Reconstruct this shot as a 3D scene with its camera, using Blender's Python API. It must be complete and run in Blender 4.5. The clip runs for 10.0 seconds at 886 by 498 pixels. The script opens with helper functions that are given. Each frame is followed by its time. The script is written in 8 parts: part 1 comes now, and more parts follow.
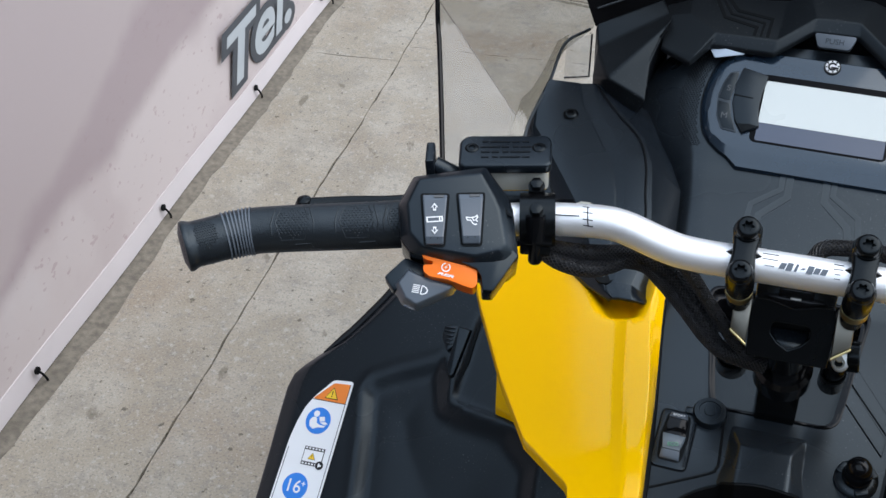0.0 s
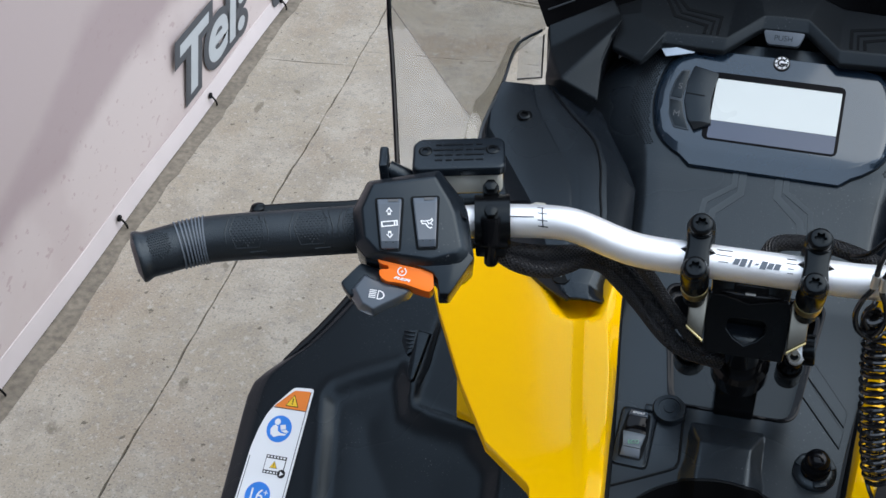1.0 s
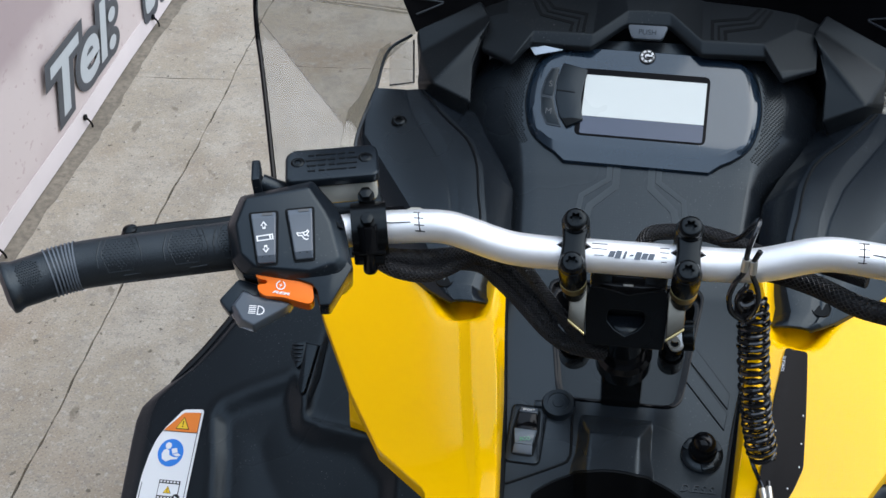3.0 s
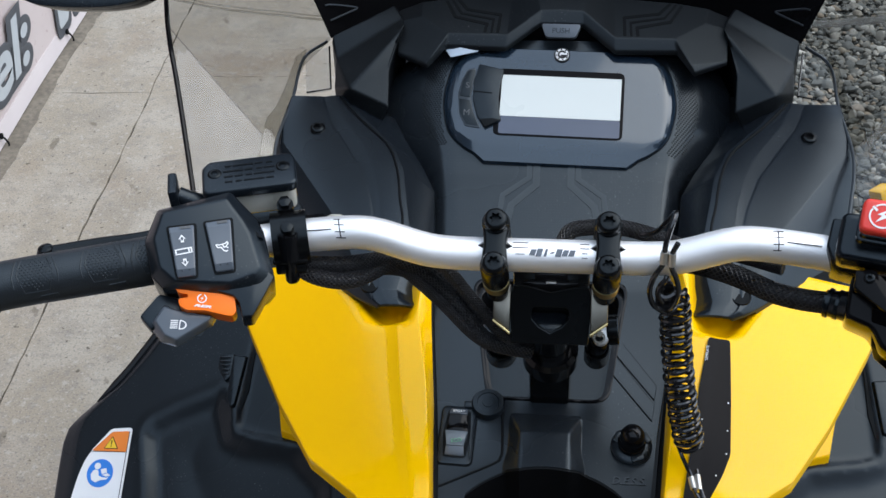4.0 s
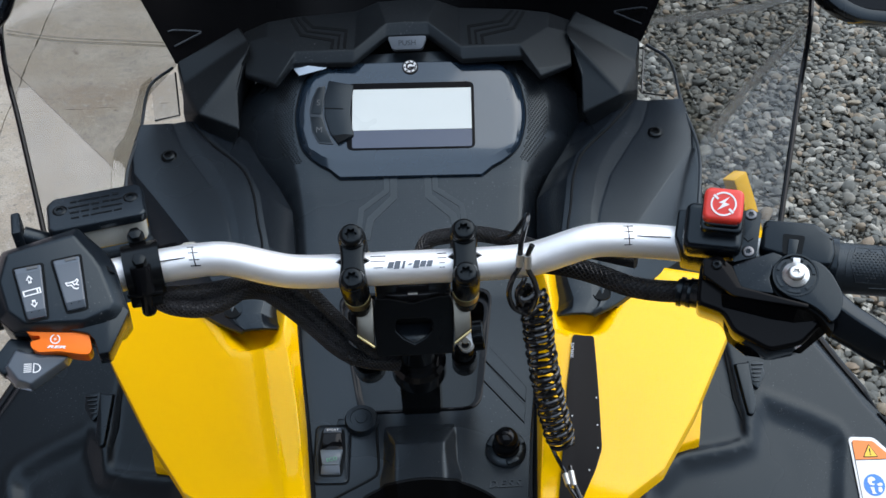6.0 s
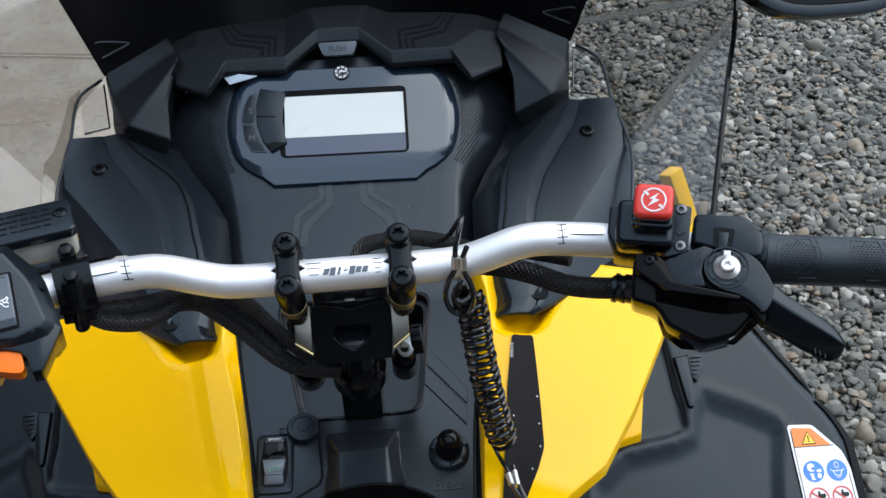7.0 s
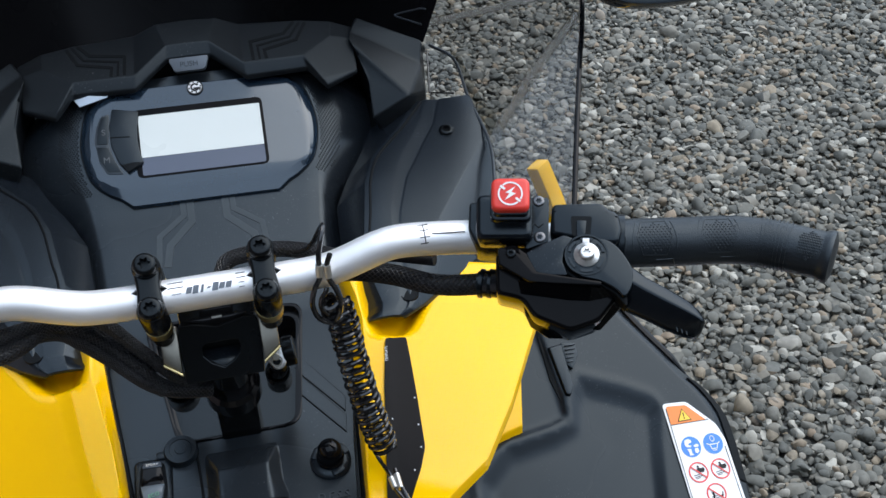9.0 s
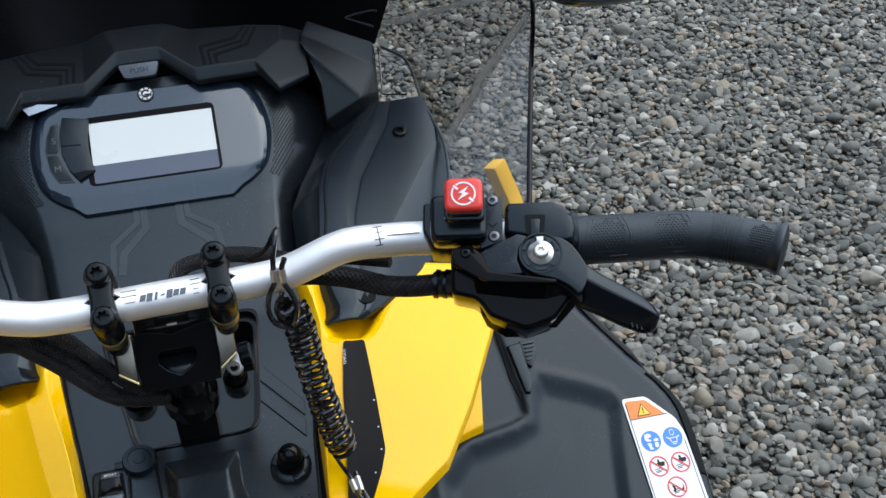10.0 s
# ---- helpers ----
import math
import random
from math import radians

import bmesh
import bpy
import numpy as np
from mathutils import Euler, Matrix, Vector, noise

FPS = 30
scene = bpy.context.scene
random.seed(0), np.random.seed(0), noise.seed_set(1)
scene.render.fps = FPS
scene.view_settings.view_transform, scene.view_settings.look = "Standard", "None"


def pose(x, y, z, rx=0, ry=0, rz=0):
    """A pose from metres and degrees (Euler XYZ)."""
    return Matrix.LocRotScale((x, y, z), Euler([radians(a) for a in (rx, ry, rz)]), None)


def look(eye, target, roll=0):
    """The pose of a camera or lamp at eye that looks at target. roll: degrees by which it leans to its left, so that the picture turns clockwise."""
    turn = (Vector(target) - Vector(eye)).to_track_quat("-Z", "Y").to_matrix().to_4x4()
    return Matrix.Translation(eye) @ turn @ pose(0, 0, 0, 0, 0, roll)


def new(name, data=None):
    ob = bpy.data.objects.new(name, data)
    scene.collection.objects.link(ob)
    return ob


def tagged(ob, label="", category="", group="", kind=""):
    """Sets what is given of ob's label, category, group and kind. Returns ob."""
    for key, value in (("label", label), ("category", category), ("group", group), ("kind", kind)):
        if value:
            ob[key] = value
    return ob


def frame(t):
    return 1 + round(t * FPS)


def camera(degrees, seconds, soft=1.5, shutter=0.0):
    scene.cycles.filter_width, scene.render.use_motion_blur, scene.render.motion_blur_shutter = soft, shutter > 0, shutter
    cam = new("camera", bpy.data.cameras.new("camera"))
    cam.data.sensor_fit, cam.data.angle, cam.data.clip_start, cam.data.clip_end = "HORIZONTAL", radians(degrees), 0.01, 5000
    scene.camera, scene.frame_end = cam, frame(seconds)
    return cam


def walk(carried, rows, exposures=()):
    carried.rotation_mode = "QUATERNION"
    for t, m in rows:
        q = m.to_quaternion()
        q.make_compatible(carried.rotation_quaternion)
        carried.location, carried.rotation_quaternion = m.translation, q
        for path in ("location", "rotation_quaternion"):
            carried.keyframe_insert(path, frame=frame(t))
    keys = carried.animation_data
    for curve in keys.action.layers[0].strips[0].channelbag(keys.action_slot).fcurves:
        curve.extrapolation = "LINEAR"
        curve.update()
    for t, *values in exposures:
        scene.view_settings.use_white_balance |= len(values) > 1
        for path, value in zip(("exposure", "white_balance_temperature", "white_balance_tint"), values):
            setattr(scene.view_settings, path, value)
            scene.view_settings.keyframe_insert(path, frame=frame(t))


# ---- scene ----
cam = camera(40.4, 10.0)
PATH = [
    (0, (-0.01, -0.626, 1.573), (-0.555, 0.829, 0.313), -3.7),
    (0.5, (-0.009, -0.625, 1.573), (-0.528, 0.839, 0.313), -3.8),
    (1, (-0.007, -0.624, 1.572), (-0.491, 0.853, 0.314), -3.6),
    (1.5, (-0.005, -0.623, 1.572), (-0.452, 0.866, 0.314), -3.5),
    (2, (-0.003, -0.622, 1.571), (-0.412, 0.878, 0.313), -3.3),
    (2.5, (0.0, -0.621, 1.571), (-0.366, 0.89, 0.313), -3.2),
    (4, (0.009, -0.619, 1.571), (-0.193, 0.922, 0.312), -3.0),
    (4.5, (0.013, -0.619, 1.571), (-0.136, 0.929, 0.314), -2.9),
    (5, (0.016, -0.619, 1.571), (-0.08, 0.936, 0.317), -2.8),
    (5.5, (0.019, -0.618, 1.571), (-0.027, 0.941, 0.32), -2.8),
    (7, (0.028, -0.619, 1.571), (0.122, 0.941, 0.323), -2.6),
    (7.5, (0.031, -0.619, 1.57), (0.174, 0.937, 0.321), -2.6),
    (8, (0.034, -0.619, 1.57), (0.229, 0.93, 0.321), -2.6),
    (8.5, (0.037, -0.62, 1.57), (0.28, 0.923, 0.321), -2.5),
    (9, (0.04, -0.621, 1.57), (0.328, 0.915, 0.321), -2.5),
    (9.5, (0.042, -0.622, 1.57), (0.366, 0.906, 0.321), -2.4),
    (10, (0.044, -0.622, 1.57), (0.395, 0.9, 0.32), -2.4),
]
walk(cam, [(t, look(eye, target, roll)) for t, eye, target, roll in PATH])

# ---------------------------------------------------------------- light
world = bpy.data.worlds.new("overcast_sky")
scene.world = world
world.use_nodes = True
wn = world.node_tree
sky = wn.nodes.new("ShaderNodeTexSky")
sky.sky_type = "NISHITA"
sky.sun_disc = False
sky.sun_elevation = radians(56)
sky.sun_rotation = radians(80)
sky.air_density, sky.dust_density, sky.ozone_density = 1.0, 1.5, 1.0
cloud = wn.nodes.new("ShaderNodeMix")
cloud.data_type = "RGBA"
cloud.inputs["Factor"].default_value = 0.65
cloud.inputs["B"].default_value = (4.5, 5.35, 6.4, 1)
wn.links.new(sky.outputs["Color"], cloud.inputs["A"])
wn.links.new(cloud.outputs["Result"], wn.nodes["Background"].inputs["Color"])
wn.nodes["Background"].inputs["Strength"].default_value = 0.19

sun = new("sun", bpy.data.lights.new("sun", "SUN"))
sun.data.energy = 1.05
sun.data.angle = radians(66)
sun.data.color = (1.0, 0.96, 0.91)
sun.matrix_world = look((0, 0, 10), (-0.55, -0.10, 9.17))
scene.view_settings.exposure = 0.80


# ---------------------------------------------------------------- materials
def mat(name, color, rough=0.5, metal=0.0, vary=0.12, scale=25.0, grain=0.0, grain_scale=900.0,
        stain=None, stain_amount=0.0, stain_scale=3.0, dust=0.0, coat=0.0, island=0.0, rough_vary=0.08, speck=None):
    m = bpy.data.materials.new(name)
    m.use_nodes = True
    nt = m.node_tree
    p = nt.nodes["Principled BSDF"]
    tc = nt.nodes.new("ShaderNodeTexCoord")

    def noise_tex(s, detail=4.0):
        n = nt.nodes.new("ShaderNodeTexNoise")
        n.inputs["Scale"].default_value = s
        n.inputs["Detail"].default_value = detail
        nt.links.new(tc.outputs["Object"], n.inputs["Vector"])
        return n

    def ramp(src, lo, hi, a=0.0, b=1.0):
        r = nt.nodes.new("ShaderNodeMapRange")
        r.inputs["From Min"].default_value, r.inputs["From Max"].default_value = lo, hi
        r.inputs["To Min"].default_value, r.inputs["To Max"].default_value = a, b
        nt.links.new(src, r.inputs["Value"])
        return r.outputs["Result"]

    def blend(fac, a, b):
        x = nt.nodes.new("ShaderNodeMix")
        x.data_type = "RGBA"
        nt.links.new(fac, x.inputs["Factor"])
        for sock, v in ((x.inputs["A"], a), (x.inputs["B"], b)):
            if isinstance(v, tuple):
                sock.default_value = (*v, 1)
            else:
                nt.links.new(v, sock)
        return x.outputs["Result"]

    lo = tuple(c * (1 - vary) for c in color)
    hi = tuple(min(1, c * (1 + vary)) for c in color)
    n1 = noise_tex(scale)
    col = blend(ramp(n1.outputs["Fac"], 0.3, 0.7), lo, hi)
    if stain:
        n2 = noise_tex(stain_scale, 6.0)
        col = blend(ramp(n2.outputs["Fac"], 0.45, 0.72, 0.0, stain_amount), col, stain)
    if dust:
        n3 = noise_tex(700.0, 2.0)
        n4 = noise_tex(14.0, 3.0)
        k = nt.nodes.new("ShaderNodeMath")
        k.operation = "MULTIPLY"
        nt.links.new(ramp(n3.outputs["Fac"], 0.675, 0.73, 0.0, dust), k.inputs[0])
        nt.links.new(ramp(n4.outputs["Fac"], 0.48, 0.66), k.inputs[1])
        col = blend(k.outputs[0], col, (0.5, 0.5, 0.5))
    if speck:
        n6, n7 = noise_tex(95.0, 3.0), noise_tex(5.0, 3.0)
        k = nt.nodes.new("ShaderNodeMath")
        k.operation = "MULTIPLY"
        nt.links.new(ramp(n6.outputs["Fac"], 0.62, 0.70, 0.0, 0.85), k.inputs[0])
        nt.links.new(ramp(n7.outputs["Fac"], 0.42, 0.62), k.inputs[1])
        col = blend(k.outputs[0], col, speck)
    if island:
        g = nt.nodes.new("ShaderNodeNewGeometry")
        h = nt.nodes.new("ShaderNodeHueSaturation")
        nt.links.new(ramp(g.outputs["Random Per Island"], 0, 1, 1 - island, 1 + island), h.inputs["Value"])
        nt.links.new(col, h.inputs["Color"])
        col = h.outputs["Color"]
    nt.links.new(col, p.inputs["Base Color"])
    nr = noise_tex(scale * 0.4)
    nt.links.new(ramp(nr.outputs["Fac"], 0.3, 0.7, max(0.02, rough - rough_vary), min(1, rough + rough_vary)), p.inputs["Roughness"])
    p.inputs["Metallic"].default_value = metal
    p.inputs["Coat Weight"].default_value = coat
    p.inputs["Coat Roughness"].default_value = 0.06
    if grain:
        n5 = noise_tex(grain_scale, 3.0)
        b = nt.nodes.new("ShaderNodeBump")
        b.inputs["Strength"].default_value = grain
        b.inputs["Distance"].default_value = 0.001
        nt.links.new(n5.outputs["Fac"], b.inputs["Height"])
        nt.links.new(b.outputs["Normal"], p.inputs["Normal"])
    return m


def clear_mat(name, tint, gloss_rough=0.02, ior=1.45):
    m = bpy.data.materials.new(name)
    m.use_nodes = True
    nt = m.node_tree
    nt.nodes.remove(nt.nodes["Principled BSDF"])
    tr = nt.nodes.new("ShaderNodeBsdfTransparent")
    tr.inputs["Color"].default_value = (*tint, 1)
    gl = nt.nodes.new("ShaderNodeBsdfGlossy")
    gl.inputs["Roughness"].default_value = gloss_rough
    lw = nt.nodes.new("ShaderNodeLayerWeight")
    lw.inputs["Blend"].default_value = 0.5
    pw = nt.nodes.new("ShaderNodeMath")
    pw.operation, pw.inputs[1].default_value = "POWER", 5.0
    nt.links.new(lw.outputs["Facing"], pw.inputs[0])
    fr = nt.nodes.new("ShaderNodeMapRange")
    fr.inputs["To Min"].default_value, fr.inputs["To Max"].default_value = ((ior - 1) / (ior + 1)) ** 2, 1.0
    nt.links.new(pw.outputs[0], fr.inputs["Value"])
    mx = nt.nodes.new("ShaderNodeMixShader")
    nt.links.new(fr.outputs["Result"], mx.inputs["Fac"])
    nt.links.new(tr.outputs["BSDF"], mx.inputs[1])
    nt.links.new(gl.outputs["BSDF"], mx.inputs[2])
    nt.links.new(mx.outputs["Shader"], nt.nodes["Material Output"].inputs["Surface"])
    return m


M_PLASTIC = mat("black_plastic", (0.0065, 0.009, 0.0125), 0.30, grain=0.06, grain_scale=2600, dust=0.25, scale=9)
M_PANEL = mat("satin_black_panel", (0.0080, 0.0106, 0.0142), 0.25, grain=0.03, grain_scale=2600, dust=0.2, scale=7)
M_DARK = mat("matte_black", (0.004, 0.004, 0.0045), 0.6, grain=0.2)
M_GLOSS = mat("gloss_black", (0.004, 0.0042, 0.005), 0.09, rough_vary=0.03)
M_SCREENGLASS = mat("gauge_glass", (0.012, 0.022, 0.036), 0.17, coat=0.8, rough_vary=0.03)
M_GREY = mat("dark_grey_plastic", (0.030, 0.034, 0.040), 0.4, grain=0.15)
M_RUBBER = mat("grip_rubber", (0.0115, 0.0138, 0.0170), 0.40, grain=0.3, grain_scale=1300, scale=40)
M_ROCKER = mat("blue_grey_switch", (0.082, 0.098, 0.118), 0.20, vary=0.05)
M_ROCKERPALE = mat("pale_switch_face", (0.12, 0.145, 0.165), 0.2, vary=0.05)
M_YELLOW = mat("yellow_paint", (0.98, 0.535, 0.0005), 0.09, rough_vary=0.02, vary=0.015, coat=0.03, scale=5)
M_YELLOW.node_tree.nodes["Principled BSDF"].inputs["Specular IOR Level"].default_value = 0.26
M_SILVER = mat("brushed_aluminium", (0.96, 0.96, 0.965), 0.60, metal=1.0, vary=0.04, grain=0.06, grain_scale=2500)
M_STEEL = mat("machined_steel", (0.72, 0.71, 0.68), 0.36, metal=1.0, vary=0.08)
M_SCREW = mat("dull_zinc", (0.15, 0.15, 0.155), 0.30, metal=1.0, vary=0.15)
M_LUG = mat("cast_aluminium", (0.22, 0.205, 0.17), 0.34, metal=1.0, vary=0.12, scale=60)
M_GOLD = mat("gold_toned_metal", (0.62, 0.50, 0.24), 0.3, metal=1.0, vary=0.12)
M_BLACKMETAL = mat("anodised_black_metal", (0.0035, 0.0036, 0.004), 0.24)
M_COVER = mat("piano_black_plastic", (0.0035, 0.0035, 0.004), 0.07, rough_vary=0.02)
M_SHROUD = mat("dark_shroud", (0.003, 0.003, 0.0035), 0.3)
M_SHROUD.node_tree.nodes["Principled BSDF"].inputs["Specular IOR Level"].default_value = 0.06
M_SMOOTH = mat("smooth_black_plastic", (0.0038, 0.0053, 0.0075), 0.27, grain=0.03, grain_scale=2600, scale=9)
for dull, level in ((M_SMOOTH, 0.36), (M_BLACKMETAL, 0.24), (M_PANEL, 0.42), (M_PLASTIC, 0.4), (M_GLOSS, 0.2), (M_COVER, 0.10)):
    dull.node_tree.nodes["Principled BSDF"].inputs["Specular IOR Level"].default_value = level
M_ORANGE = mat("orange_plastic", (0.90, 0.175, 0.004), 0.35, vary=0.04)
M_ORANGE.node_tree.nodes["Principled BSDF"].inputs["Specular IOR Level"].default_value = 0.25
M_RED = mat("red_plastic", (0.72, 0.045, 0.03), 0.32, vary=0.04)
M_WHITE = mat("white_print", (0.80, 0.80, 0.80), 0.5, vary=0.03)
M_LABEL = mat("label_film", (0.80, 0.81, 0.82), 0.35, vary=0.02)
M_BLUE = mat("blue_print", (0.03, 0.21, 0.68), 0.4, vary=0.03)
M_LABELORANGE = mat("orange_print", (0.80, 0.22, 0.03), 0.4, vary=0.03)
M_LABELYELLOW = mat("yellow_print", (0.85, 0.55, 0.03), 0.4, vary=0.03)
M_LABELRED = mat("red_print", (0.70, 0.05, 0.05), 0.4, vary=0.03)
M_INK = mat("black_ink", (0.015, 0.015, 0.016), 0.5, vary=0.05)
M_GREYPRINT = mat("grey_print", (0.075, 0.08, 0.085), 0.45, vary=0.05)
M_GREEN = mat("green_print", (0.12, 0.35, 0.20), 0.4, vary=0.05)
M_LCD = mat("pale_display", (0.70, 0.735, 0.70), 0.25, vary=0.02, scale=12)
M_LCDSTRIP = mat("display_strip", (0.085, 0.10, 0.14), 0.2, vary=0.03)
M_AMBER = mat("amber_fluid", (0.42, 0.24, 0.02), 0.25, vary=0.1)
M_FLUID = mat("translucent_reservoir", (0.40, 0.39, 0.34), 0.3, vary=0.08)
M_BRAID = mat("braided_sleeve", (0.007, 0.007, 0.008), 0.42, vary=0.5, scale=400, grain=0.9, grain_scale=500)
M_SLEEVE = mat("grey_braided_sleeve", (0.035, 0.036, 0.038), 0.45, vary=0.5, scale=400, grain=0.9, grain_scale=500)
M_CORD = mat("glossy_black_cord", (0.010, 0.010, 0.011), 0.18, coat=0.4)
M_MIRROR = mat("mirror_silver", (0.9, 0.9, 0.9), 0.02, metal=1.0, vary=0.0, rough_vary=0.0)
M_CLEAR = clear_mat("clear_polycarbonate", (0.90, 0.91, 0.92))
M_TINT = clear_mat("dark_tinted_polycarbonate", (0.12, 0.125, 0.13))
M_SMOKE = clear_mat("smoked_polycarbonate", (0.82, 0.82, 0.815), 0.0, 1.45)
# opaque pale blue stands for the sky reflected in clear film
M_FILM = mat("crinkled_film", (0.40, 0.47, 0.55), 0.22)
M_TAB = mat("steel_grey_plastic", (0.10, 0.118, 0.14), 0.38, grain=0.1)
M_CREASE = clear_mat("moulded_polycarbonate", (0.84, 0.835, 0.81), 0.08, 1.55)


def ripple_mat(name, ior):
    """Clear plastic whose uneven surface bends what lies behind it."""
    m = bpy.data.materials.new(name)
    m.use_nodes = True
    nt = m.node_tree
    nt.nodes.remove(nt.nodes["Principled BSDF"])
    n = nt.nodes.new("ShaderNodeTexNoise")
    n.inputs["Scale"].default_value, n.inputs["Detail"].default_value = 140.0, 2.0
    b = nt.nodes.new("ShaderNodeBump")
    b.inputs["Strength"].default_value, b.inputs["Distance"].default_value = 0.6, 0.004
    nt.links.new(n.outputs["Fac"], b.inputs["Height"])
    r = nt.nodes.new("ShaderNodeBsdfRefraction")
    r.inputs["IOR"].default_value, r.inputs["Roughness"].default_value = ior, 0.0
    r.inputs["Color"].default_value = (0.88, 0.88, 0.87, 1)
    g = nt.nodes.new("ShaderNodeBsdfGlossy")
    g.inputs["Roughness"].default_value = 0.05
    for shader in (r, g):
        nt.links.new(b.outputs["Normal"], shader.inputs["Normal"])
    x = nt.nodes.new("ShaderNodeMixShader")
    x.inputs["Fac"].default_value = 0.06
    nt.links.new(r.outputs["BSDF"], x.inputs[1])
    nt.links.new(g.outputs["BSDF"], x.inputs[2])
    nt.links.new(x.outputs["Shader"], nt.nodes["Material Output"].inputs["Surface"])
    return m


M_RIPPLE = ripple_mat("rippled_polycarbonate", 1.12)
M_FAIRING = mat("fairing_plastic", (0.0080, 0.0098, 0.0125), 0.27, grain=0.03, grain_scale=2600, dust=0.2, scale=7)
M_FAIRING.node_tree.nodes["Principled BSDF"].inputs["Specular IOR Level"].default_value = 0.33
M_FAIRING.node_tree.nodes["Principled BSDF"].inputs["Specular Tint"].default_value = (0.82, 0.94, 1.0, 1)
M_HEM = mat("banner_hem", (0.60, 0.54, 0.535), 0.5, vary=0.05, scale=6)
M_LETTER = mat("letter_grey", (0.40, 0.425, 0.44), 0.5, vary=0.04)
M_OUTLINE = mat("letter_outline", (0.055, 0.060, 0.07), 0.5, vary=0.05)
M_EARTH = mat("grey_grit", (0.12, 0.118, 0.11), 0.9, vary=0.4, scale=60, grain=1.0, grain_scale=150)
M_DIRT = mat("damp_dirt", (0.165, 0.143, 0.112), 0.9, vary=0.3, scale=70, stain=(0.10, 0.086, 0.066), stain_amount=0.6, stain_scale=12, grain=0.8, grain_scale=300)
M_VISOR = mat("textured_black_plastic", (0.0062, 0.0072, 0.0086), 0.36, grain=0.12, grain_scale=1500, dust=0.15, scale=9)
M_VISOR.node_tree.nodes["Principled BSDF"].inputs["Specular IOR Level"].default_value = 0.27
M_CHEVRON = mat("faint_grey_print", (0.026, 0.031, 0.035), 0.42, vary=0.05)
M_FILMBLACK = mat("black_film", (0.004, 0.004, 0.005), 0.4)
M_FILMBLACK.node_tree.nodes["Principled BSDF"].inputs["Specular IOR Level"].default_value = 0.08
M_CRACK = mat("joint_dirt", (0.05, 0.045, 0.035), 0.9, vary=0.3, scale=80)


for dull, level in ((M_DARK, 0.15), (M_BRAID, 0.3), (M_INK, 0.2), (M_CRACK, 0.1)):
    dull.node_tree.nodes["Principled BSDF"].inputs["Specular IOR Level"].default_value = level


for cool in (M_PANEL, M_PLASTIC, M_SMOOTH, M_BLACKMETAL, M_SCREENGLASS, M_RUBBER, M_GREY, M_DARK, M_VISOR, M_CHEVRON, M_FAIRING):
    cool.node_tree.nodes["Principled BSDF"].inputs["Specular Tint"].default_value = (0.80, 0.93, 1.0, 1)


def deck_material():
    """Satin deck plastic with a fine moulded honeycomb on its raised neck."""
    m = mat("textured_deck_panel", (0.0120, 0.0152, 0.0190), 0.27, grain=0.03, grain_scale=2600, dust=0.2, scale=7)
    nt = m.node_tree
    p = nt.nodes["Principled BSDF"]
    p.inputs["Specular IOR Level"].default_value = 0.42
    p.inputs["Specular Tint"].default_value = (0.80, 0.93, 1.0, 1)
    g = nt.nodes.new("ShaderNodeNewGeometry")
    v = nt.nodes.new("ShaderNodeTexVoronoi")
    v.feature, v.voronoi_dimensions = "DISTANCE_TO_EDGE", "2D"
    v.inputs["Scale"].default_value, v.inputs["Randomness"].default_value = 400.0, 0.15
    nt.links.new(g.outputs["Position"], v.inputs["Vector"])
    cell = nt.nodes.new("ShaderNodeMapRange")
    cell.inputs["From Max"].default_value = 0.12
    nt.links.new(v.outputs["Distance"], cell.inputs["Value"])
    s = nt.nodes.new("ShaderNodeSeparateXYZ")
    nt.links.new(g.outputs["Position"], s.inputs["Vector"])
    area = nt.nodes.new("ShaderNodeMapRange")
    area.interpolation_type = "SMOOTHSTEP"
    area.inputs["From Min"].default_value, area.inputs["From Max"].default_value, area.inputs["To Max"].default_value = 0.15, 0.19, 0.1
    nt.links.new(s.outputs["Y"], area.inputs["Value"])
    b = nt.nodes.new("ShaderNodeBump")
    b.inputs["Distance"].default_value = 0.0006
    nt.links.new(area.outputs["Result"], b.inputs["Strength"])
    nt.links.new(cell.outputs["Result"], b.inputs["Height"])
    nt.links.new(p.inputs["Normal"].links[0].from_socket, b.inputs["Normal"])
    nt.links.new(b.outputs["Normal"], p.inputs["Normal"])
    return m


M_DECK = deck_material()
M_STRAND = mat("braid_strand", (0.028, 0.028, 0.030), 0.32, vary=0.3, scale=300)


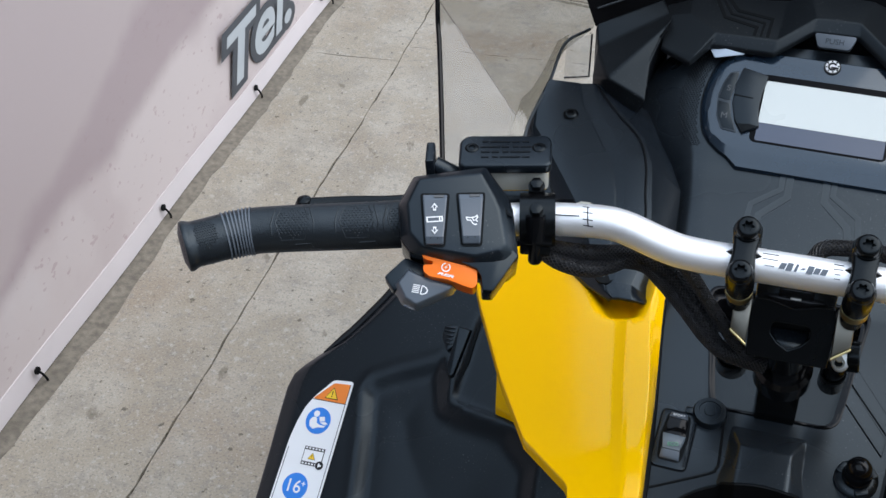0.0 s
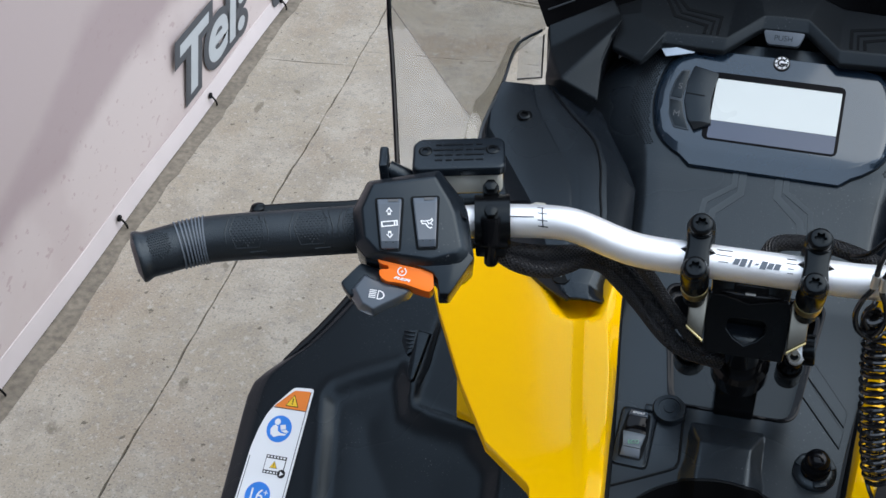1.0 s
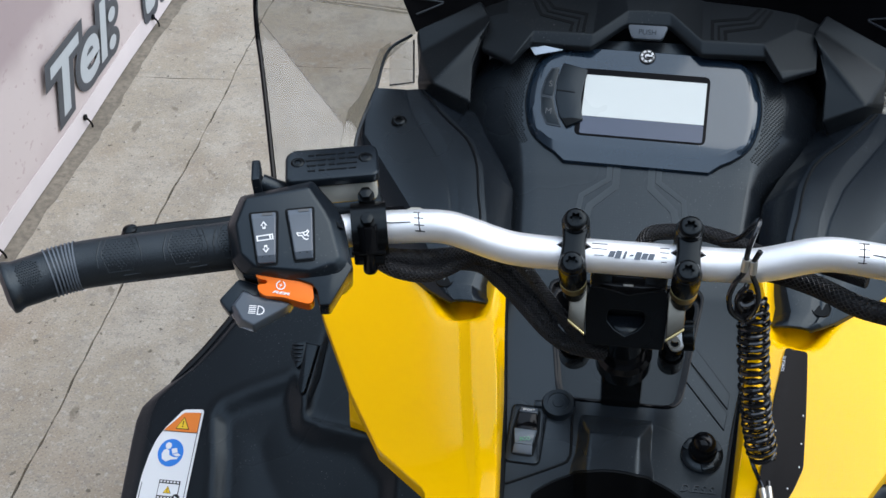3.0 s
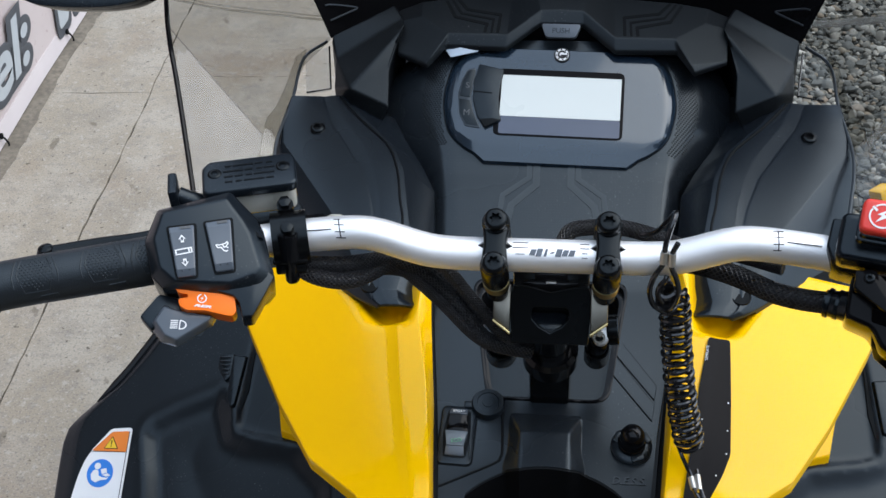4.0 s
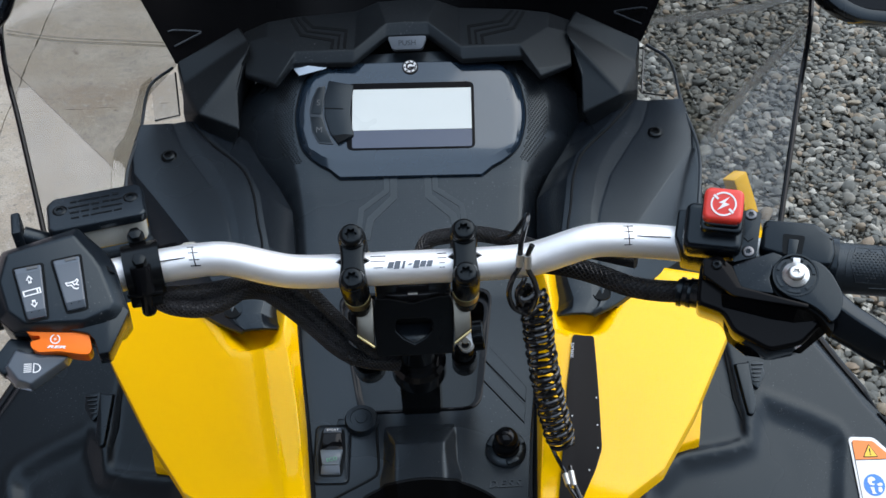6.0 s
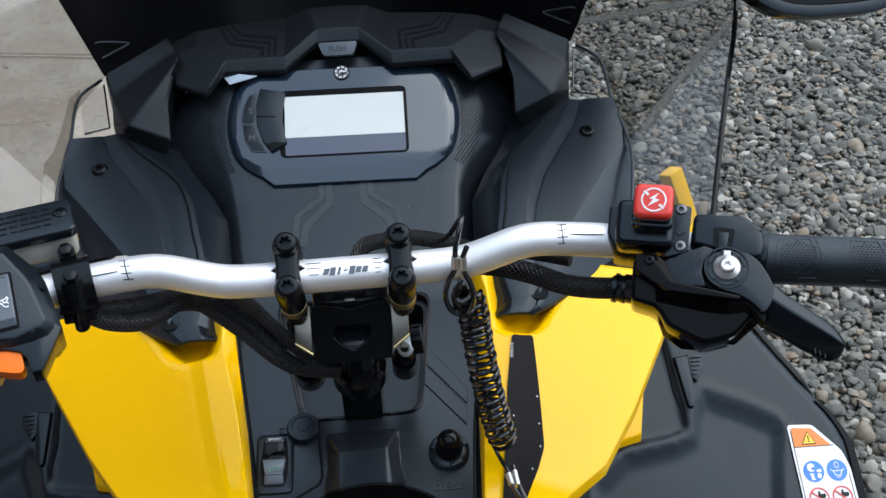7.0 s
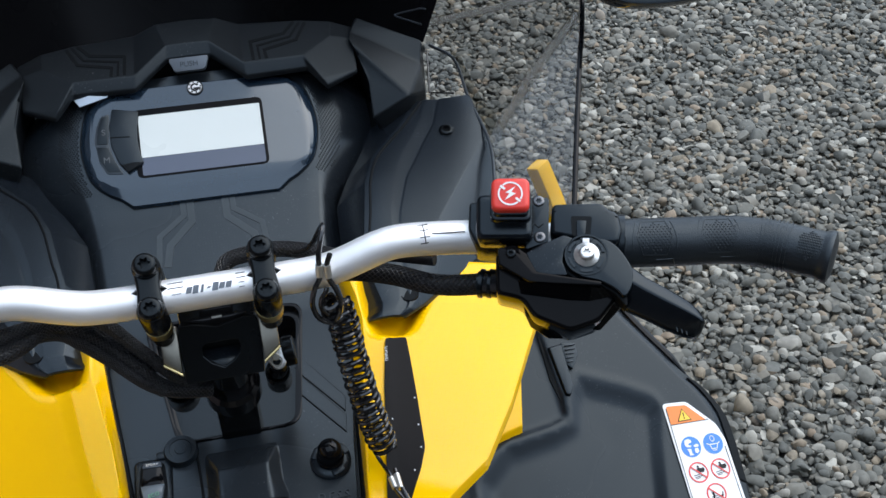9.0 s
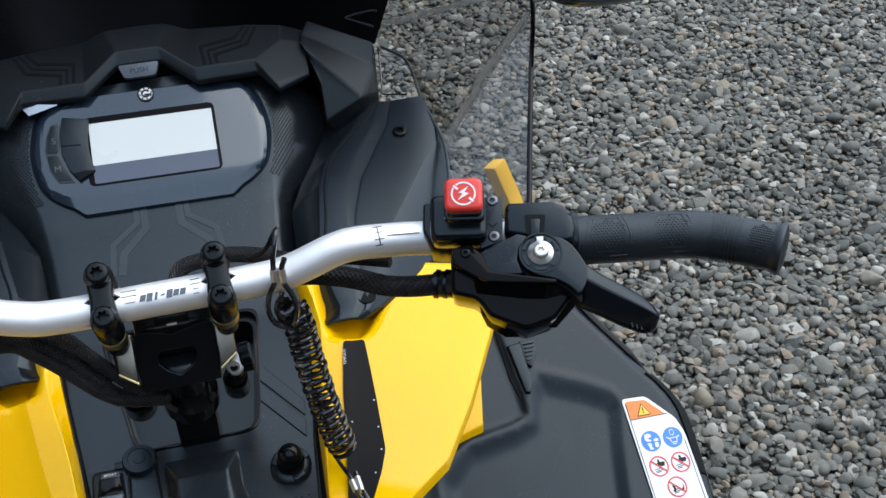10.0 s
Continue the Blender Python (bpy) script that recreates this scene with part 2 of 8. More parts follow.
def layered(name, base, layers, rough, bump=0.0, bump_scale=260.0):
    """A base colour with noise layers over it: (colour, amount, low, high, scale, stretch, turn)."""
    m = bpy.data.materials.new(name)
    m.use_nodes = True
    nt = m.node_tree
    p = nt.nodes["Principled BSDF"]
    p.inputs["Roughness"].default_value = rough
    tc = nt.nodes.new("ShaderNodeTexCoord")
    col = None
    for c, amount, lo, hi, scale, stretch, turn, detail in layers:
        mp = nt.nodes.new("ShaderNodeMapping")
        mp.vector_type = "TEXTURE"
        mp.inputs["Rotation"].default_value = tuple(radians(a) for a in turn)
        mp.inputs["Scale"].default_value = stretch
        nt.links.new(tc.outputs["Object"], mp.inputs["Vector"])
        n = nt.nodes.new("ShaderNodeTexNoise")
        n.inputs["Scale"].default_value, n.inputs["Detail"].default_value = scale, detail
        nt.links.new(mp.outputs["Vector"], n.inputs["Vector"])
        r = nt.nodes.new("ShaderNodeMapRange")
        r.interpolation_type = "SMOOTHSTEP"
        r.inputs["From Min"].default_value, r.inputs["From Max"].default_value = lo, hi
        r.inputs["To Max"].default_value = amount
        nt.links.new(n.outputs["Fac"], r.inputs["Value"])
        x = nt.nodes.new("ShaderNodeMix")
        x.data_type = "RGBA"
        nt.links.new(r.outputs["Result"], x.inputs["Factor"])
        if col:
            nt.links.new(col, x.inputs["A"])
        else:
            x.inputs["A"].default_value = (*base, 1)
        x.inputs["B"].default_value = (*c, 1)
        col = x.outputs["Result"]
    nt.links.new(col, p.inputs["Base Color"])
    if bump:
        n = nt.nodes.new("ShaderNodeTexNoise")
        n.inputs["Scale"].default_value, n.inputs["Detail"].default_value = bump_scale, 4.0
        nt.links.new(tc.outputs["Object"], n.inputs["Vector"])
        b = nt.nodes.new("ShaderNodeBump")
        b.inputs["Strength"].default_value, b.inputs["Distance"].default_value = bump, 0.001
        nt.links.new(n.outputs["Fac"], b.inputs["Height"])
        nt.links.new(b.outputs["Normal"], p.inputs["Normal"])
    return m


ONE = (1, 1, 1)
FLAT = (0, 0, 0)
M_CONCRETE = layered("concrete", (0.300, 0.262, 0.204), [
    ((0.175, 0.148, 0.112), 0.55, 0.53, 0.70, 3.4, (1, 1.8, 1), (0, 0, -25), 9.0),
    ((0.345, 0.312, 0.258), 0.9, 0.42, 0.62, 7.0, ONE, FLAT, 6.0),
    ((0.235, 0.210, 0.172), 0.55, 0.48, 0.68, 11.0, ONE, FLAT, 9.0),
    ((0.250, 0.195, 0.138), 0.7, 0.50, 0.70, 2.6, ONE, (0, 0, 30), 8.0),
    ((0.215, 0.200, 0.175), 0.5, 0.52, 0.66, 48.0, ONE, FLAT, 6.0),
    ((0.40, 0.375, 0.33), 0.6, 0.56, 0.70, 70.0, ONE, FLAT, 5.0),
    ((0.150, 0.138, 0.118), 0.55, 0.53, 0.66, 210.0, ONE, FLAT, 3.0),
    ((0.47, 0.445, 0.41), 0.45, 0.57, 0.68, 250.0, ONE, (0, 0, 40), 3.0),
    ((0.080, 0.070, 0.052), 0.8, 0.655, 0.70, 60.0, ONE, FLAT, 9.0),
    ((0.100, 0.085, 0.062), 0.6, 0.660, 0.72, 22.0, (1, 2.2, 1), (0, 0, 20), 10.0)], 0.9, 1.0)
M_VINYL = layered("banner_vinyl", (0.52, 0.448, 0.432), [
    ((0.45, 0.375, 0.365), 0.6, 0.45, 0.65, 5.0, ONE, FLAT, 6.0),
    ((0.29, 0.180, 0.180), 0.42, 0.62, 0.69, 64.0, (1, 1.6, 1), FLAT, 7.0),
    ((0.57, 0.53, 0.525), 0.5, 0.58, 0.75, 2.2, ONE, FLAT, 5.0)], 0.5, 0.05)


def tone_fields(m, fields, noise_scale=3.5):
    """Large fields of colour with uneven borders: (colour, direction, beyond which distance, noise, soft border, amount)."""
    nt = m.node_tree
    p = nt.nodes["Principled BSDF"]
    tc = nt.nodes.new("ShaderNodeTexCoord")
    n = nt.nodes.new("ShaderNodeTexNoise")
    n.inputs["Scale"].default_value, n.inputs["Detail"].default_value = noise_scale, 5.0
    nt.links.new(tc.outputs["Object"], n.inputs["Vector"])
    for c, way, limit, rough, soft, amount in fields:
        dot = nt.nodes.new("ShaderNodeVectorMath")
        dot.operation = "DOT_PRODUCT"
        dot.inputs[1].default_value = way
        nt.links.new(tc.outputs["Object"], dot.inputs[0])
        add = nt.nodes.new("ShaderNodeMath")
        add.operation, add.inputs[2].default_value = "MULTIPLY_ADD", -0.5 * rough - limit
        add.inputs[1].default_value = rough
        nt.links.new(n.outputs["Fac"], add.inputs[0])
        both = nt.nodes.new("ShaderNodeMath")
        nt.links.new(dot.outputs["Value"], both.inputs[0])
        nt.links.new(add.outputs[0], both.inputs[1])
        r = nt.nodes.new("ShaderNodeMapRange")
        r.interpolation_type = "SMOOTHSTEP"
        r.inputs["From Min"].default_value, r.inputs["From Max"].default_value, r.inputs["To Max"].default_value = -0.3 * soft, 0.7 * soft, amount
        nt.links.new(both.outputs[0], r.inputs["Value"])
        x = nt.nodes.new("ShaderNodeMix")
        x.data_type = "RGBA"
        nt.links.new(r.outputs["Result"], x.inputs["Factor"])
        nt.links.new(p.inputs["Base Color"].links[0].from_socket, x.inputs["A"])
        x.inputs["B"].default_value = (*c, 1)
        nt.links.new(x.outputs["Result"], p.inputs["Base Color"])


# fold shade painted into the vinyl as darker fields with soft borders
tone_fields(M_VINYL, [((0.325, 0.255, 0.258), (0, -0.121, 1), 0.25 - 1.11 * 0.121, 0.14, 0.055, 0.85),
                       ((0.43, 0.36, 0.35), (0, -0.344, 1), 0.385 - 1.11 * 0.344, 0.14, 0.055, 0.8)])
# damp dirt washed up against the banner's foot, with the hem's shade painted in
tone_fields(M_CONCRETE, [((0.065, 0.050, 0.034), (-0.9996, -0.0279, 0), 1.262, 0.07, 0.02, 0.95)], 18.0)


def stone_material():
    m = mat("gravel_stone", (0.18, 0.18, 0.17), 0.78, vary=0.16, scale=90, grain=0.2, grain_scale=500)
    nt = m.node_tree
    p = nt.nodes["Principled BSDF"]
    old = p.inputs["Base Color"].links[0].from_socket
    g = nt.nodes.new("ShaderNodeNewGeometry")
    r = nt.nodes.new("ShaderNodeValToRGB")
    e = r.color_ramp.elements
    e[0].position, e[0].color = 0.0, (0.100, 0.101, 0.093, 1)
    e[1].position, e[1].color = 1.0, (0.44, 0.42, 0.375, 1)
    for pos, c in ((0.25, (0.118, 0.118, 0.107)), (0.5, (0.163, 0.158, 0.140)), (0.72, (0.215, 0.200, 0.173)),
                   (0.80, (0.247, 0.205, 0.152)), (0.87, (0.255, 0.195, 0.142)), (0.89, (0.284, 0.265, 0.235)), (0.96, (0.375, 0.352, 0.312))):
        n = e.new(pos)
        n.color = (*c, 1)
    nt.links.new(g.outputs["Random Per Island"], r.inputs["Fac"])
    x = nt.nodes.new("ShaderNodeMix")
    x.data_type, x.blend_type = "RGBA", "MULTIPLY"
    x.inputs["Factor"].default_value = 1.0
    k = nt.nodes.new("ShaderNodeMix")
    k.data_type, k.blend_type = "RGBA", "DIVIDE"
    k.inputs["Factor"].default_value = 1.0
    k.inputs["B"].default_value = (0.204, 0.200, 0.195, 1)
    nt.links.new(old, k.inputs["A"])
    nt.links.new(r.outputs["Color"], x.inputs["A"])
    nt.links.new(k.outputs["Result"], x.inputs["B"])
    nt.links.new(x.outputs["Result"], p.inputs["Base Color"])
    return m


M_STONE = stone_material()

# ---------------------------------------------------------------- builders
WORLD = {}


def thing(name, loc, label, category, group="", kind=""):
    ob = new(name)
    ob.empty_display_size = 0.02
    ob.location = loc
    WORLD[ob.name] = Matrix.Translation(loc)
    return tagged(ob, label, category, group, kind)


def finish(me, angle, flat=()):
    smooth = np.ones(len(me.polygons), dtype=bool)
    smooth[list(flat)] = False
    me.polygons.foreach_set("use_smooth", smooth)
    me.set_sharp_from_angle(angle=radians(angle))


def flat_faces(bm):
    """Large plane faces between narrow rounded edges stay plane."""
    bm.faces.index_update()
    out = []
    for f in bm.faces:
        if len(f.verts) > 4:
            out.append(f.index)
            continue
        a = f.calc_area()
        near = [g for e in f.edges for g in e.link_faces if g is not f]
        if near and any(g.calc_area() < a / 4 and g.normal.dot(f.normal) < 0.995 for g in near) and all(
                g.calc_area() < a / 4 or g.normal.dot(f.normal) > 0.995 or g.normal.dot(f.normal) < 0.8 for g in near):
            out.append(f.index)
    return out


def part(name, bm, material, parent=None, label="", angle=32):
    me = bpy.data.meshes.new(name)
    bmesh.ops.recalc_face_normals(bm, faces=bm.faces)
    bm.normal_update()
    flat = flat_faces(bm)
    bm.to_mesh(me)
    bm.free()
    finish(me, angle, flat)
    me.materials.append(material)
    ob = new(name, me)
    WORLD[ob.name] = Matrix()
    if parent:
        ob.parent = parent
        ob.matrix_parent_inverse = WORLD[parent.name].inverted()
    if label:
        ob["label"] = label
    return ob


def bevel(bm, width, seg=2, angle=28):
    edges = [e for e in bm.edges if len(e.link_faces) == 2 and e.calc_face_angle(0) > radians(angle)]
    if edges and width > 0:
        bmesh.ops.bevel(bm, geom=edges, offset=width, segments=seg, profile=0.5, affect="EDGES", clamp_overlap=True)
    return bm


def merge(*bms):
    out = bmesh.new()
    for b in bms:
        me = bpy.data.meshes.new("tmp")
        b.to_mesh(me)
        b.free()
        out.from_mesh(me)
        bpy.data.meshes.remove(me)
    return out


def turned(bm, m):
    bmesh.ops.transform(bm, matrix=m, verts=bm.verts)
    return bm


def box(sx, sy, sz, m=Matrix(), w=0.002, seg=2):
    bm = bmesh.new()
    bmesh.ops.create_cube(bm, size=1.0, matrix=Matrix.Diagonal((sx, sy, sz, 1)))
    return turned(bevel(bm, w, seg), m)


def prism(poly, z0, z1, m=Matrix(), w=0.0015, seg=2, taper=0.0):
    """A closed solid over a plan outline between two heights, its top drawn in by taper."""
    bm = bmesh.new()
    cx, cy = sum(p[0] for p in poly) / len(poly), sum(p[1] for p in poly) / len(poly)
    lo = [bm.verts.new((x, y, z0)) for x, y in poly]
    hi = [bm.verts.new((x + (cx - x) * taper, y + (cy - y) * taper, z1)) for x, y in poly]
    bm.faces.new(lo[::-1])
    bm.faces.new(hi)
    n = len(poly)
    for i in range(n):
        bm.faces.new((lo[i], lo[(i + 1) % n], hi[(i + 1) % n], hi[i]))
    bmesh.ops.recalc_face_normals(bm, faces=bm.faces)
    bevel(bm, w, seg)
    return turned(bm, m)


def frustum(low, high, z0, z1, m=Matrix(), w=0.001, seg=2):
    """A solid between two outlines of as many points."""
    bm = bmesh.new()
    lo = [bm.verts.new((x, y, z0)) for x, y in low]
    hi = [bm.verts.new((x, y, z1)) for x, y in high]
    bm.faces.new(lo[::-1])
    bm.faces.new(hi)
    n = len(lo)
    for i in range(n):
        bm.faces.new((lo[i], lo[(i + 1) % n], hi[(i + 1) % n], hi[i]))
    bmesh.ops.recalc_face_normals(bm, faces=bm.faces)
    return turned(bevel(bm, w, seg, 12), m)


def holed(outer, hole, z0, z1, m=Matrix(), w=0.001):
    """A mirror-even plate with one hole: both outlines run down the right half from top middle to bottom middle."""
    bm = bmesh.new()

    def halves(pts, z):
        right = [bm.verts.new((x, y, z)) for x, y in pts]
        left = [right[0]] + [bm.verts.new((-x, y, z)) for x, y in pts[1:-1]] + [right[-1]]
        return right, left
    oh, hh, ol, hl = halves(outer, z1), halves(hole, z1), halves(outer, z0), halves(hole, z0)
    for k in (0, 1):
        for a, b in ((oh, hh), (ol, hl)):
            bm.faces.new(a[k] + b[k][::-1])
        for hi, lo in ((oh, ol), (hh, hl)):
            for i in range(len(hi[k]) - 1):
                bm.faces.new((hi[k][i], hi[k][i + 1], lo[k][i + 1], lo[k][i]))
    bmesh.ops.recalc_face_normals(bm, faces=bm.faces)
    return turned(bevel(bm, w, 2, 20), m)


def mm(pts):
    return [(x * 0.001, y * 0.001) for x, y in pts]


def rounded(poly, r, n=5):
    """The outline with its corners rounded."""
    out = []
    k = len(poly)
    for i in range(k):
        a, b, c = Vector(poly[i - 1]), Vector(poly[i]), Vector(poly[(i + 1) % k])
        d0, d1 = (a - b), (c - b)
        q = min(r, d0.length * 0.45, d1.length * 0.45)
        s, t = b + d0.normalized() * q, b + d1.normalized() * q
        for j in range(n + 1):
            u = j / n
            out.append(tuple((1 - u) ** 2 * s + 2 * u * (1 - u) * b + u * u * t))
    return out


def rect(w, h, r=0.0, cx=0.0, cy=0.0):
    p = [(cx - w / 2, cy - h / 2), (cx + w / 2, cy - h / 2), (cx + w / 2, cy + h / 2), (cx - w / 2, cy + h / 2)]
    return rounded(p, r) if r else p


def disc(r, n=32, cx=0.0, cy=0.0, a0=0.0, a1=360.0):
    full = abs(a1 - a0) >= 360
    k = n if full else n + 1
    return [(cx + r * math.cos(radians(a0 + (a1 - a0) * i / n)), cy + r * math.sin(radians(a0 + (a1 - a0) * i / n))) for i in range(k)]


def ring(r0, r1, z0, z1, m=Matrix(), n=40, a0=0.0, a1=360.0):
    """A flat ring or an arc of one."""
    bm = bmesh.new()
    full = abs(a1 - a0) >= 360
    rows = []
    for i in range(n if full else n + 1):
        a = radians(a0 + (a1 - a0) * i / n)
        rows.append([bm.verts.new((r * math.cos(a), r * math.sin(a), z)) for r, z in ((r0, z0), (r1, z0), (r1, z1), (r0, z1))])
    for i in range(n):
        p, q = rows[i], rows[(i + 1) % len(rows)]
        for j in range(4):
            bm.faces.new((p[j], p[(j + 1) % 4], q[(j + 1) % 4], q[j]))
    if not full:
        bm.faces.new(rows[0])
        bm.faces.new(rows[-1][::-1])
    return turned(bm, m)


def lathe(profile, m=Matrix(), n=32):
    """A turned solid from (radius, height) pairs."""
    bm = bmesh.new()
    rows = []
    for r, z in profile:
        rows.append([bm.verts.new((r * math.cos(2 * math.pi * i / n), r * math.sin(2 * math.pi * i / n), z)) for i in range(n)])
    for p, q in zip(rows, rows[1:]):
        for i in range(n):
            bm.faces.new((p[i], p[(i + 1) % n], q[(i + 1) % n], q[i]))
    bm.faces.new(rows[0][::-1])
    bm.faces.new(rows[-1])
    return turned(bm, m)


def spline(points, per=8):
    """A smooth line through the points."""
    P = [Vector(p) for p in points]
    P = [2 * P[0] - P[1]] + P + [2 * P[-1] - P[-2]]
    out = []
    for i in range(1, len(P) - 2):
        for j in range(per):
            u = j / per
            a, b, c, d = P[i - 1], P[i], P[i + 1], P[i + 2]
            out.append(0.5 * (2 * b + (c - a) * u + (2 * a - 5 * b + 4 * c - d) * u * u + (3 * b - a - 3 * c + d) * u ** 3))
    out.append(P[-2])
    return out


def sweep(line, radius, n=16):
    """A round tube along a line; the radius is one number or one a point."""
    bm = bmesh.new()
    rows = []
    side = None
    k = len(line)
    for i, p in enumerate(line):
        d = (line[min(i + 1, k - 1)] - line[max(i - 1, 0)]).normalized()
        if side is None:
            side = d.orthogonal().normalized()
        side = (side - d * side.dot(d)).normalized()
        up = d.cross(side)
        r = radius if isinstance(radius, (int, float)) else radius[i]
        rows.append([bm.verts.new(p + r * (math.cos(2 * math.pi * j / n) * side + math.sin(2 * math.pi * j / n) * up)) for j in range(n)])
    for p, q in zip(rows, rows[1:]):
        for i in range(n):
            bm.faces.new((p[i], p[(i + 1) % n], q[(i + 1) % n], q[i]))
    bm.faces.new(rows[0][::-1])
    bm.faces.new(rows[-1])
    return bm


def sheet(outline, height, thick, step=0.02, holes=(), w=0.002, seg=2, mirror=1):
    """A shell over a plan outline whose top follows height(x, y); holes go through it."""
    bm = bmesh.new()
    edges = []
    for loop in (outline, *holes):
        vs = [bm.verts.new((x, y, 0)) for x, y in loop]
        edges += [bm.edges.new((vs[i], vs[(i + 1) % len(vs)])) for i in range(len(vs))]
    bmesh.ops.triangle_fill(bm, edges=edges, use_beauty=True, normal=(0, 0, 1))
    xs, ys = [p[0] for p in outline], [p[1] for p in outline]
    for lo, hi, axis in ((min(xs), max(xs), Vector((1, 0, 0))), (min(ys), max(ys), Vector((0, 1, 0)))):
        c = math.ceil(lo / step) * step
        while c < hi:
            bmesh.ops.bisect_plane(bm, geom=bm.verts[:] + bm.edges[:] + bm.faces[:], plane_co=axis * c, plane_no=axis, dist=1e-6)
            c += step
    bmesh.ops.remove_doubles(bm, verts=bm.verts, dist=2e-5)
    for v in bm.verts:
        v.co.z = height(v.co.x, v.co.y)
    bmesh.ops.recalc_face_normals(bm, faces=bm.faces)
    if bm.faces and sum(f.normal.z for f in bm.faces) < 0:
        bmesh.ops.reverse_faces(bm, faces=bm.faces)
    top = bm.faces[:]
    ext = bmesh.ops.extrude_face_region(bm, geom=top)
    down = [g for g in ext["geom"] if isinstance(g, bmesh.types.BMVert)]
    bmesh.ops.translate(bm, verts=down, vec=(0, 0, thick))
    # the extruded copy is lifted and the old faces stay below: shift all down again
    bmesh.ops.translate(bm, verts=bm.verts, vec=(0, 0, -thick))
    bmesh.ops.recalc_face_normals(bm, faces=bm.faces)
    if w:
        lid = [e for e in bm.edges if len(e.link_faces) == 2 and e.calc_face_angle(0) > radians(50)]
        up = [e for e in lid if any(f.normal.z > 0.3 for f in e.link_faces)]
        bmesh.ops.bevel(bm, geom=up, offset=w, segments=seg, profile=0.5, affect="EDGES", clamp_overlap=True)
    if mirror < 0:
        bmesh.ops.scale(bm, vec=(-1, 1, 1), verts=bm.verts)
        bmesh.ops.reverse_faces(bm, faces=bm.faces)
    return bm


def poly_faces(verts, faces, w=0.0, seg=2):
    bm = bmesh.new()
    vs = [bm.verts.new(v) for v in verts]
    for f in faces:
        bm.faces.new([vs[i] for i in f])
    bmesh.ops.recalc_face_normals(bm, faces=bm.faces)
    return bevel(bm, w, seg, 10)


def lettering(body, size, m, depth=0.0004, shear=0.0, bold=0.0, align="CENTER", swell=0.0):
    cu = bpy.data.curves.new("lettering", "FONT")
    cu.body, cu.size, cu.extrude, cu.shear, cu.offset = body, size, depth, shear, bold
    cu.align_x, cu.align_y = align, "CENTER"
    cu.bevel_depth, cu.bevel_resolution = swell, 1
    ob = bpy.data.objects.new("lettering", cu)
    scene.collection.objects.link(ob)
    bpy.context.view_layer.update()
    me = bpy.data.meshes.new_from_object(ob.evaluated_get(bpy.context.evaluated_depsgraph_get()))
    bm = bmesh.new()
    bm.from_mesh(me)
    bpy.data.objects.remove(ob)
    bpy.data.meshes.remove(me)
    bpy.data.curves.remove(cu)
    return turned(bm, m)


def frame_at(x, y, z, slope, yaw=0.0, roll=0.0):
    """A tilted working plane: its x runs to the right, its y up the slope, its z out of it."""
    return pose(x, y, z) @ pose(0, 0, 0, 0, 0, yaw) @ pose(0, 0, 0, slope, 0, 0) @ pose(0, 0, 0, 0, 0, roll)


def at(m, u, v, w=0.0, turn=0.0):
    return m @ pose(u, v, w, 0, 0, turn)


def sstep(a, b, x):
    t = max(0.0, min(1.0, (x - a) / (b - a)))
    return t * t * (3 - 2 * t)


def torx_bolt(parent, m, r, h, material, name="bolt", label=""):
    """A domed screw with a six-lobed socket."""
    lobes = []
    for i in range(36):
        a = 2 * math.pi * i / 36
        q = r * (0.42 + 0.09 * math.cos(6 * a))
        lobes.append((q * math.cos(a), q * math.sin(a)))
    bm = bmesh.new()
    rows = []
    for k, z in ((1.0, 0.0), (1.0, h * 0.40), (0.96, h * 0.64), (0.87, h * 0.84), (0.72, h * 0.97), (0.60, h)):
        rows.append([bm.verts.new((k * r * math.cos(2 * math.pi * i / 36), k * r * math.sin(2 * math.pi * i / 36), z)) for i in range(36)])
    rows.append([bm.verts.new((x, y, h)) for x, y in lobes])
    rows.append([bm.verts.new((x * 0.95, y * 0.95, h * 0.25)) for x, y in lobes])
    for p, q in zip(rows, rows[1:]):
        for i in range(36):
            bm.faces.new((p[i], p[(i + 1) % 36], q[(i + 1) % 36], q[i]))
    bm.faces.new(rows[0][::-1])
    bm.faces.new(rows[-1])
    return part(name, turned(bm, m), material, parent, label)


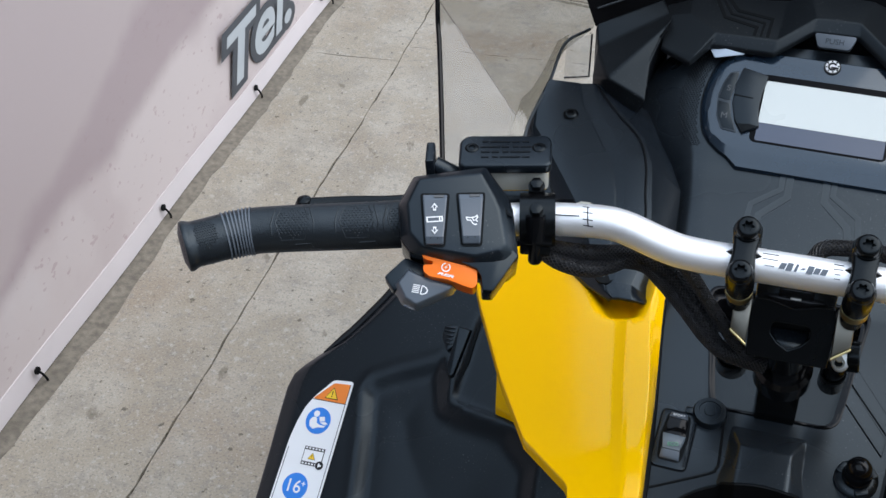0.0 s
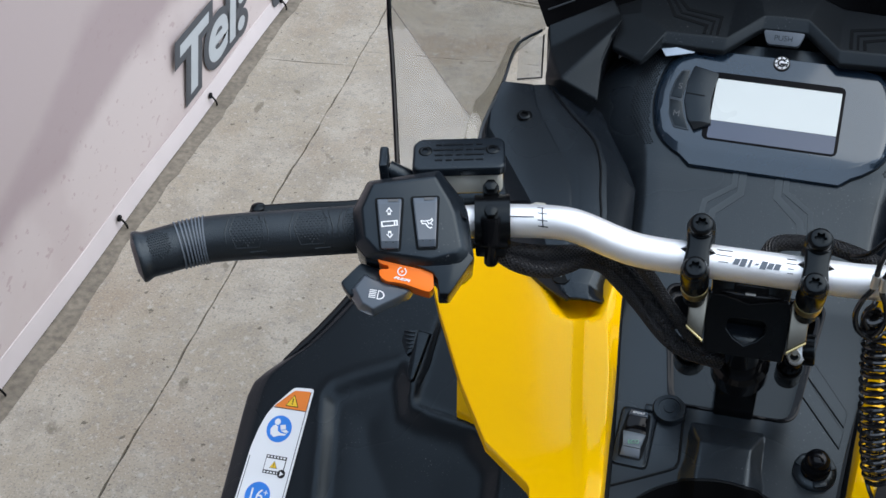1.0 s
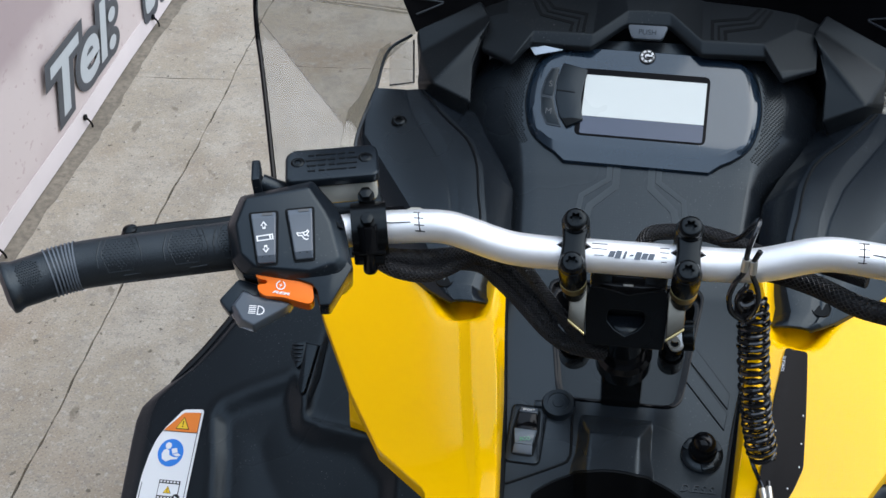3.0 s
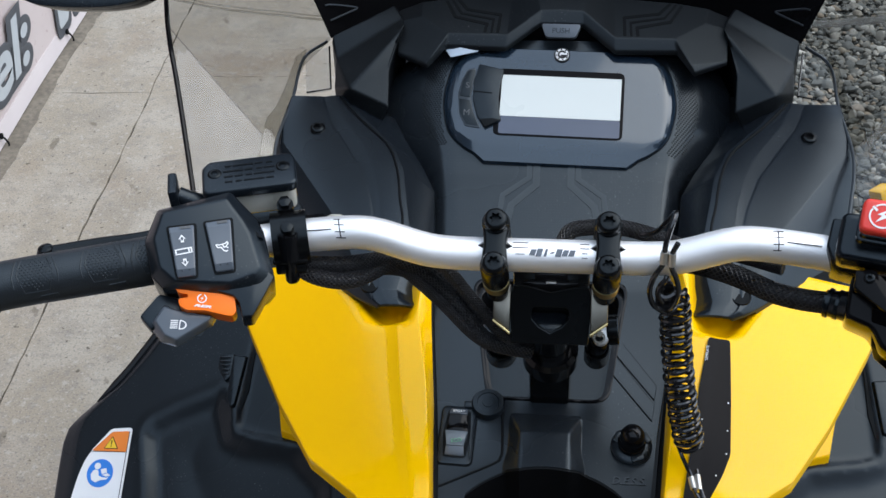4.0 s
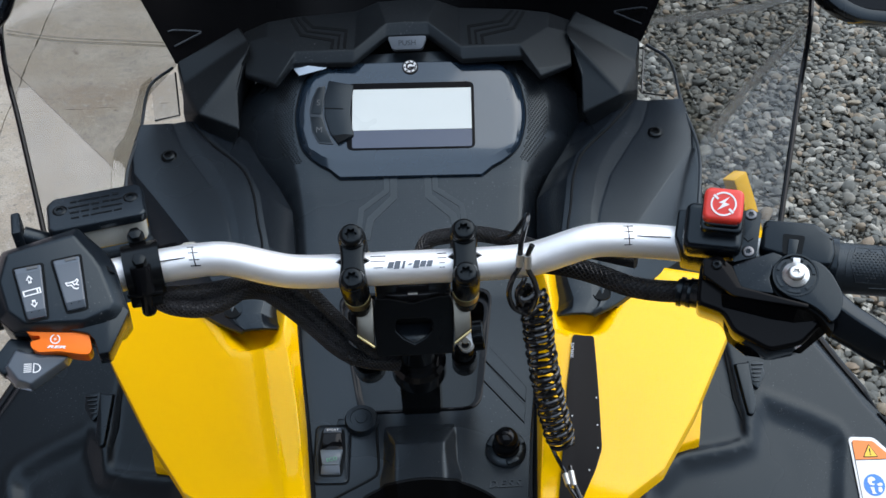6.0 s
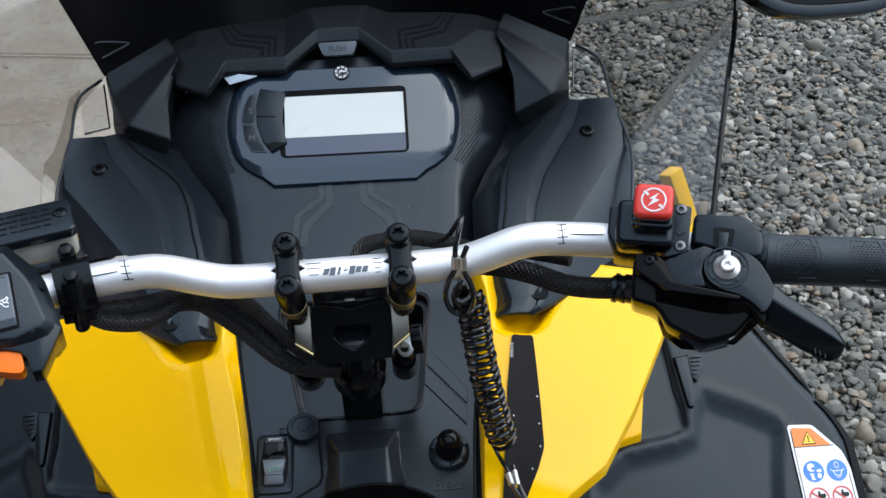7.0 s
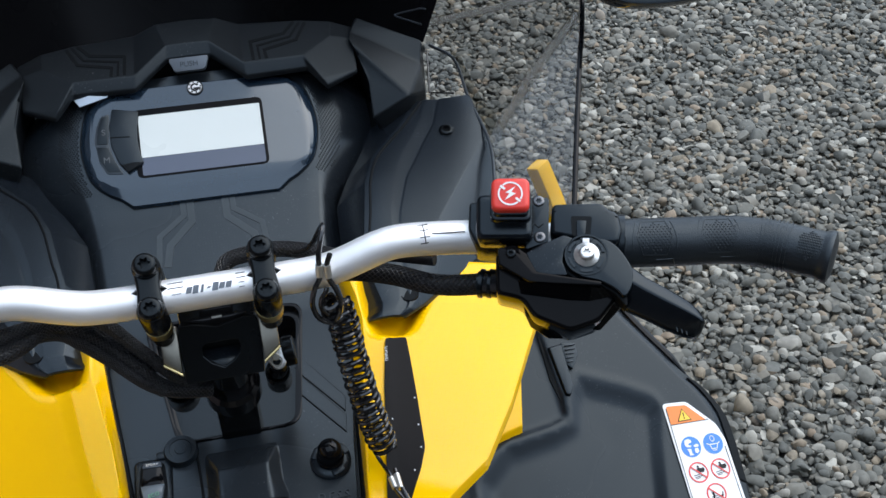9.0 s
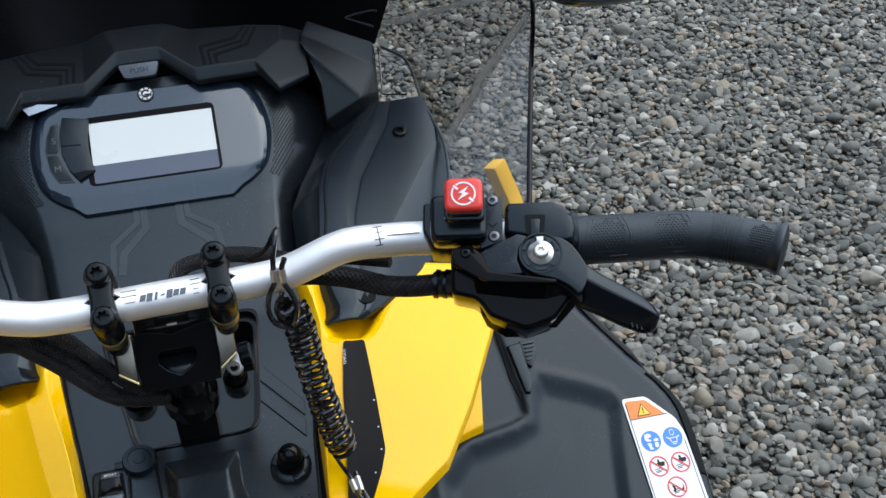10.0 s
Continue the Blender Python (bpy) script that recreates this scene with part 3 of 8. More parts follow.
class Loft:
    """A shell laid over cross rows: each row is (y, [(x, z), ...]) with the same number of columns."""

    def __init__(self, rows):
        self.rows = sorted(rows)

    def z(self, x, y):
        r = self.rows
        i = max(0, min(len(r) - 2, next((k for k in range(len(r) - 1) if r[k][0] <= y <= r[k + 1][0]), 0 if y < r[0][0] else len(r) - 2)))
        u = (y - r[i][0]) / (r[i + 1][0] - r[i][0])
        cols = sorted((a[0] + (b[0] - a[0]) * u, a[1] + (b[1] - a[1]) * u) for a, b in zip(r[i][1], r[i + 1][1]))
        return float(np.interp(abs(x), [c[0] for c in cols], [c[1] for c in cols]))

    def mesh(self, k, thick, w, seg=2, fold=7):
        bm = bmesh.new()
        grid = [[bm.verts.new((k * x, y, z)) for x, z in cols] for y, cols in self.rows]
        for p, q in zip(grid, grid[1:]):
            for j in range(len(p) - 1):
                bm.faces.new((p[j], p[j + 1], q[j + 1], q[j]))
        bmesh.ops.recalc_face_normals(bm, faces=bm.faces)
        if sum(f.normal.z for f in bm.faces) < 0:
            bmesh.ops.reverse_faces(bm, faces=bm.faces)
        r = bmesh.ops.extrude_face_region(bm, geom=bm.faces[:])
        up = [g for g in r["geom"] if isinstance(g, bmesh.types.BMVert)]
        bmesh.ops.translate(bm, verts=up, vec=(0, 0, thick))
        bmesh.ops.translate(bm, verts=bm.verts, vec=(0, 0, -thick))
        bmesh.ops.recalc_face_normals(bm, faces=bm.faces)
        bmesh.ops.remove_doubles(bm, verts=bm.verts, dist=1e-5)
        tops = [e for e in bm.edges if len(e.link_faces) == 2 and e.calc_face_angle(0) > radians(fold) and max(f.normal.z for f in e.link_faces) > 0.2]
        bmesh.ops.bevel(bm, geom=tops, offset=w, segments=seg, profile=0.5, affect="EDGES", clamp_overlap=True)
        return bm

# ---------------------------------------------------------------- ground
SKEW = 1.6  # degrees by which the yard's lines turn off the machine's axis


def ground():
    bm = bmesh.new()
    bmesh.ops.create_grid(bm, x_segments=4, y_segments=4, size=400, matrix=pose(0, 0, -0.03))
    tagged(part("ground", bm, M_EARTH), "dark grey grit under loose gravel reaching the horizon", "ground", kind="structure")

    slab = thing("pavement", (-2.0, 1.0, -0.03), "weathered grey-beige concrete slabs with dirty open joints", "pavement", kind="structure")
    turn = pose(-1.0, 0.424, 0, 0, 0, SKEW)
    rnd = random.Random(4)

    def wavy(a, b, n=60, amp=0.0016):
        out = []
        for i in range(n):
            u = i / n
            d = Vector((b[0] - a[0], b[1] - a[1]))
            s = Vector((-d.y, d.x)).normalized() * (rnd.uniform(-amp, amp) if 0 < i else 0)
            out.append((a[0] + d.x * u + s.x, a[1] + d.y * u + s.y))
        return out

    g = 0.0017
    cuts = ((-4.3, 1.47), (1.47, 7.0))
    for x0, x1 in ((-4.6, -g), (g, 1.16)):
        for y0, y1 in cuts:
            off = 0.07 if x0 > -1 and y0 < 1 else 0.0
            off2 = 0.07 if x0 > -1 and y0 > 1 else 0.0
            a, b = y0 + 0.0006 + off2, y1 - 0.0006 + off
            loop = wavy((x0, a), (x1, a)) + wavy((x1, a), (x1, b), 220) + wavy((x1, b), (x0, b)) + wavy((x0, b), (x0, a), 220)
            loop = [(x + (0.0025 * math.sin(6.1 * y) + 0.0013 * math.sin(23 * y + 1) + 0.0008 * math.sin(61 * y) if abs(x) < 0.03 else 0),
                     y + (0.007 * math.sin(5.3 * x) + 0.003 * math.sin(19 * x) + 0.0012 * math.sin(57 * x) if abs(y - 1.5) < 0.2 else 0)) for x, y in loop]
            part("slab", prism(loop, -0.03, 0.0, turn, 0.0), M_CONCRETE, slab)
    dirt = [(-0.012, -4.2), (0.012, -4.2), (0.012, 6.9), (-0.012, 6.9)]
    part("joint_fill", prism(dirt, -0.03, -0.006, turn, 0.0), M_CRACK, slab)


def gravel():
    """Loose rounded stones over a bed of more, on the right-hand yard, as one mesh."""
    near = stones(7, 2, ((0.25, 2.1, 0.25, 2.5, 0.0135), (0.15, 3.2, 2.5, 4.2, 0.024)), True)
    far = stones(8, 1, ((0.19, 6.0, -4.0, 7.0, 0.050),), False)
    bed = stones(9, 1, ((0.25, 2.1, 0.25, 2.5, 0.0150), (0.15, 3.2, 2.5, 4.2, 0.030)), True)
    bed[0][:, 2] -= 0.008
    v = np.concatenate([near[0], far[0], bed[0]])
    f = np.concatenate([near[1], far[1] + len(near[0]), bed[1] + len(near[0]) + len(far[0])])
    me = bpy.data.meshes.new("gravel")
    me.from_pydata(v, [], f)
    finish(me, 45)
    me.materials.append(M_STONE)
    tagged(new("gravel", me), "loose grey river gravel with scattered white and tan stones", "gravel", kind="stuff")


def in_sight(x, y):
    return (x > 0.2) & (x < 0.80 + 0.62 * y) & (x > 0.62 - 0.3 * y) & (y < 4.2) & (y > 0.25)


def stones(seed, detail, fields, near):
    """Stones over the fields (x0, x1, y0, y1, spacing): finely where the camera looks, coarsely beyond."""
    rng = np.random.default_rng(seed)
    bm = bmesh.new()
    bmesh.ops.create_icosphere(bm, subdivisions=detail, radius=1.0)
    base_v = np.array([v.co[:] for v in bm.verts])
    base_f = np.array([[v.index for v in f.verts] for f in bm.faces])
    bm.free()
    pts = []
    for x0, x1, y0, y1, s in fields:
        xs, ys = np.meshgrid(np.arange(x0, x1, s), np.arange(y0, y1, s))
        p = np.stack([xs.ravel(), ys.ravel()], 1) + rng.uniform(-0.5, 0.5, (xs.size, 2)) * s
        pts.append(np.concatenate([p, np.full((len(p), 1), s)], 1))
    pts = np.concatenate(pts)
    seen = in_sight(pts[:, 0], pts[:, 1])
    pts = pts[seen if near else ~seen]
    n = len(pts)
    size = pts[:, 2] * rng.lognormal(-0.38, 0.30, n)
    size = np.clip(size, 0.0045, 0.026 if near else 0.04)
    ax = np.stack([size * rng.uniform(0.85, 1.35, n), size * rng.uniform(0.7, 1.05, n), size * rng.uniform(0.45, 0.75, n)], 1)
    ang = rng.uniform(0, 2 * np.pi, n)
    tx, ty = rng.normal(0, 0.28, n), rng.normal(0, 0.28, n)
    z = -0.022 + ax[:, 2] * 0.6 + rng.uniform(0, 0.011, n)
    # lumpy, slightly angular stones: each pushed along a few random axes
    v = np.repeat(base_v[None], n, 0)
    for _ in range(9):
        d = rng.normal(size=(n, 1, 3))
        d /= np.linalg.norm(d, axis=2, keepdims=True)
        v = v - d * np.maximum(0, (v * d).sum(2, keepdims=True) - rng.uniform(0.5, 0.82, (n, 1, 1))) * 0.95
    v = v * ax[:, None, :]
    c, s = np.cos(tx)[:, None], np.sin(tx)[:, None]
    v = np.stack([v[:, :, 0], c * v[:, :, 1] - s * v[:, :, 2], s * v[:, :, 1] + c * v[:, :, 2]], 2)
    c, s = np.cos(ty)[:, None], np.sin(ty)[:, None]
    v = np.stack([c * v[:, :, 0] + s * v[:, :, 2], v[:, :, 1], -s * v[:, :, 0] + c * v[:, :, 2]], 2)
    c, s = np.cos(ang)[:, None], np.sin(ang)[:, None]
    v = np.stack([c * v[:, :, 0] - s * v[:, :, 1], s * v[:, :, 0] + c * v[:, :, 1], v[:, :, 2]], 2)
    v += np.stack([pts[:, 0], pts[:, 1], z], 1)[:, None, :]
    f = base_f[None] + (np.arange(n) * len(base_v))[:, None, None]
    return v.reshape(-1, 3), f.reshape(-1, 3)


def added_walls():
    """Unseen dark walls added behind camera and banner, darkening reflections and closing the yard."""
    w = thing("wall_south", (0, -4.2, 0), "unseen dark wall behind the camera, added to darken reflections", "wall", kind="structure")
    part("south_face", box(16, 0.12, 4.2, pose(0, -4.2, 2.1), 0.01), mat("added_dark_south", (0.035, 0.032, 0.028), 0.7, vary=0.4, scale=8), w)
    # unseen wall, its height set so left-hand panels reflect it instead of sky
    e = thing("wall_west", (-2.1, 1.5, 0), "unseen dark wall behind the banner, added to block left-hand sky", "wall", kind="structure")
    part("face", box(0.2, 16, 3.6, pose(-2.1, 1.5, 1.8), 0.01), mat("added_dark_west", (0.05, 0.047, 0.045), 0.8, vary=0.25, scale=3), e)


def banner():
    org = (-1.312, 1.11, 0.0)
    b = thing("banner", org, "pale pinkish vinyl advertising banner tied down along its hem", "banner")
    base = pose(*org, 0, 0, 90 + SKEW)  # local x runs ahead along the banner, local y to its left, z up
    bm = bmesh.new()
    nx, nz = 90, 22
    grid = []
    for i in range(nx + 1):
        x = -2.2 + 6.4 * i / nx
        col = []
        for j in range(nz + 1):
            z = 0.052 + 1.35 * j / nz
            y = 0.03 * z + 0.007 * math.sin(4.1 * x + 2 * z) * min(1, z * 2) + 0.0018 * math.sin(9.7 * x - 3 * z)
            col.append(bm.verts.new((x, y, z)))
        grid.append(col)
    for i in range(nx):
        for j in range(nz):
            bm.faces.new((grid[i][j], grid[i + 1][j], grid[i + 1][j + 1], grid[i][j + 1]))
    r = bmesh.ops.extrude_face_region(bm, geom=bm.faces[:])
    bmesh.ops.translate(bm, verts=[g for g in r["geom"] if isinstance(g, bmesh.types.BMVert)], vec=(0, 0.002, 0))
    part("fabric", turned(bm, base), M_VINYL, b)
    # the folded hem hangs a little nearer
    bm = bmesh.new()
    rows = []
    for i in range(nx + 1):
        x = -2.2 + 6.4 * i / nx
        y = 0.0018 * math.sin(9.7 * x) - 0.003
        rows.append([bm.verts.new((x, y + dy, z)) for dy, z in ((0.0022, 0.056), (-0.001, 0.008), (0.003, 0.006), (0.004, 0.056))])
    for p, q in zip(rows, rows[1:]):
        for k in range(4):
            bm.faces.new((p[k], p[(k + 1) % 4], q[(k + 1) % 4], q[k]))
    part("hem", turned(bm, base), M_HEM, b, "white folded hem")
    for x in (-0.98, -0.49, 0.02, 0.52, 1.02, 1.55, 2.1):
        eye = ring(0.003, 0.0075, -0.002, 0.002, base @ pose(x, -0.008, 0.036, 90), 20)
        e = part("eyelet", eye, M_DARK, b, "black metal eyelet")
        line = spline([(x, -0.008, 0.036), (x + 0.003, -0.014, 0.026), (x + 0.007, -0.017, 0.010), (x + 0.014, -0.010, -0.006)], 6)
        part("tie", sweep([base @ p for p in line], 0.0024, 8), M_DARK, e, "black elastic tie")
    # low drift of damp dirt along the hem's foot, its tone darkened for shade
    rnd = random.Random(12)
    drift = [(-2.2 + 0.04 * i, -0.036 - 0.006 * math.sin(0.3 * i) - rnd.uniform(0.0, 0.009)) for i in range(161)]
    bm = turned(sheet(drift + [(4.2, 0.030), (-2.2, 0.030)], lambda x, y: 0.0008 + 0.0045 * sstep(-0.045, 0.01, y), 0.004, 0.08, (), 0.0), base)
    tagged(part("dirt_drift", bm, M_DIRT), "damp brown dirt gathered along the foot of the banner, with shade painted in", "dirt", kind="stuff")
    # printed lettering: a readable word, then plain bars for the number after it
    face = base @ pose(0.377, -0.003, 0.150, 90, 0, 0) @ Matrix.Diagonal((1.5, 1, 0.12, 1))
    dark = lettering("Tel:", 0.180, face, 0.001, 0.30, 0.0160, "LEFT", 0.006)
    part("letter_outline", dark, M_OUTLINE, b, "dark outline of slanted lettering")
    part("letters", lettering("Tel:", 0.180, face @ pose(0, 0, 0.008), 0.001, 0.30, 0.0045, "LEFT"), M_LETTER, b, "light grey slanted letters")
    face = base @ pose(0.64, -0.004, 0.142, 90, 0, 0)
    for i in range(9):
        u = 0.345 + i * 0.125 + (0.05 if i > 3 else 0)
        q = rounded([(u, -0.085), (u + 0.075, -0.085), (u + 0.125, 0.085), (u + 0.05, 0.085)], 0.02)
        o = rounded([(u - 0.022, -0.108), (u + 0.092, -0.108), (u + 0.150, 0.108), (u + 0.036, 0.108)], 0.03)
        part("number_outline", prism(o, -0.0005, 0.001, face, 0), M_OUTLINE, b)
        part("number_bar", prism(q, 0.001, 0.0025, face, 0), M_LETTER, b)


# ---------------------------------------------------------------- snowmobile body
def lerp_table(table, v):
    if v <= table[0][0]:
        (a, p), (b, q) = table[0], table[1]
    elif v >= table[-1][0]:
        (a, p), (b, q) = table[-2], table[-1]
    else:
        k = next(i for i in range(len(table) - 1) if table[i][0] <= v <= table[i + 1][0])
        (a, p), (b, q) = table[k], table[k + 1]
    return p + (q - p) * (v - a) / (b - a)


DECK = [(-0.03, 0.870), (0.045, 0.886), (0.15, 0.910), (0.255, 0.952), (0.35, 1.012), (0.45, 1.075)]


def deck_z(x, y):
    return 0.5 * (lerp_table(DECK, y - 0.006) + lerp_table(DECK, y + 0.006))


# half widths of the deck's flat top and of its rim, from the filler up to the gauge
DECK_X = -0.003
NECK_TOP = [(-0.16, 0.074), (-0.045, 0.079), (0.017, 0.086), (0.073, 0.095), (0.120, 0.098), (0.150, 0.0935), (0.190, 0.0895), (0.2276, 0.0925), (0.250, 0.0965), (0.265, 0.0985),
            (0.285, 0.104), (0.300, 0.107), (0.320, 0.108), (0.345, 0.104), (0.365, 0.098)]
NECK_RIM = [(-0.16, 0.074), (-0.045, 0.079), (0.017, 0.086), (0.073, 0.095), (0.120, 0.102), (0.150, 0.107), (0.190, 0.1085), (0.250, 0.1105), (0.265, 0.118), (0.2815, 0.133),
            (0.300, 0.150), (0.320, 0.157), (0.345, 0.157), (0.365, 0.145)]


def console_z(x, y):
    """The deck's top, falling away past its flat middle."""
    flat, rim = lerp_table(NECK_TOP, y), lerp_table(NECK_RIM, y)
    t = max(0.0, (abs(x - DECK_X) - flat) / max(0.004, rim - flat))
    return deck_z(x, y) - (0.014 * sstep(0.168, 0.195, y) + 0.016 * sstep(0.25, 0.29, y)) * t ** 1.6


def cup_y(x):
    """The edge of the round filler recess across the deck."""
    return -0.1013 + math.sqrt(0.083 ** 2 - x * x)


def block_side(x):
    return max(0.0, min(1.0, (0.0282 - abs(x + 0.0022)) / 0.0098))


def soft_min(a, b, k):
    h = max(0.0, min(1.0, 0.5 + 0.5 * (b - a) / k))
    return b + (a - b) * h - k * h * (1 - h)


def block_z(x, y):
    """A block with sloping sides and soft edges that stands on the deck."""
    flare = 0.003 * sstep(-0.004, -0.022, y)
    side = (0.0282 + flare - abs(x + 0.0022)) / (0.0098 + flare)
    h = soft_min(soft_min(side, (0.0262 - y) / 0.0245, 0.06), 1.0, 0.06)
    return deck_z(x, y) - 0.0006 + 0.0125 * -soft_min(-h, 0.0, 0.16)


def pod_base(y):
    return 0.935 + 0.27 * (y - 0.09)


def pod_row(y, outer, crease, groove, rib, rim, inner):
    b = pod_base(y)
    return (y, [(outer, b - 0.8 * (outer - crease)), (crease, b), (groove + 0.002, b), (groove, b - 0.0004), (rib, b + 0.0012), (rim, b + 0.0009), (inner, b - 0.022)])


POD = Loft([pod_row(0.304, 0.2445, 0.243, 0.214, 0.203, 0.194, 0.150), pod_row(0.276, 0.248, 0.247, 0.2035, 0.191, 0.171, 0.136),
            pod_row(0.249, 0.2505, 0.2425, 0.1855, 0.171, 0.144, 0.119), pod_row(0.222, 0.250, 0.2220, 0.168, 0.157, 0.132, 0.106),
            pod_row(0.190, 0.246, 0.1990, 0.156, 0.1485, 0.126, 0.1035),
            pod_row(0.165, 0.224, 0.1810, 0.150, 0.1445, 0.121, 0.101), pod_row(0.122, 0.180, 0.160, 0.147, 0.141, 0.121, 0.104),
            (0.104, [(0.1595, 0.928), (0.153, 0.934), (0.148, 0.936), (0.146, 0.935), (0.139, 0.9370), (0.1250, 0.9365), (0.1090, 0.9250)]),
            (0.096, [(0.1490, 0.929), (0.1465, 0.9325), (0.144, 0.934), (0.1425, 0.933), (0.134, 0.9348), (0.1235, 0.9348), (0.1098, 0.9290)]),
            (0.0905, [(0.1400, 0.9295), (0.1385, 0.9310), (0.137, 0.9318), (0.1355, 0.932), (0.131, 0.9328), (0.1220, 0.9330), (0.1115, 0.9320)])])


def yellow_row(y, inner, face_in, ridge, outer):
    z = 0.93 + 0.3 * (y - 0.08) - 0.22 * (ridge - 0.11)
    zo = 0.93 + 0.3 * (y - 0.08) - 0.24 * (outer - 0.11) - 0.004
    v = ridge + 0.008
    zv = z - 0.0034
    m = min(v + 0.045, 0.5 * (v + outer))
    zm = z - 0.0034 + (zo - z + 0.0034) * (m - v) / (outer - v)
    return (y, [(inner, z - 0.010), (face_in, z + 0.001), (ridge, z), (v, zv), (m, zm), (outer, zo)])


YELLOW_ROWS = Loft([yellow_row(0.150, 0.094, 0.098, 0.115, 0.272), yellow_row(0.114, 0.0985, 0.105, 0.114, 0.2595), yellow_row(0.092, 0.0965, 0.1065, 0.119, 0.2487),
                    yellow_row(0.078, 0.0950, 0.1045, 0.1215, 0.241), yellow_row(0.023, 0.0885, 0.0935, 0.1125, 0.211), yellow_row(-0.026, 0.0845, 0.0875, 0.1030, 0.179),
                    yellow_row(-0.043, 0.0830, 0.0855, 0.0995, 0.158), yellow_row(-0.060, 0.0815, 0.0835, 0.0960, 0.137), yellow_row(-0.17, 0.076, 0.078, 0.086, 0.112)]).rows
BOWL = [(0.186, 0.150), (0.164, 0.1105), (0.1535, 0.0935), (0.1455, 0.0826), (0.1360, 0.0767), (0.1200, 0.0752), (0.1100, 0.0802), (0.1060, 0.100), (0.1080, 0.150)]


def yellow_loft():
    out = []
    for i in range(81):
        y = -0.17 + 0.004 * i
        j = max(k for k in range(len(YELLOW_ROWS) - 1) if YELLOW_ROWS[k][0] <= y + 1e-9)
        (y0, a), (y1, b) = YELLOW_ROWS[j], YELLOW_ROWS[j + 1]
        u = (y - y0) / (y1 - y0)
        col = [(p[0] + (q[0] - p[0]) * u, p[1] + (q[1] - p[1]) * u) for p, q in zip(a, b)]
        fine = []
        for (p, q), n in zip(zip(col, col[1:]), (2, 4, 3, 14, 16)):
            fine += [(p[0] + (q[0] - p[0]) * k / n, p[1] + (q[1] - p[1]) * k / n) for k in range(n)]
        fine.append(col[-1])
        out.append((y, [(x, z - 0.020 * sstep(-0.002, 0.017, inside(BOWL, x, y))) for x, z in fine]))
    return Loft(out)


def side_plane(x, y):
    return 0.742 + 0.55 * (y - 0.10) - 0.15 * (abs(x) - 0.40)


SIDE_EDGE = [(-0.36, 0.448), (0.006, 0.4555), (0.051, 0.4565), (0.090, 0.4580), (0.108, 0.4580), (0.120, 0.4550), (0.128, 0.4470), (0.150, 0.4190), (0.169, 0.4020), (0.199, 0.3790), (0.270, 0.3450)]
HOLLOW = [(0.345, -0.40), (0.357, 0.020), (0.367, 0.072), (0.376, 0.106), (0.370, 0.116), (0.345, 0.126), (0.304, 0.1385), (0.292, 0.124), (0.285, 0.104), (0.268, 0.097),
          (0.222, 0.087), (0.190, 0.060), (0.150, -0.40)]


LATCH_WELL = [(0.200, 0.240), (0.266, 0.240), (0.278, 0.180), (0.283, 0.140), (0.287, 0.103), (0.268, 0.097), (0.222, 0.088), (0.200, 0.080)]


def inside(poly, x, y):
    """Signed distance to an outline: positive within."""
    best, odd = 1e9, False
    n = len(poly)
    for i in range(n):
        (x0, y0), (x1, y1) = poly[i], poly[(i + 1) % n]
        dx, dy = x1 - x0, y1 - y0
        t = max(0.0, min(1.0, ((x - x0) * dx + (y - y0) * dy) / (dx * dx + dy * dy)))
        best = min(best, math.hypot(x - x0 - t * dx, y - y0 - t * dy))
        if (y0 > y) != (y1 > y) and x < x0 + (y - y0) * dx / dy:
            odd = not odd
    return best if odd else -best


YELLOW = yellow_loft()
EDGES = {-1: SIDE_EDGE, 1: [(-0.36, 0.434), (0.006, 0.4415), (0.034, 0.4420), (0.077, 0.4430), (0.098, 0.4420), (0.111, 0.4370), (0.123, 0.4290), (0.134, 0.4190), (0.161, 0.3990), (0.194, 0.3720), (0.270, 0.3330)]}


def side_z(x, y, k):
    ax = abs(x)
    edge = lerp_table(EDGES[k], y)
    z = side_plane(x, y)
    d = inside(HOLLOW, ax, y)
    steep = sstep(0.325, 0.350, ax) * sstep(0.112, 0.085, y)
    z -= (0.0075 if k < 0 else 0.0060) * sstep(-0.001, 0.016 - 0.002 * steep, d) + 0.003 * sstep(0.02, 0.09, d) - 0.0012 * (1 - 0.6 * steep) * math.exp(-((d + 0.002) / 0.004) ** 2)
    z -= 0.0045 * sstep(-0.002, 0.006, inside(LATCH_WELL, ax, y))
    z -= 0.55 * max(0.0, ax - edge + 0.018) + 12.0 * max(0.0, ax - edge + 0.006) ** 2
    return z


def side_loft(k):
    rows = []
    for i in range(159):
        y = -0.36 + 0.004 * i
        e = lerp_table(EDGES[k], y)
        rows.append((y, [(x, side_z(x, y, k)) for x in [0.12 + (e - 0.12) * j / 84 for j in range(85)]]))
    return Loft(rows)


SIDES = {-1: side_loft(-1), 1: side_loft(1)}


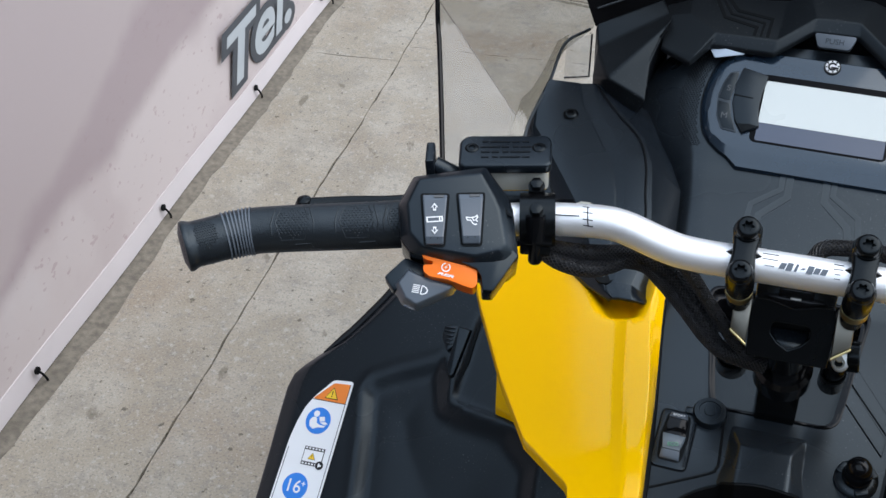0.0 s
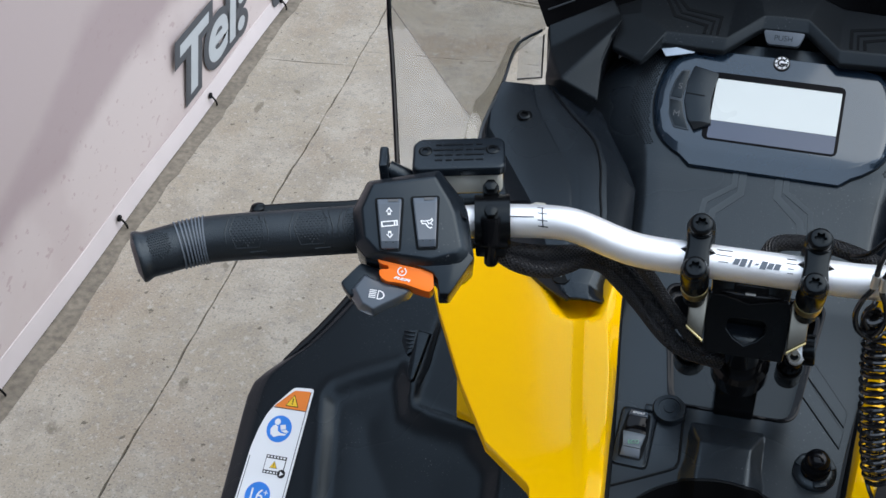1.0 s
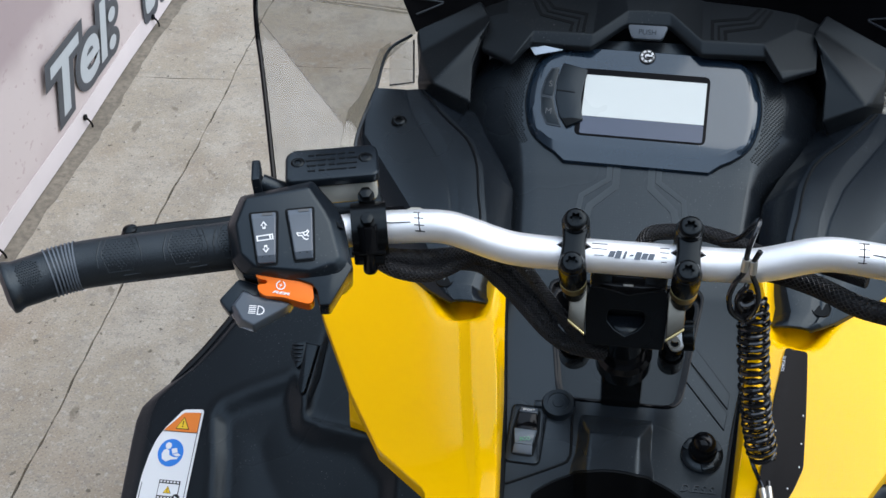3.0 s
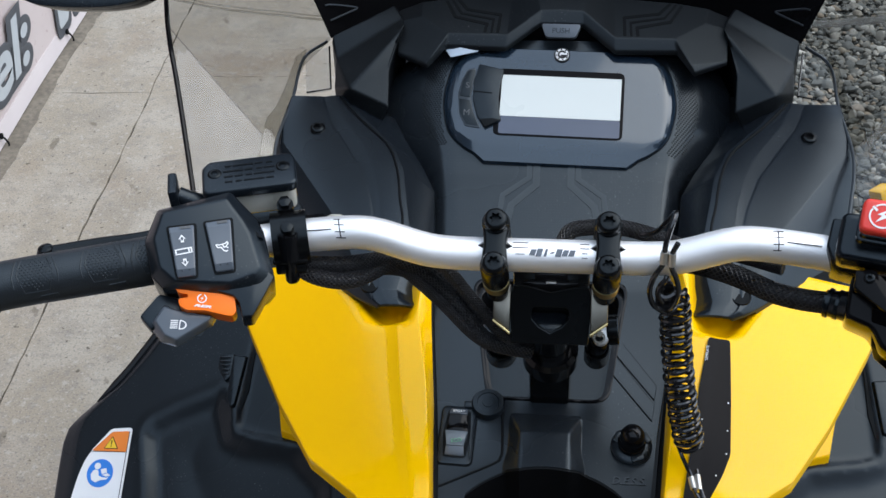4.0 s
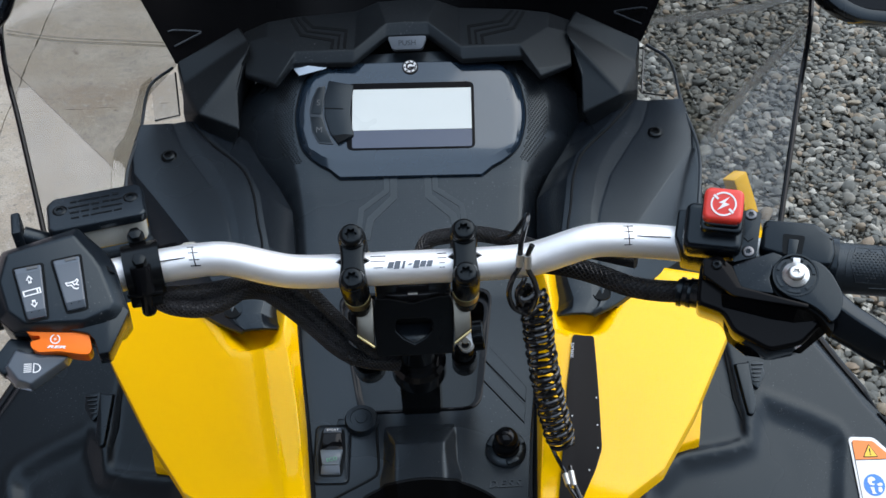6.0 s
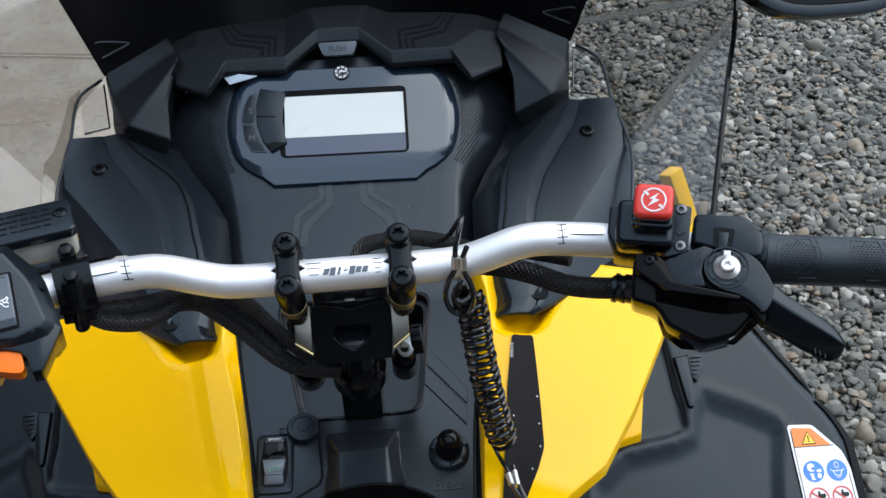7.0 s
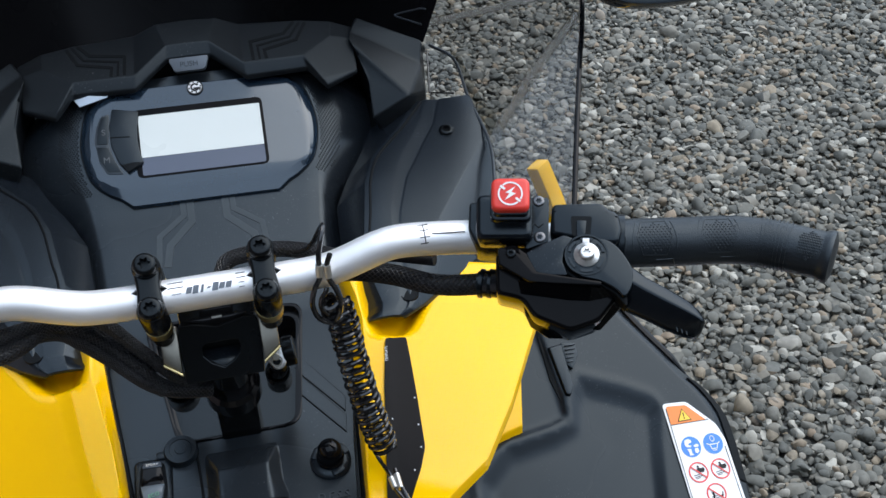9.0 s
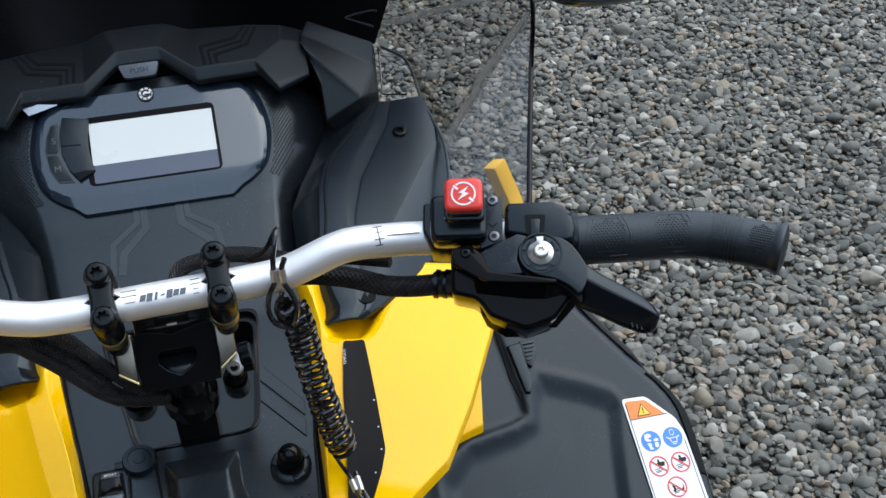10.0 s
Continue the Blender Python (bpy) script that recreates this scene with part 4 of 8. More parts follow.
def body():
    s = thing("snowmobile_body", (0, 0.2, 0), "black and yellow snowmobile body with console and side fairings", "snowmobile")
    # hull that carries the panels
    hull = [(-0.20, -0.9), (0.20, -0.9), (0.22, -0.1), (0.20, 0.35), (0.18, 0.95), (0.10, 1.15), (-0.10, 1.15), (-0.18, 0.95), (-0.20, 0.35), (-0.22, -0.1)]
    part("hull", prism(hull, 0.0, 0.60, Matrix(), 0.02), M_DARK, s)
    part("inner_frame", box(0.16, 0.62, 0.26, pose(0, 0.16, 0.70), 0.01), M_DARK, s)
    # console deck with the steering opening
    edge = [(lerp_table(NECK_RIM, -0.16 + 0.01025 * i), -0.16 + 0.01025 * i) for i in range(33)]
    outline = [(DECK_X + x, y) for x, y in edge] + [(DECK_X - x, y) for x, y in edge[::-1]]
    slot = rounded([(-0.0480, 0.0390), (0.0448, 0.0390), (0.0610, 0.1490), (-0.0660, 0.1490)], 0.013)
    arc = [(-0.060 + 0.004 * i, cup_y(-0.060 + 0.004 * i)) for i in range(31)]
    cup = arc + [(0.060, -0.150), (-0.060, -0.150)]
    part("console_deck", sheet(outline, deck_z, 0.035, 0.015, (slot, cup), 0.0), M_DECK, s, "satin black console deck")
    rows = []
    for i in range(66):
        y = 0.168 + 0.003 * i
        flat, rim = lerp_table(NECK_TOP, y), lerp_table(NECK_RIM, y)
        half = [flat * j / 8 for j in range(8)] + [flat + (rim - flat) * j / 12 for j in range(13)]
        rows.append((y, [(DECK_X + x, console_z(DECK_X + x, y)) for x in [-x for x in half[:0:-1]] + half]))
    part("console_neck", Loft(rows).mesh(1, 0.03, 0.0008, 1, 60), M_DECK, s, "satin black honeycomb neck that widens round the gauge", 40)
    scaled = lambda f: [(-0.003 + (x + 0.003) * f, 0.094 + (y - 0.094) * f) for x, y in slot]
    part("opening_rim", sheet(scaled(1.030), lambda x, y: deck_z(x, y) + 0.0012, 0.020, 0.02, (scaled(0.99),), 0.0008), M_GLOSS, s)
    part("opening_wall", sheet(scaled(1.01), lambda x, y: deck_z(x, y) - 0.005, 0.035, 0.02, (scaled(0.925),), 0.002), M_GLOSS, s)
    part("opening_floor", sheet([(-0.07, 0.030), (0.068, 0.030), (0.072, 0.160), (-0.076, 0.160)], lambda x, y: deck_z(x, y) - 0.030, 0.008, 0.05), M_SMOOTH, s)
    # filler recess and the raised block that runs out over its edge
    edge = [(-0.060 + 0.0025 * i, cup_y(-0.060 + 0.0025 * i) - 0.0085 * block_side(-0.060 + 0.0025 * i)) for i in range(49)]
    top = [(x, y) for x, y in edge if -0.039 <= x <= 0.035]
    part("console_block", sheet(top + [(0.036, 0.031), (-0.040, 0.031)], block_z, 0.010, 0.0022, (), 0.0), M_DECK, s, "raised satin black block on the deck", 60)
    part("recess_lining", sheet(edge + [(x, y - 0.0016) for x, y in edge[::-1]], lambda x, y: max(block_z(x, y), deck_z(x, y)) - 0.0007, 0.05, 0.01, (), 0.0), M_DARK, s)
    part("recess_floor", lathe([(0.080, -0.062), (0.080, -0.052), (0.034, -0.052), (0.030, -0.034), (0.012, -0.030)], pose(0, -0.095, 0.8555, 12.5)), M_DARK, s)
    # seam of the left access lid and recessed stripes on the right
    for name, pts in (("lid_seam", [(-0.0357, 0.0380), (-0.0352, 0.020), (-0.0340, -0.006), (-0.0350, -0.0125), (-0.0400, -0.0180), (-0.074, -0.0357), (-0.080, -0.0385)]),):
        line = spline([(x, y, deck_z(x, y)) for x, y in pts], 6)
        part(name, sweep(line, 0.0011, 6), M_DARK, s)
    for wide, pts in ((0.0006, ((0.0505, 0.0835), (0.0812, 0.0421))), (0.0003, ((0.0812, 0.0421), (0.0832, 0.0552), (0.0570, 0.0930))),
                      (0.0006, ((0.0480, 0.0652), (0.0788, 0.0237))), (0.0003, ((0.0788, 0.0237), (0.0812, 0.0386), (0.0530, 0.0785)))):
        line = [Vector((x, y, deck_z(x, y) + wide - 0.0005)) for x, y in pts]
        part("engraved_line", sweep(line, wide, 6), M_DARK, s)
    part("neck_base", sheet([(-0.165, 0.14), (0.165, 0.14), (0.172, 0.345), (-0.172, 0.345)], lambda x, y: deck_z(x, y) - 0.034, 0.06, 0.05), M_DARK, s)
    for k in (-1, 1):
        sheet_pod(s, k)
        sheet_yellow(s, k)
        sheet_side(s, k)
        cheek(s, k)
    visor(s)
    return s


def sheet_pod(s, k):
    pod = POD.mesh(k, 0.05, 0.0016, 2)
    for v in pod.verts:  # the tip is a thin lip over the yellow bowl
        if v.co.y < 0.121:
            v.co.z = max(v.co.z, POD.z(v.co.x, v.co.y) - 0.0025)
    p = part("side_pod", pod, M_PANEL, s, "satin black side pod", 24)
    groove = [(0.1985, 0.302), (0.1755, 0.275), (0.1490, 0.248), (0.1375, 0.222), (0.1315, 0.190), (0.1265, 0.165), (0.1255, 0.122)]
    line = spline([(k * x, y, POD.z(x, y) + 0.0002) for x, y in groove], 8)
    part("groove", sweep(line, 0.0011, 6), M_DARK, p)
    n = Matrix.Translation((k * 0.214, 0.266, POD.z(0.214, 0.266) - 0.0008)) @ pose(0, 0, 0, 15)
    part("washer", lathe([(0.0070, -0.001), (0.0070, 0.0012), (0.0062, 0.0018)], n, 28), M_BLACKMETAL, p)
    torx_bolt(p, n, 0.0066, 0.0040, M_BLACKMETAL, "screw")
    hole = Matrix.Translation((k * 0.1475, 0.1085, POD.z(0.1475, 0.1085) + 0.0002)) @ pose(0, 0, 0, 16)
    part("drain_hole", lathe([(0.0078, -0.003), (0.0078, 0.0004), (0.0070, 0.0004), (0.0066, -0.0002)], hole, 28), M_DARK, p)


def sheet_yellow(s, k):
    p = part("yellow_panel", YELLOW.mesh(k, 0.012, 0.0016, 2, 45), M_YELLOW, s, "glossy yellow body panel", 30)
    low = [(0.185, 0.078), (0.222, 0.091), (0.240, 0.097), (0.249, 0.135), (0.24, 0.18), (0.185, 0.18)]
    part("lower_yellow_panel", sheet(low, lambda x, y: side_plane(x, y) + 0.006, 0.02, 0.05, (), 0.0015, 2, k), M_YELLOW, s)
    # a black strip stands for the shade in the gap beside the deck
    part("gap_shadow_strip", sweep(spline([(k * x, y, z) for x, y, z in ((0.0775, -0.16, 0.845), (0.083, -0.045, 0.866), (0.0905, 0.03, 0.884), (0.099, 0.10, 0.90), (0.103, 0.15, 0.912))], 6), 0.0035, 8), M_DARK, s, "black strip for the shade in the gap")
    if k > 0:
        strip = rounded([(0.1208, 0.0725), (0.1378, 0.0748), (0.1370, 0.050), (0.1357, 0.022), (0.1332, -0.0175), (0.1266, -0.0340), (0.1144, -0.0576), (0.105, -0.075), (0.094, -0.075), (0.1065, -0.005), (0.1118, 0.0300)], 0.003)
        d = part("decal", sheet(strip, lambda x, y: YELLOW.z(x, y) + 0.0016, 0.001, 0.004, (), 0.0), M_FILMBLACK, p, "black film strip on the yellow panel")
        for x, y in ((0.1335, 0.022), (0.1318, 0.000), (0.1300, -0.018), (0.1215, -0.036), (0.113, 0.004)):
            part("dot", lathe([(0.0006, -0.001), (0.0006, 0.0003)], pose(x, y, YELLOW.z(x, y) + 0.0018), 8), M_WHITE, d)
        q = frame_at(0.1190, 0.0580, YELLOW.z(0.1190, 0.0580) + 0.0022, 14, -8)
        part("print", lettering("TEMPLATE", 0.0030, q @ pose(0, 0, 0, 0, 0, 90), 0.0001), M_WHITE, d)


def plane_frame(k, x, y, rot=0.0, lift=0.0):
    """A working plane on the side panel: x to the right, y up its slope."""
    n = Vector((k * 0.15, -0.55, 1.0)).normalized()
    u = Vector((1, 0, -k * 0.15)).normalized()
    m = Matrix((u, n.cross(u), n)).transposed().to_4x4()
    m.translation = Vector((k * x, y, side_plane(x, y))) + n * lift
    return m @ pose(0, 0, 0, 0, 0, rot)


def sheet_side(s, k):
    p = part("side_panel", SIDES[k].mesh(k, 0.05, 0.003, 2, 40), M_FAIRING, s, "satin black lower side fairing", 40)
    # buckle: a ribbed thumb tab beside a smooth tongue in a dark slot
    q = plane_frame(k, 0.290, 0.145, 0, -0.003)

    def flip(pts):
        return [(k * x, y) for x, y in pts][::k]
    part("latch_slot", prism(rounded(flip([(-0.017, 0.034), (0.000, 0.028), (0.006, -0.026), (-0.004, -0.034), (-0.012, -0.010)]), 0.003), -0.012, 0.0012, q, 0.0006), M_DARK, p)
    lat = part("latch", prism(rounded(flip([(-0.011, 0.023), (0.003, 0.026), (0.008, -0.020), (0.004, -0.029), (-0.001, -0.028)]), 0.002), -0.002, 0.008, q, 0.0018, 2, 0.12), M_PLASTIC, p, "ribbed black plastic latch")
    part("thumb_tab", prism(rounded(flip([(0.002, 0.024), (0.016, 0.024), (0.0175, 0.012), (0.010, -0.002), (0.005, 0.002)]), 0.0015), -0.002, 0.0075, q, 0.001), M_PLASTIC, lat)
    for i in range(5):
        part("rib", box(0.0110 - i * 0.0014, 0.0011, 0.0024, q @ pose(k * (0.0104 - i * 0.0005), 0.0210 - i * 0.0040, 0.0082, 0, 0, k * 6), 0.0003), M_GREY, lat)
    rim = spline([(k * (x - 0.002), y - 0.002, SIDES[k].z(x - 0.004, y - 0.003) - 0.002) for x, y in [(lerp_table(EDGES[k], y), y) for y in (0.141, 0.159, 0.181, 0.208, 0.258)]], 6)
    if k > 0:
        ys = [0.132 - 0.008 * i for i in range(12)]
        strip = [(lerp_table(EDGES[k], y) - 0.0015, y) for y in ys] + [(lerp_table(EDGES[k], y) - 0.0105, y) for y in ys[::-1]]
        part("edge_step", sheet(strip, lambda x, y: SIDES[k].z(x, y) + 0.0022, 0.006, 0.02, (), 0.0008), M_DARK, p, "black step along the outer corner")
    part("edge_trim", sweep(rim, [0.0012 + 0.0034 * min(1, i / 5) for i in range(len(rim))], 10), M_GLOSS, p, "glossy black edge trim")


def cheek(s, k):
    """Faceted horn between the visor and the side pod."""
    v = [(0.211, 0.349, 1.030), (0.155, 0.383, 1.045), (0.145, 0.365, 1.040), (0.207, 0.335, 1.013), (0.188, 0.292, 1.008), (0.206, 0.315, 0.995), (0.143, 0.350, 1.039),
         (0.149, 0.340, 1.028), (0.154, 0.320, 1.014), (0.151, 0.285, 0.994),
         (0.215, 0.36, 0.93), (0.150, 0.40, 0.93), (0.160, 0.37, 0.95), (0.165, 0.315, 0.95), (0.170, 0.297, 0.95), (0.190, 0.297, 0.95), (0.206, 0.318, 0.93)]
    v = [(k * x, y, z) for x, y, z in v]
    f = [(0, 1, 2, 3), (3, 2, 6, 4), (3, 4, 5), (4, 6, 7, 8, 9), (5, 4, 9, 14, 15, 16), (0, 3, 5, 16, 10), (1, 0, 10, 11), (2, 1, 11, 12), (6, 2, 12, 7), (7, 12, 13, 8), (8, 13, 14, 9),
         (10, 16, 15, 14, 13, 12, 11)]
    part("dash_cheek", poly_faces(v, f, 0.004, 4), M_VISOR, s, "faceted black dash cheek", 30)


def visor_z(x, y):
    return 1.035 + 0.30 * (y - 0.35)


def band(points, width):
    """A closed outline of even width along an open line."""
    P = [Vector(p) for p in points]
    left, right = [], []
    for i, p in enumerate(P):
        d0 = (p - P[i - 1]).normalized() if i else (P[1] - p).normalized()
        d1 = (P[i + 1] - p).normalized() if i < len(P) - 1 else d0
        n0, n1 = Vector((-d0.y, d0.x)), Vector((-d1.y, d1.x))
        n = (n0 + n1).normalized()
        n *= width / 2 / max(0.4, n.dot(n0))
        left.append(tuple(p + n))
        right.append(tuple(p - n))
    return left + right[::-1]


# the dash stands turned a little against the rest
DASH = pose(-0.001, 0.34, 0) @ pose(0, 0, 0, 0, 0, -1.7) @ pose(0, -0.34, 0)


def visor(s):
    # half of the faceted top: plan place and lift over the wing plane
    half = [(0.0, 0.399, 0.006), (0.027, 0.3975, 0.006), (0.047, 0.394, 0.0), (0.102, 0.3895, 0.0), (0.130, 0.384, 0.0), (0.153, 0.384, -0.010),
            (0.0, 0.371, 0.005), (0.0185, 0.3705, 0.005), (0.0480, 0.3455, 0.0), (0.101, 0.3460, 0.0), (0.1150, 0.3235, -0.006),
            (0.0, 0.3625, -0.001), (0.0195, 0.3620, -0.001), (0.0490, 0.3375, -0.006), (0.1035, 0.3390, -0.006), (0.1190, 0.3195, -0.010),
            (0.128, 0.3655, 0.0), (0.148, 0.334, -0.011), (0.149, 0.364, -0.004)]
    faces = [(0, 6, 7, 1), (1, 7, 8, 2), (2, 8, 9, 3), (3, 9, 16, 4), (4, 16, 18, 5), (9, 10, 17, 18, 16), (6, 11, 12, 7), (7, 12, 13, 8), (8, 13, 14, 9), (9, 14, 15, 10), (10, 15, 17)]
    n = len(half)
    verts = [(k * x, y, visor_z(x, y) + h) for k in (1, -1) for x, y, h in half]
    both = faces + [tuple((i if half[i][0] == 0 else i + n) for i in f[::-1]) for f in faces]
    bm = bmesh.new()
    vs = [bm.verts.new(p) for p in verts]
    for f in both:
        bm.faces.new([vs[i] for i in f])
    bmesh.ops.delete(bm, geom=[p for p in bm.verts if not p.link_faces], context="VERTS")
    bmesh.ops.recalc_face_normals(bm, faces=bm.faces)
    if sum(f.normal.z for f in bm.faces) < 0:
        bmesh.ops.reverse_faces(bm, faces=bm.faces)
    ext = bmesh.ops.extrude_face_region(bm, geom=bm.faces[:])
    bmesh.ops.translate(bm, verts=[g for g in ext["geom"] if isinstance(g, bmesh.types.BMVert)], vec=(0, 0, 0.005))
    bmesh.ops.translate(bm, verts=bm.verts, vec=(0, 0, -0.005))
    bmesh.ops.recalc_face_normals(bm, faces=bm.faces)
    v = part("gauge_visor", turned(bevel(bm, 0.0016, 4, 8), DASH), M_VISOR, s, "faceted black visor over the gauge", 7)
    skirt = [(-0.140, 0.372), (0.140, 0.372), (0.15, 0.392), (0.10, 0.415), (-0.10, 0.415), (-0.15, 0.392)]
    part("visor_skirt", prism(skirt, 0.90, 1.028, DASH, 0.003), M_DARK, v)
    for k in (-1, 1):
        for i, wide in enumerate((0.0030, 0.0022, 0.0030)):
            d = i * 0.0058
            a = [(0.097 + d * 0.9, 0.3875 - d * 0.2), (0.087 + d * 0.9, 0.3750 - d * 0.8), (0.0560 + d, 0.3695 - d), (0.0570 + d, 0.3480)]
            part("chevron", turned(sheet(band(a, wide), lambda x, y: visor_z(x, y) + 0.0004, 0.0012, 0.05, (), 0.0, 2, k), DASH), M_DARK, v)
    q = DASH @ frame_at(0, 0.352, 1.0325, 50)
    tab = rounded([(-0.0180, 0.0085), (-0.0135, -0.0035), (0.0135, -0.0035), (0.0180, 0.0085)], 0.003)
    t = part("push_tab", prism(tab, -0.006, 0.003, q, 0.0012), M_TAB, v, "steel-grey push tab")
    part("print", lettering("PUSH", 0.0068, at(q, 0, 0.0022, 0.0032), 0.0003), M_GREY, t)


# ---------------------------------------------------------------- gauge
def gauge():
    g = thing("instrument_gauge", (0, 0.303, 0.97), "wide black instrument gauge with a blank pale screen", "gauge")
    m = frame_at(-0.001, 0.303, 0.982, 32.3, 0, -1.7)
    # dotted grip pads beside the face
    for k in (-1, 1):
        dots = bmesh.new()
        for j in range(-19, 29):
            v = j * 0.0020
            for i in range(16):
                u = 0.096 + i * 0.0024 + (0.0012 if j % 2 else 0)
                inner = 0.1065 - 0.0000085 * (j - 3) ** 2 * 2.2
                outer = 0.1245 - 0.0000200 * (j - 5) ** 2 * 1.6
                if inner < u < outer:
                    p = m @ Vector((k * u, v, 0))
                    dot = Matrix.Translation((p.x, p.y, console_z(p.x, p.y) + 0.0002)) @ pose(0, 0, 0, 32, k * 12, 0)
                    bmesh.ops.create_cone(dots, segments=6, radius1=0.00112, radius2=0.0007, depth=0.0009, cap_ends=True, matrix=dot)
        part("dot_pad", dots, M_VISOR, g, "pad of fine raised dots")
    m = m @ pose(0, 0, 0.003)
    # domed glossy face: outline at its foot, and the flat top with a sloping lower facet
    foot = [(0.0, 0.0587), (0.045, 0.0584), (0.080, 0.0566), (0.094, 0.047), (0.101, 0.031), (0.1042, 0.005), (0.0995, -0.020), (0.092, -0.0325), (0.081, -0.0418), (0.0725, -0.0465), (0.0630, -0.0555)]
    flat = [(0.0, 0.0562), (0.044, 0.0558), (0.0745, 0.0530), (0.0835, 0.044), (0.0880, 0.030), (0.0908, 0.005), (0.0905, -0.018), (0.0885, -0.0265), (0.0785, -0.0345), (0.0690, -0.0385), (0.0600, -0.0395)]
    foot, flat = ([tuple(p.xy) for p in spline([(x, y, 0) for x, y in half[:9]], 4)] + half[9:] for half in (foot, flat))
    part("seam", prism([(x * 1.006, y * 1.008) for x, y in [(-x, y) for x, y in foot[:0:-1]] + foot], -0.006, -0.0022, m, 0), M_DARK, g)
    bm = bmesh.new()
    rings = []
    for u, h in ((0.0, -0.008), (0.0, -0.0027), (0.12, -0.0006), (0.3, 0.0016), (0.55, 0.0034), (0.8, 0.0043), (1.0, 0.0046)):
        half = [(a[0] + (b[0] - a[0]) * u, a[1] + (b[1] - a[1]) * u, h if i < len(foot) - 6 else (min(h, 0.0) if u < 0.05 else 0.0010 + 0.0036 * u)) for i, (a, b) in enumerate(zip(foot, flat))]
        rings.append([bm.verts.new((-x, y, z)) for x, y, z in half[:0:-1]] + [bm.verts.new(p) for p in half])
    for p, q in zip(rings, rings[1:]):
        for i in range(len(p)):
            bm.faces.new((p[i], p[(i + 1) % len(p)], q[(i + 1) % len(p)], q[i]))
    bm.faces.new(rings[-1])
    b = part("bezel", turned(bm, m), M_SCREENGLASS, g, "glossy black domed gauge face", 14)
    part("screen_frame", prism(rect(0.1145, 0.0660, 0.006, 0.0005, 0.0030), 0.0, 0.0050, m, 0.0004), M_FILMBLACK, b)
    part("screen", prism(rect(0.107, 0.0405, 0, 0.0015, 0.0093), 0.0, 0.0054, m, 0), M_LCD, g, "blank pale display")
    part("screen_strip", prism(rect(0.107, 0.0170, 0.002, 0.0015, -0.0196), 0.0, 0.0053, m, 0), M_LCDSTRIP, g, "dark lower strip of the display")
    # curved button wing beside the screen, with two keys in a thin frame round it
    wing = [(-0.0505, 0.0335), (-0.0530, 0.018), (-0.0535, 0.006), (-0.0525, -0.006), (-0.0500, -0.0165), (-0.0640, -0.0245), (-0.0720, -0.013), (-0.0770, 0.003), (-0.0770, 0.022), (-0.0735, 0.0385)]
    w = part("button_wing", prism(wing, 0.0, 0.0080, m, 0.0013), M_PLASTIC, g, "curved black button wing")
    part("gap_line", prism([(-0.077, 0.0100), (-0.060, 0.0090), (-0.060, 0.0100), (-0.077, 0.0112)], 0.0070, 0.0083, m, 0), M_DARK, w)
    part("wing_end", frustum([(-0.0502, -0.0160), (-0.0640, -0.0242), (-0.0695, -0.0165), (-0.0590, -0.0150)],
                             [(-0.0506, -0.0162), (-0.0638, -0.0240), (-0.0690, -0.0166), (-0.0590, -0.0153)], 0.0072, 0.0083, m, 0.0001), M_DARK, w, "black lower end of the wing")
    rim = [(-0.0765, 0.0350), (-0.0840, 0.0330), (-0.0885, 0.0220), (-0.0907, 0.0090), (-0.0880, -0.0110), (-0.0820, -0.0225), (-0.0680, -0.0240), (-0.0760, -0.0080), (-0.0790, 0.0080), (-0.0770, 0.0260)]
    part("key_frame", prism(rounded(rim, 0.002, 3), 0.0, 0.0056, m, 0.0004), M_GREY, g, "thin grey frame round the keys")
    for txt, c, tu, tv in (("S", [(-0.0770, 0.0328), (-0.0830, 0.0318), (-0.0872, 0.0215), (-0.0892, 0.0066), (-0.0796, 0.0056), (-0.0784, 0.0220)], -0.0825, 0.0168),
                           ("M", [(-0.0892, 0.0036), (-0.0872, -0.0100), (-0.0812, -0.0210), (-0.0700, -0.0222), (-0.0762, -0.0080), (-0.0796, 0.0024)], -0.0815, -0.0100)):
        k = part("button", prism(rounded(c, 0.0012, 3), 0.0, 0.0062, m, 0.0005), M_SMOOTH, g, "small gauge button")
        part("print", lettering(txt, 0.0080, at(m, tu, tv, 0.0064), 0.0002), M_GREYPRINT, k)
    q = at(m, 0.0004, 0.0515)
    badge = part("badge", lathe([(0.0072, 0.0), (0.0072, 0.0056), (0.0067, 0.0062)], q), M_INK, g, "round black badge with a white toothed ring")
    part("badge_face", ring(0.0, 0.0060, 0.0060, 0.0064, q, 32), M_WHITE, badge)
    part("badge_ring", ring(0.0024, 0.0040, 0.0062, 0.0068, q, 24, 30, 330), M_INK, badge)
    for a in range(0, 360, 45):
        part("badge_tooth", box(0.0013, 0.0013, 0.0006, q @ pose(0, 0, 0, 0, 0, a + 10) @ pose(0.0051, 0, 0.0064), 0), M_INK, badge)
    part("badge_bar", prism(rect(0.0065, 0.0016, 0, 0.0020, -0.0012), 0.0064, 0.0070, q, 0), M_INK, badge)
    part("sensor_dot", prism(disc(0.0028, 12), 0.0050, 0.0060, at(m, -0.0660, -0.0455, -0.0044) @ Matrix.Diagonal((1.7, 0.6, 1, 1)), 0), M_DARK, b)
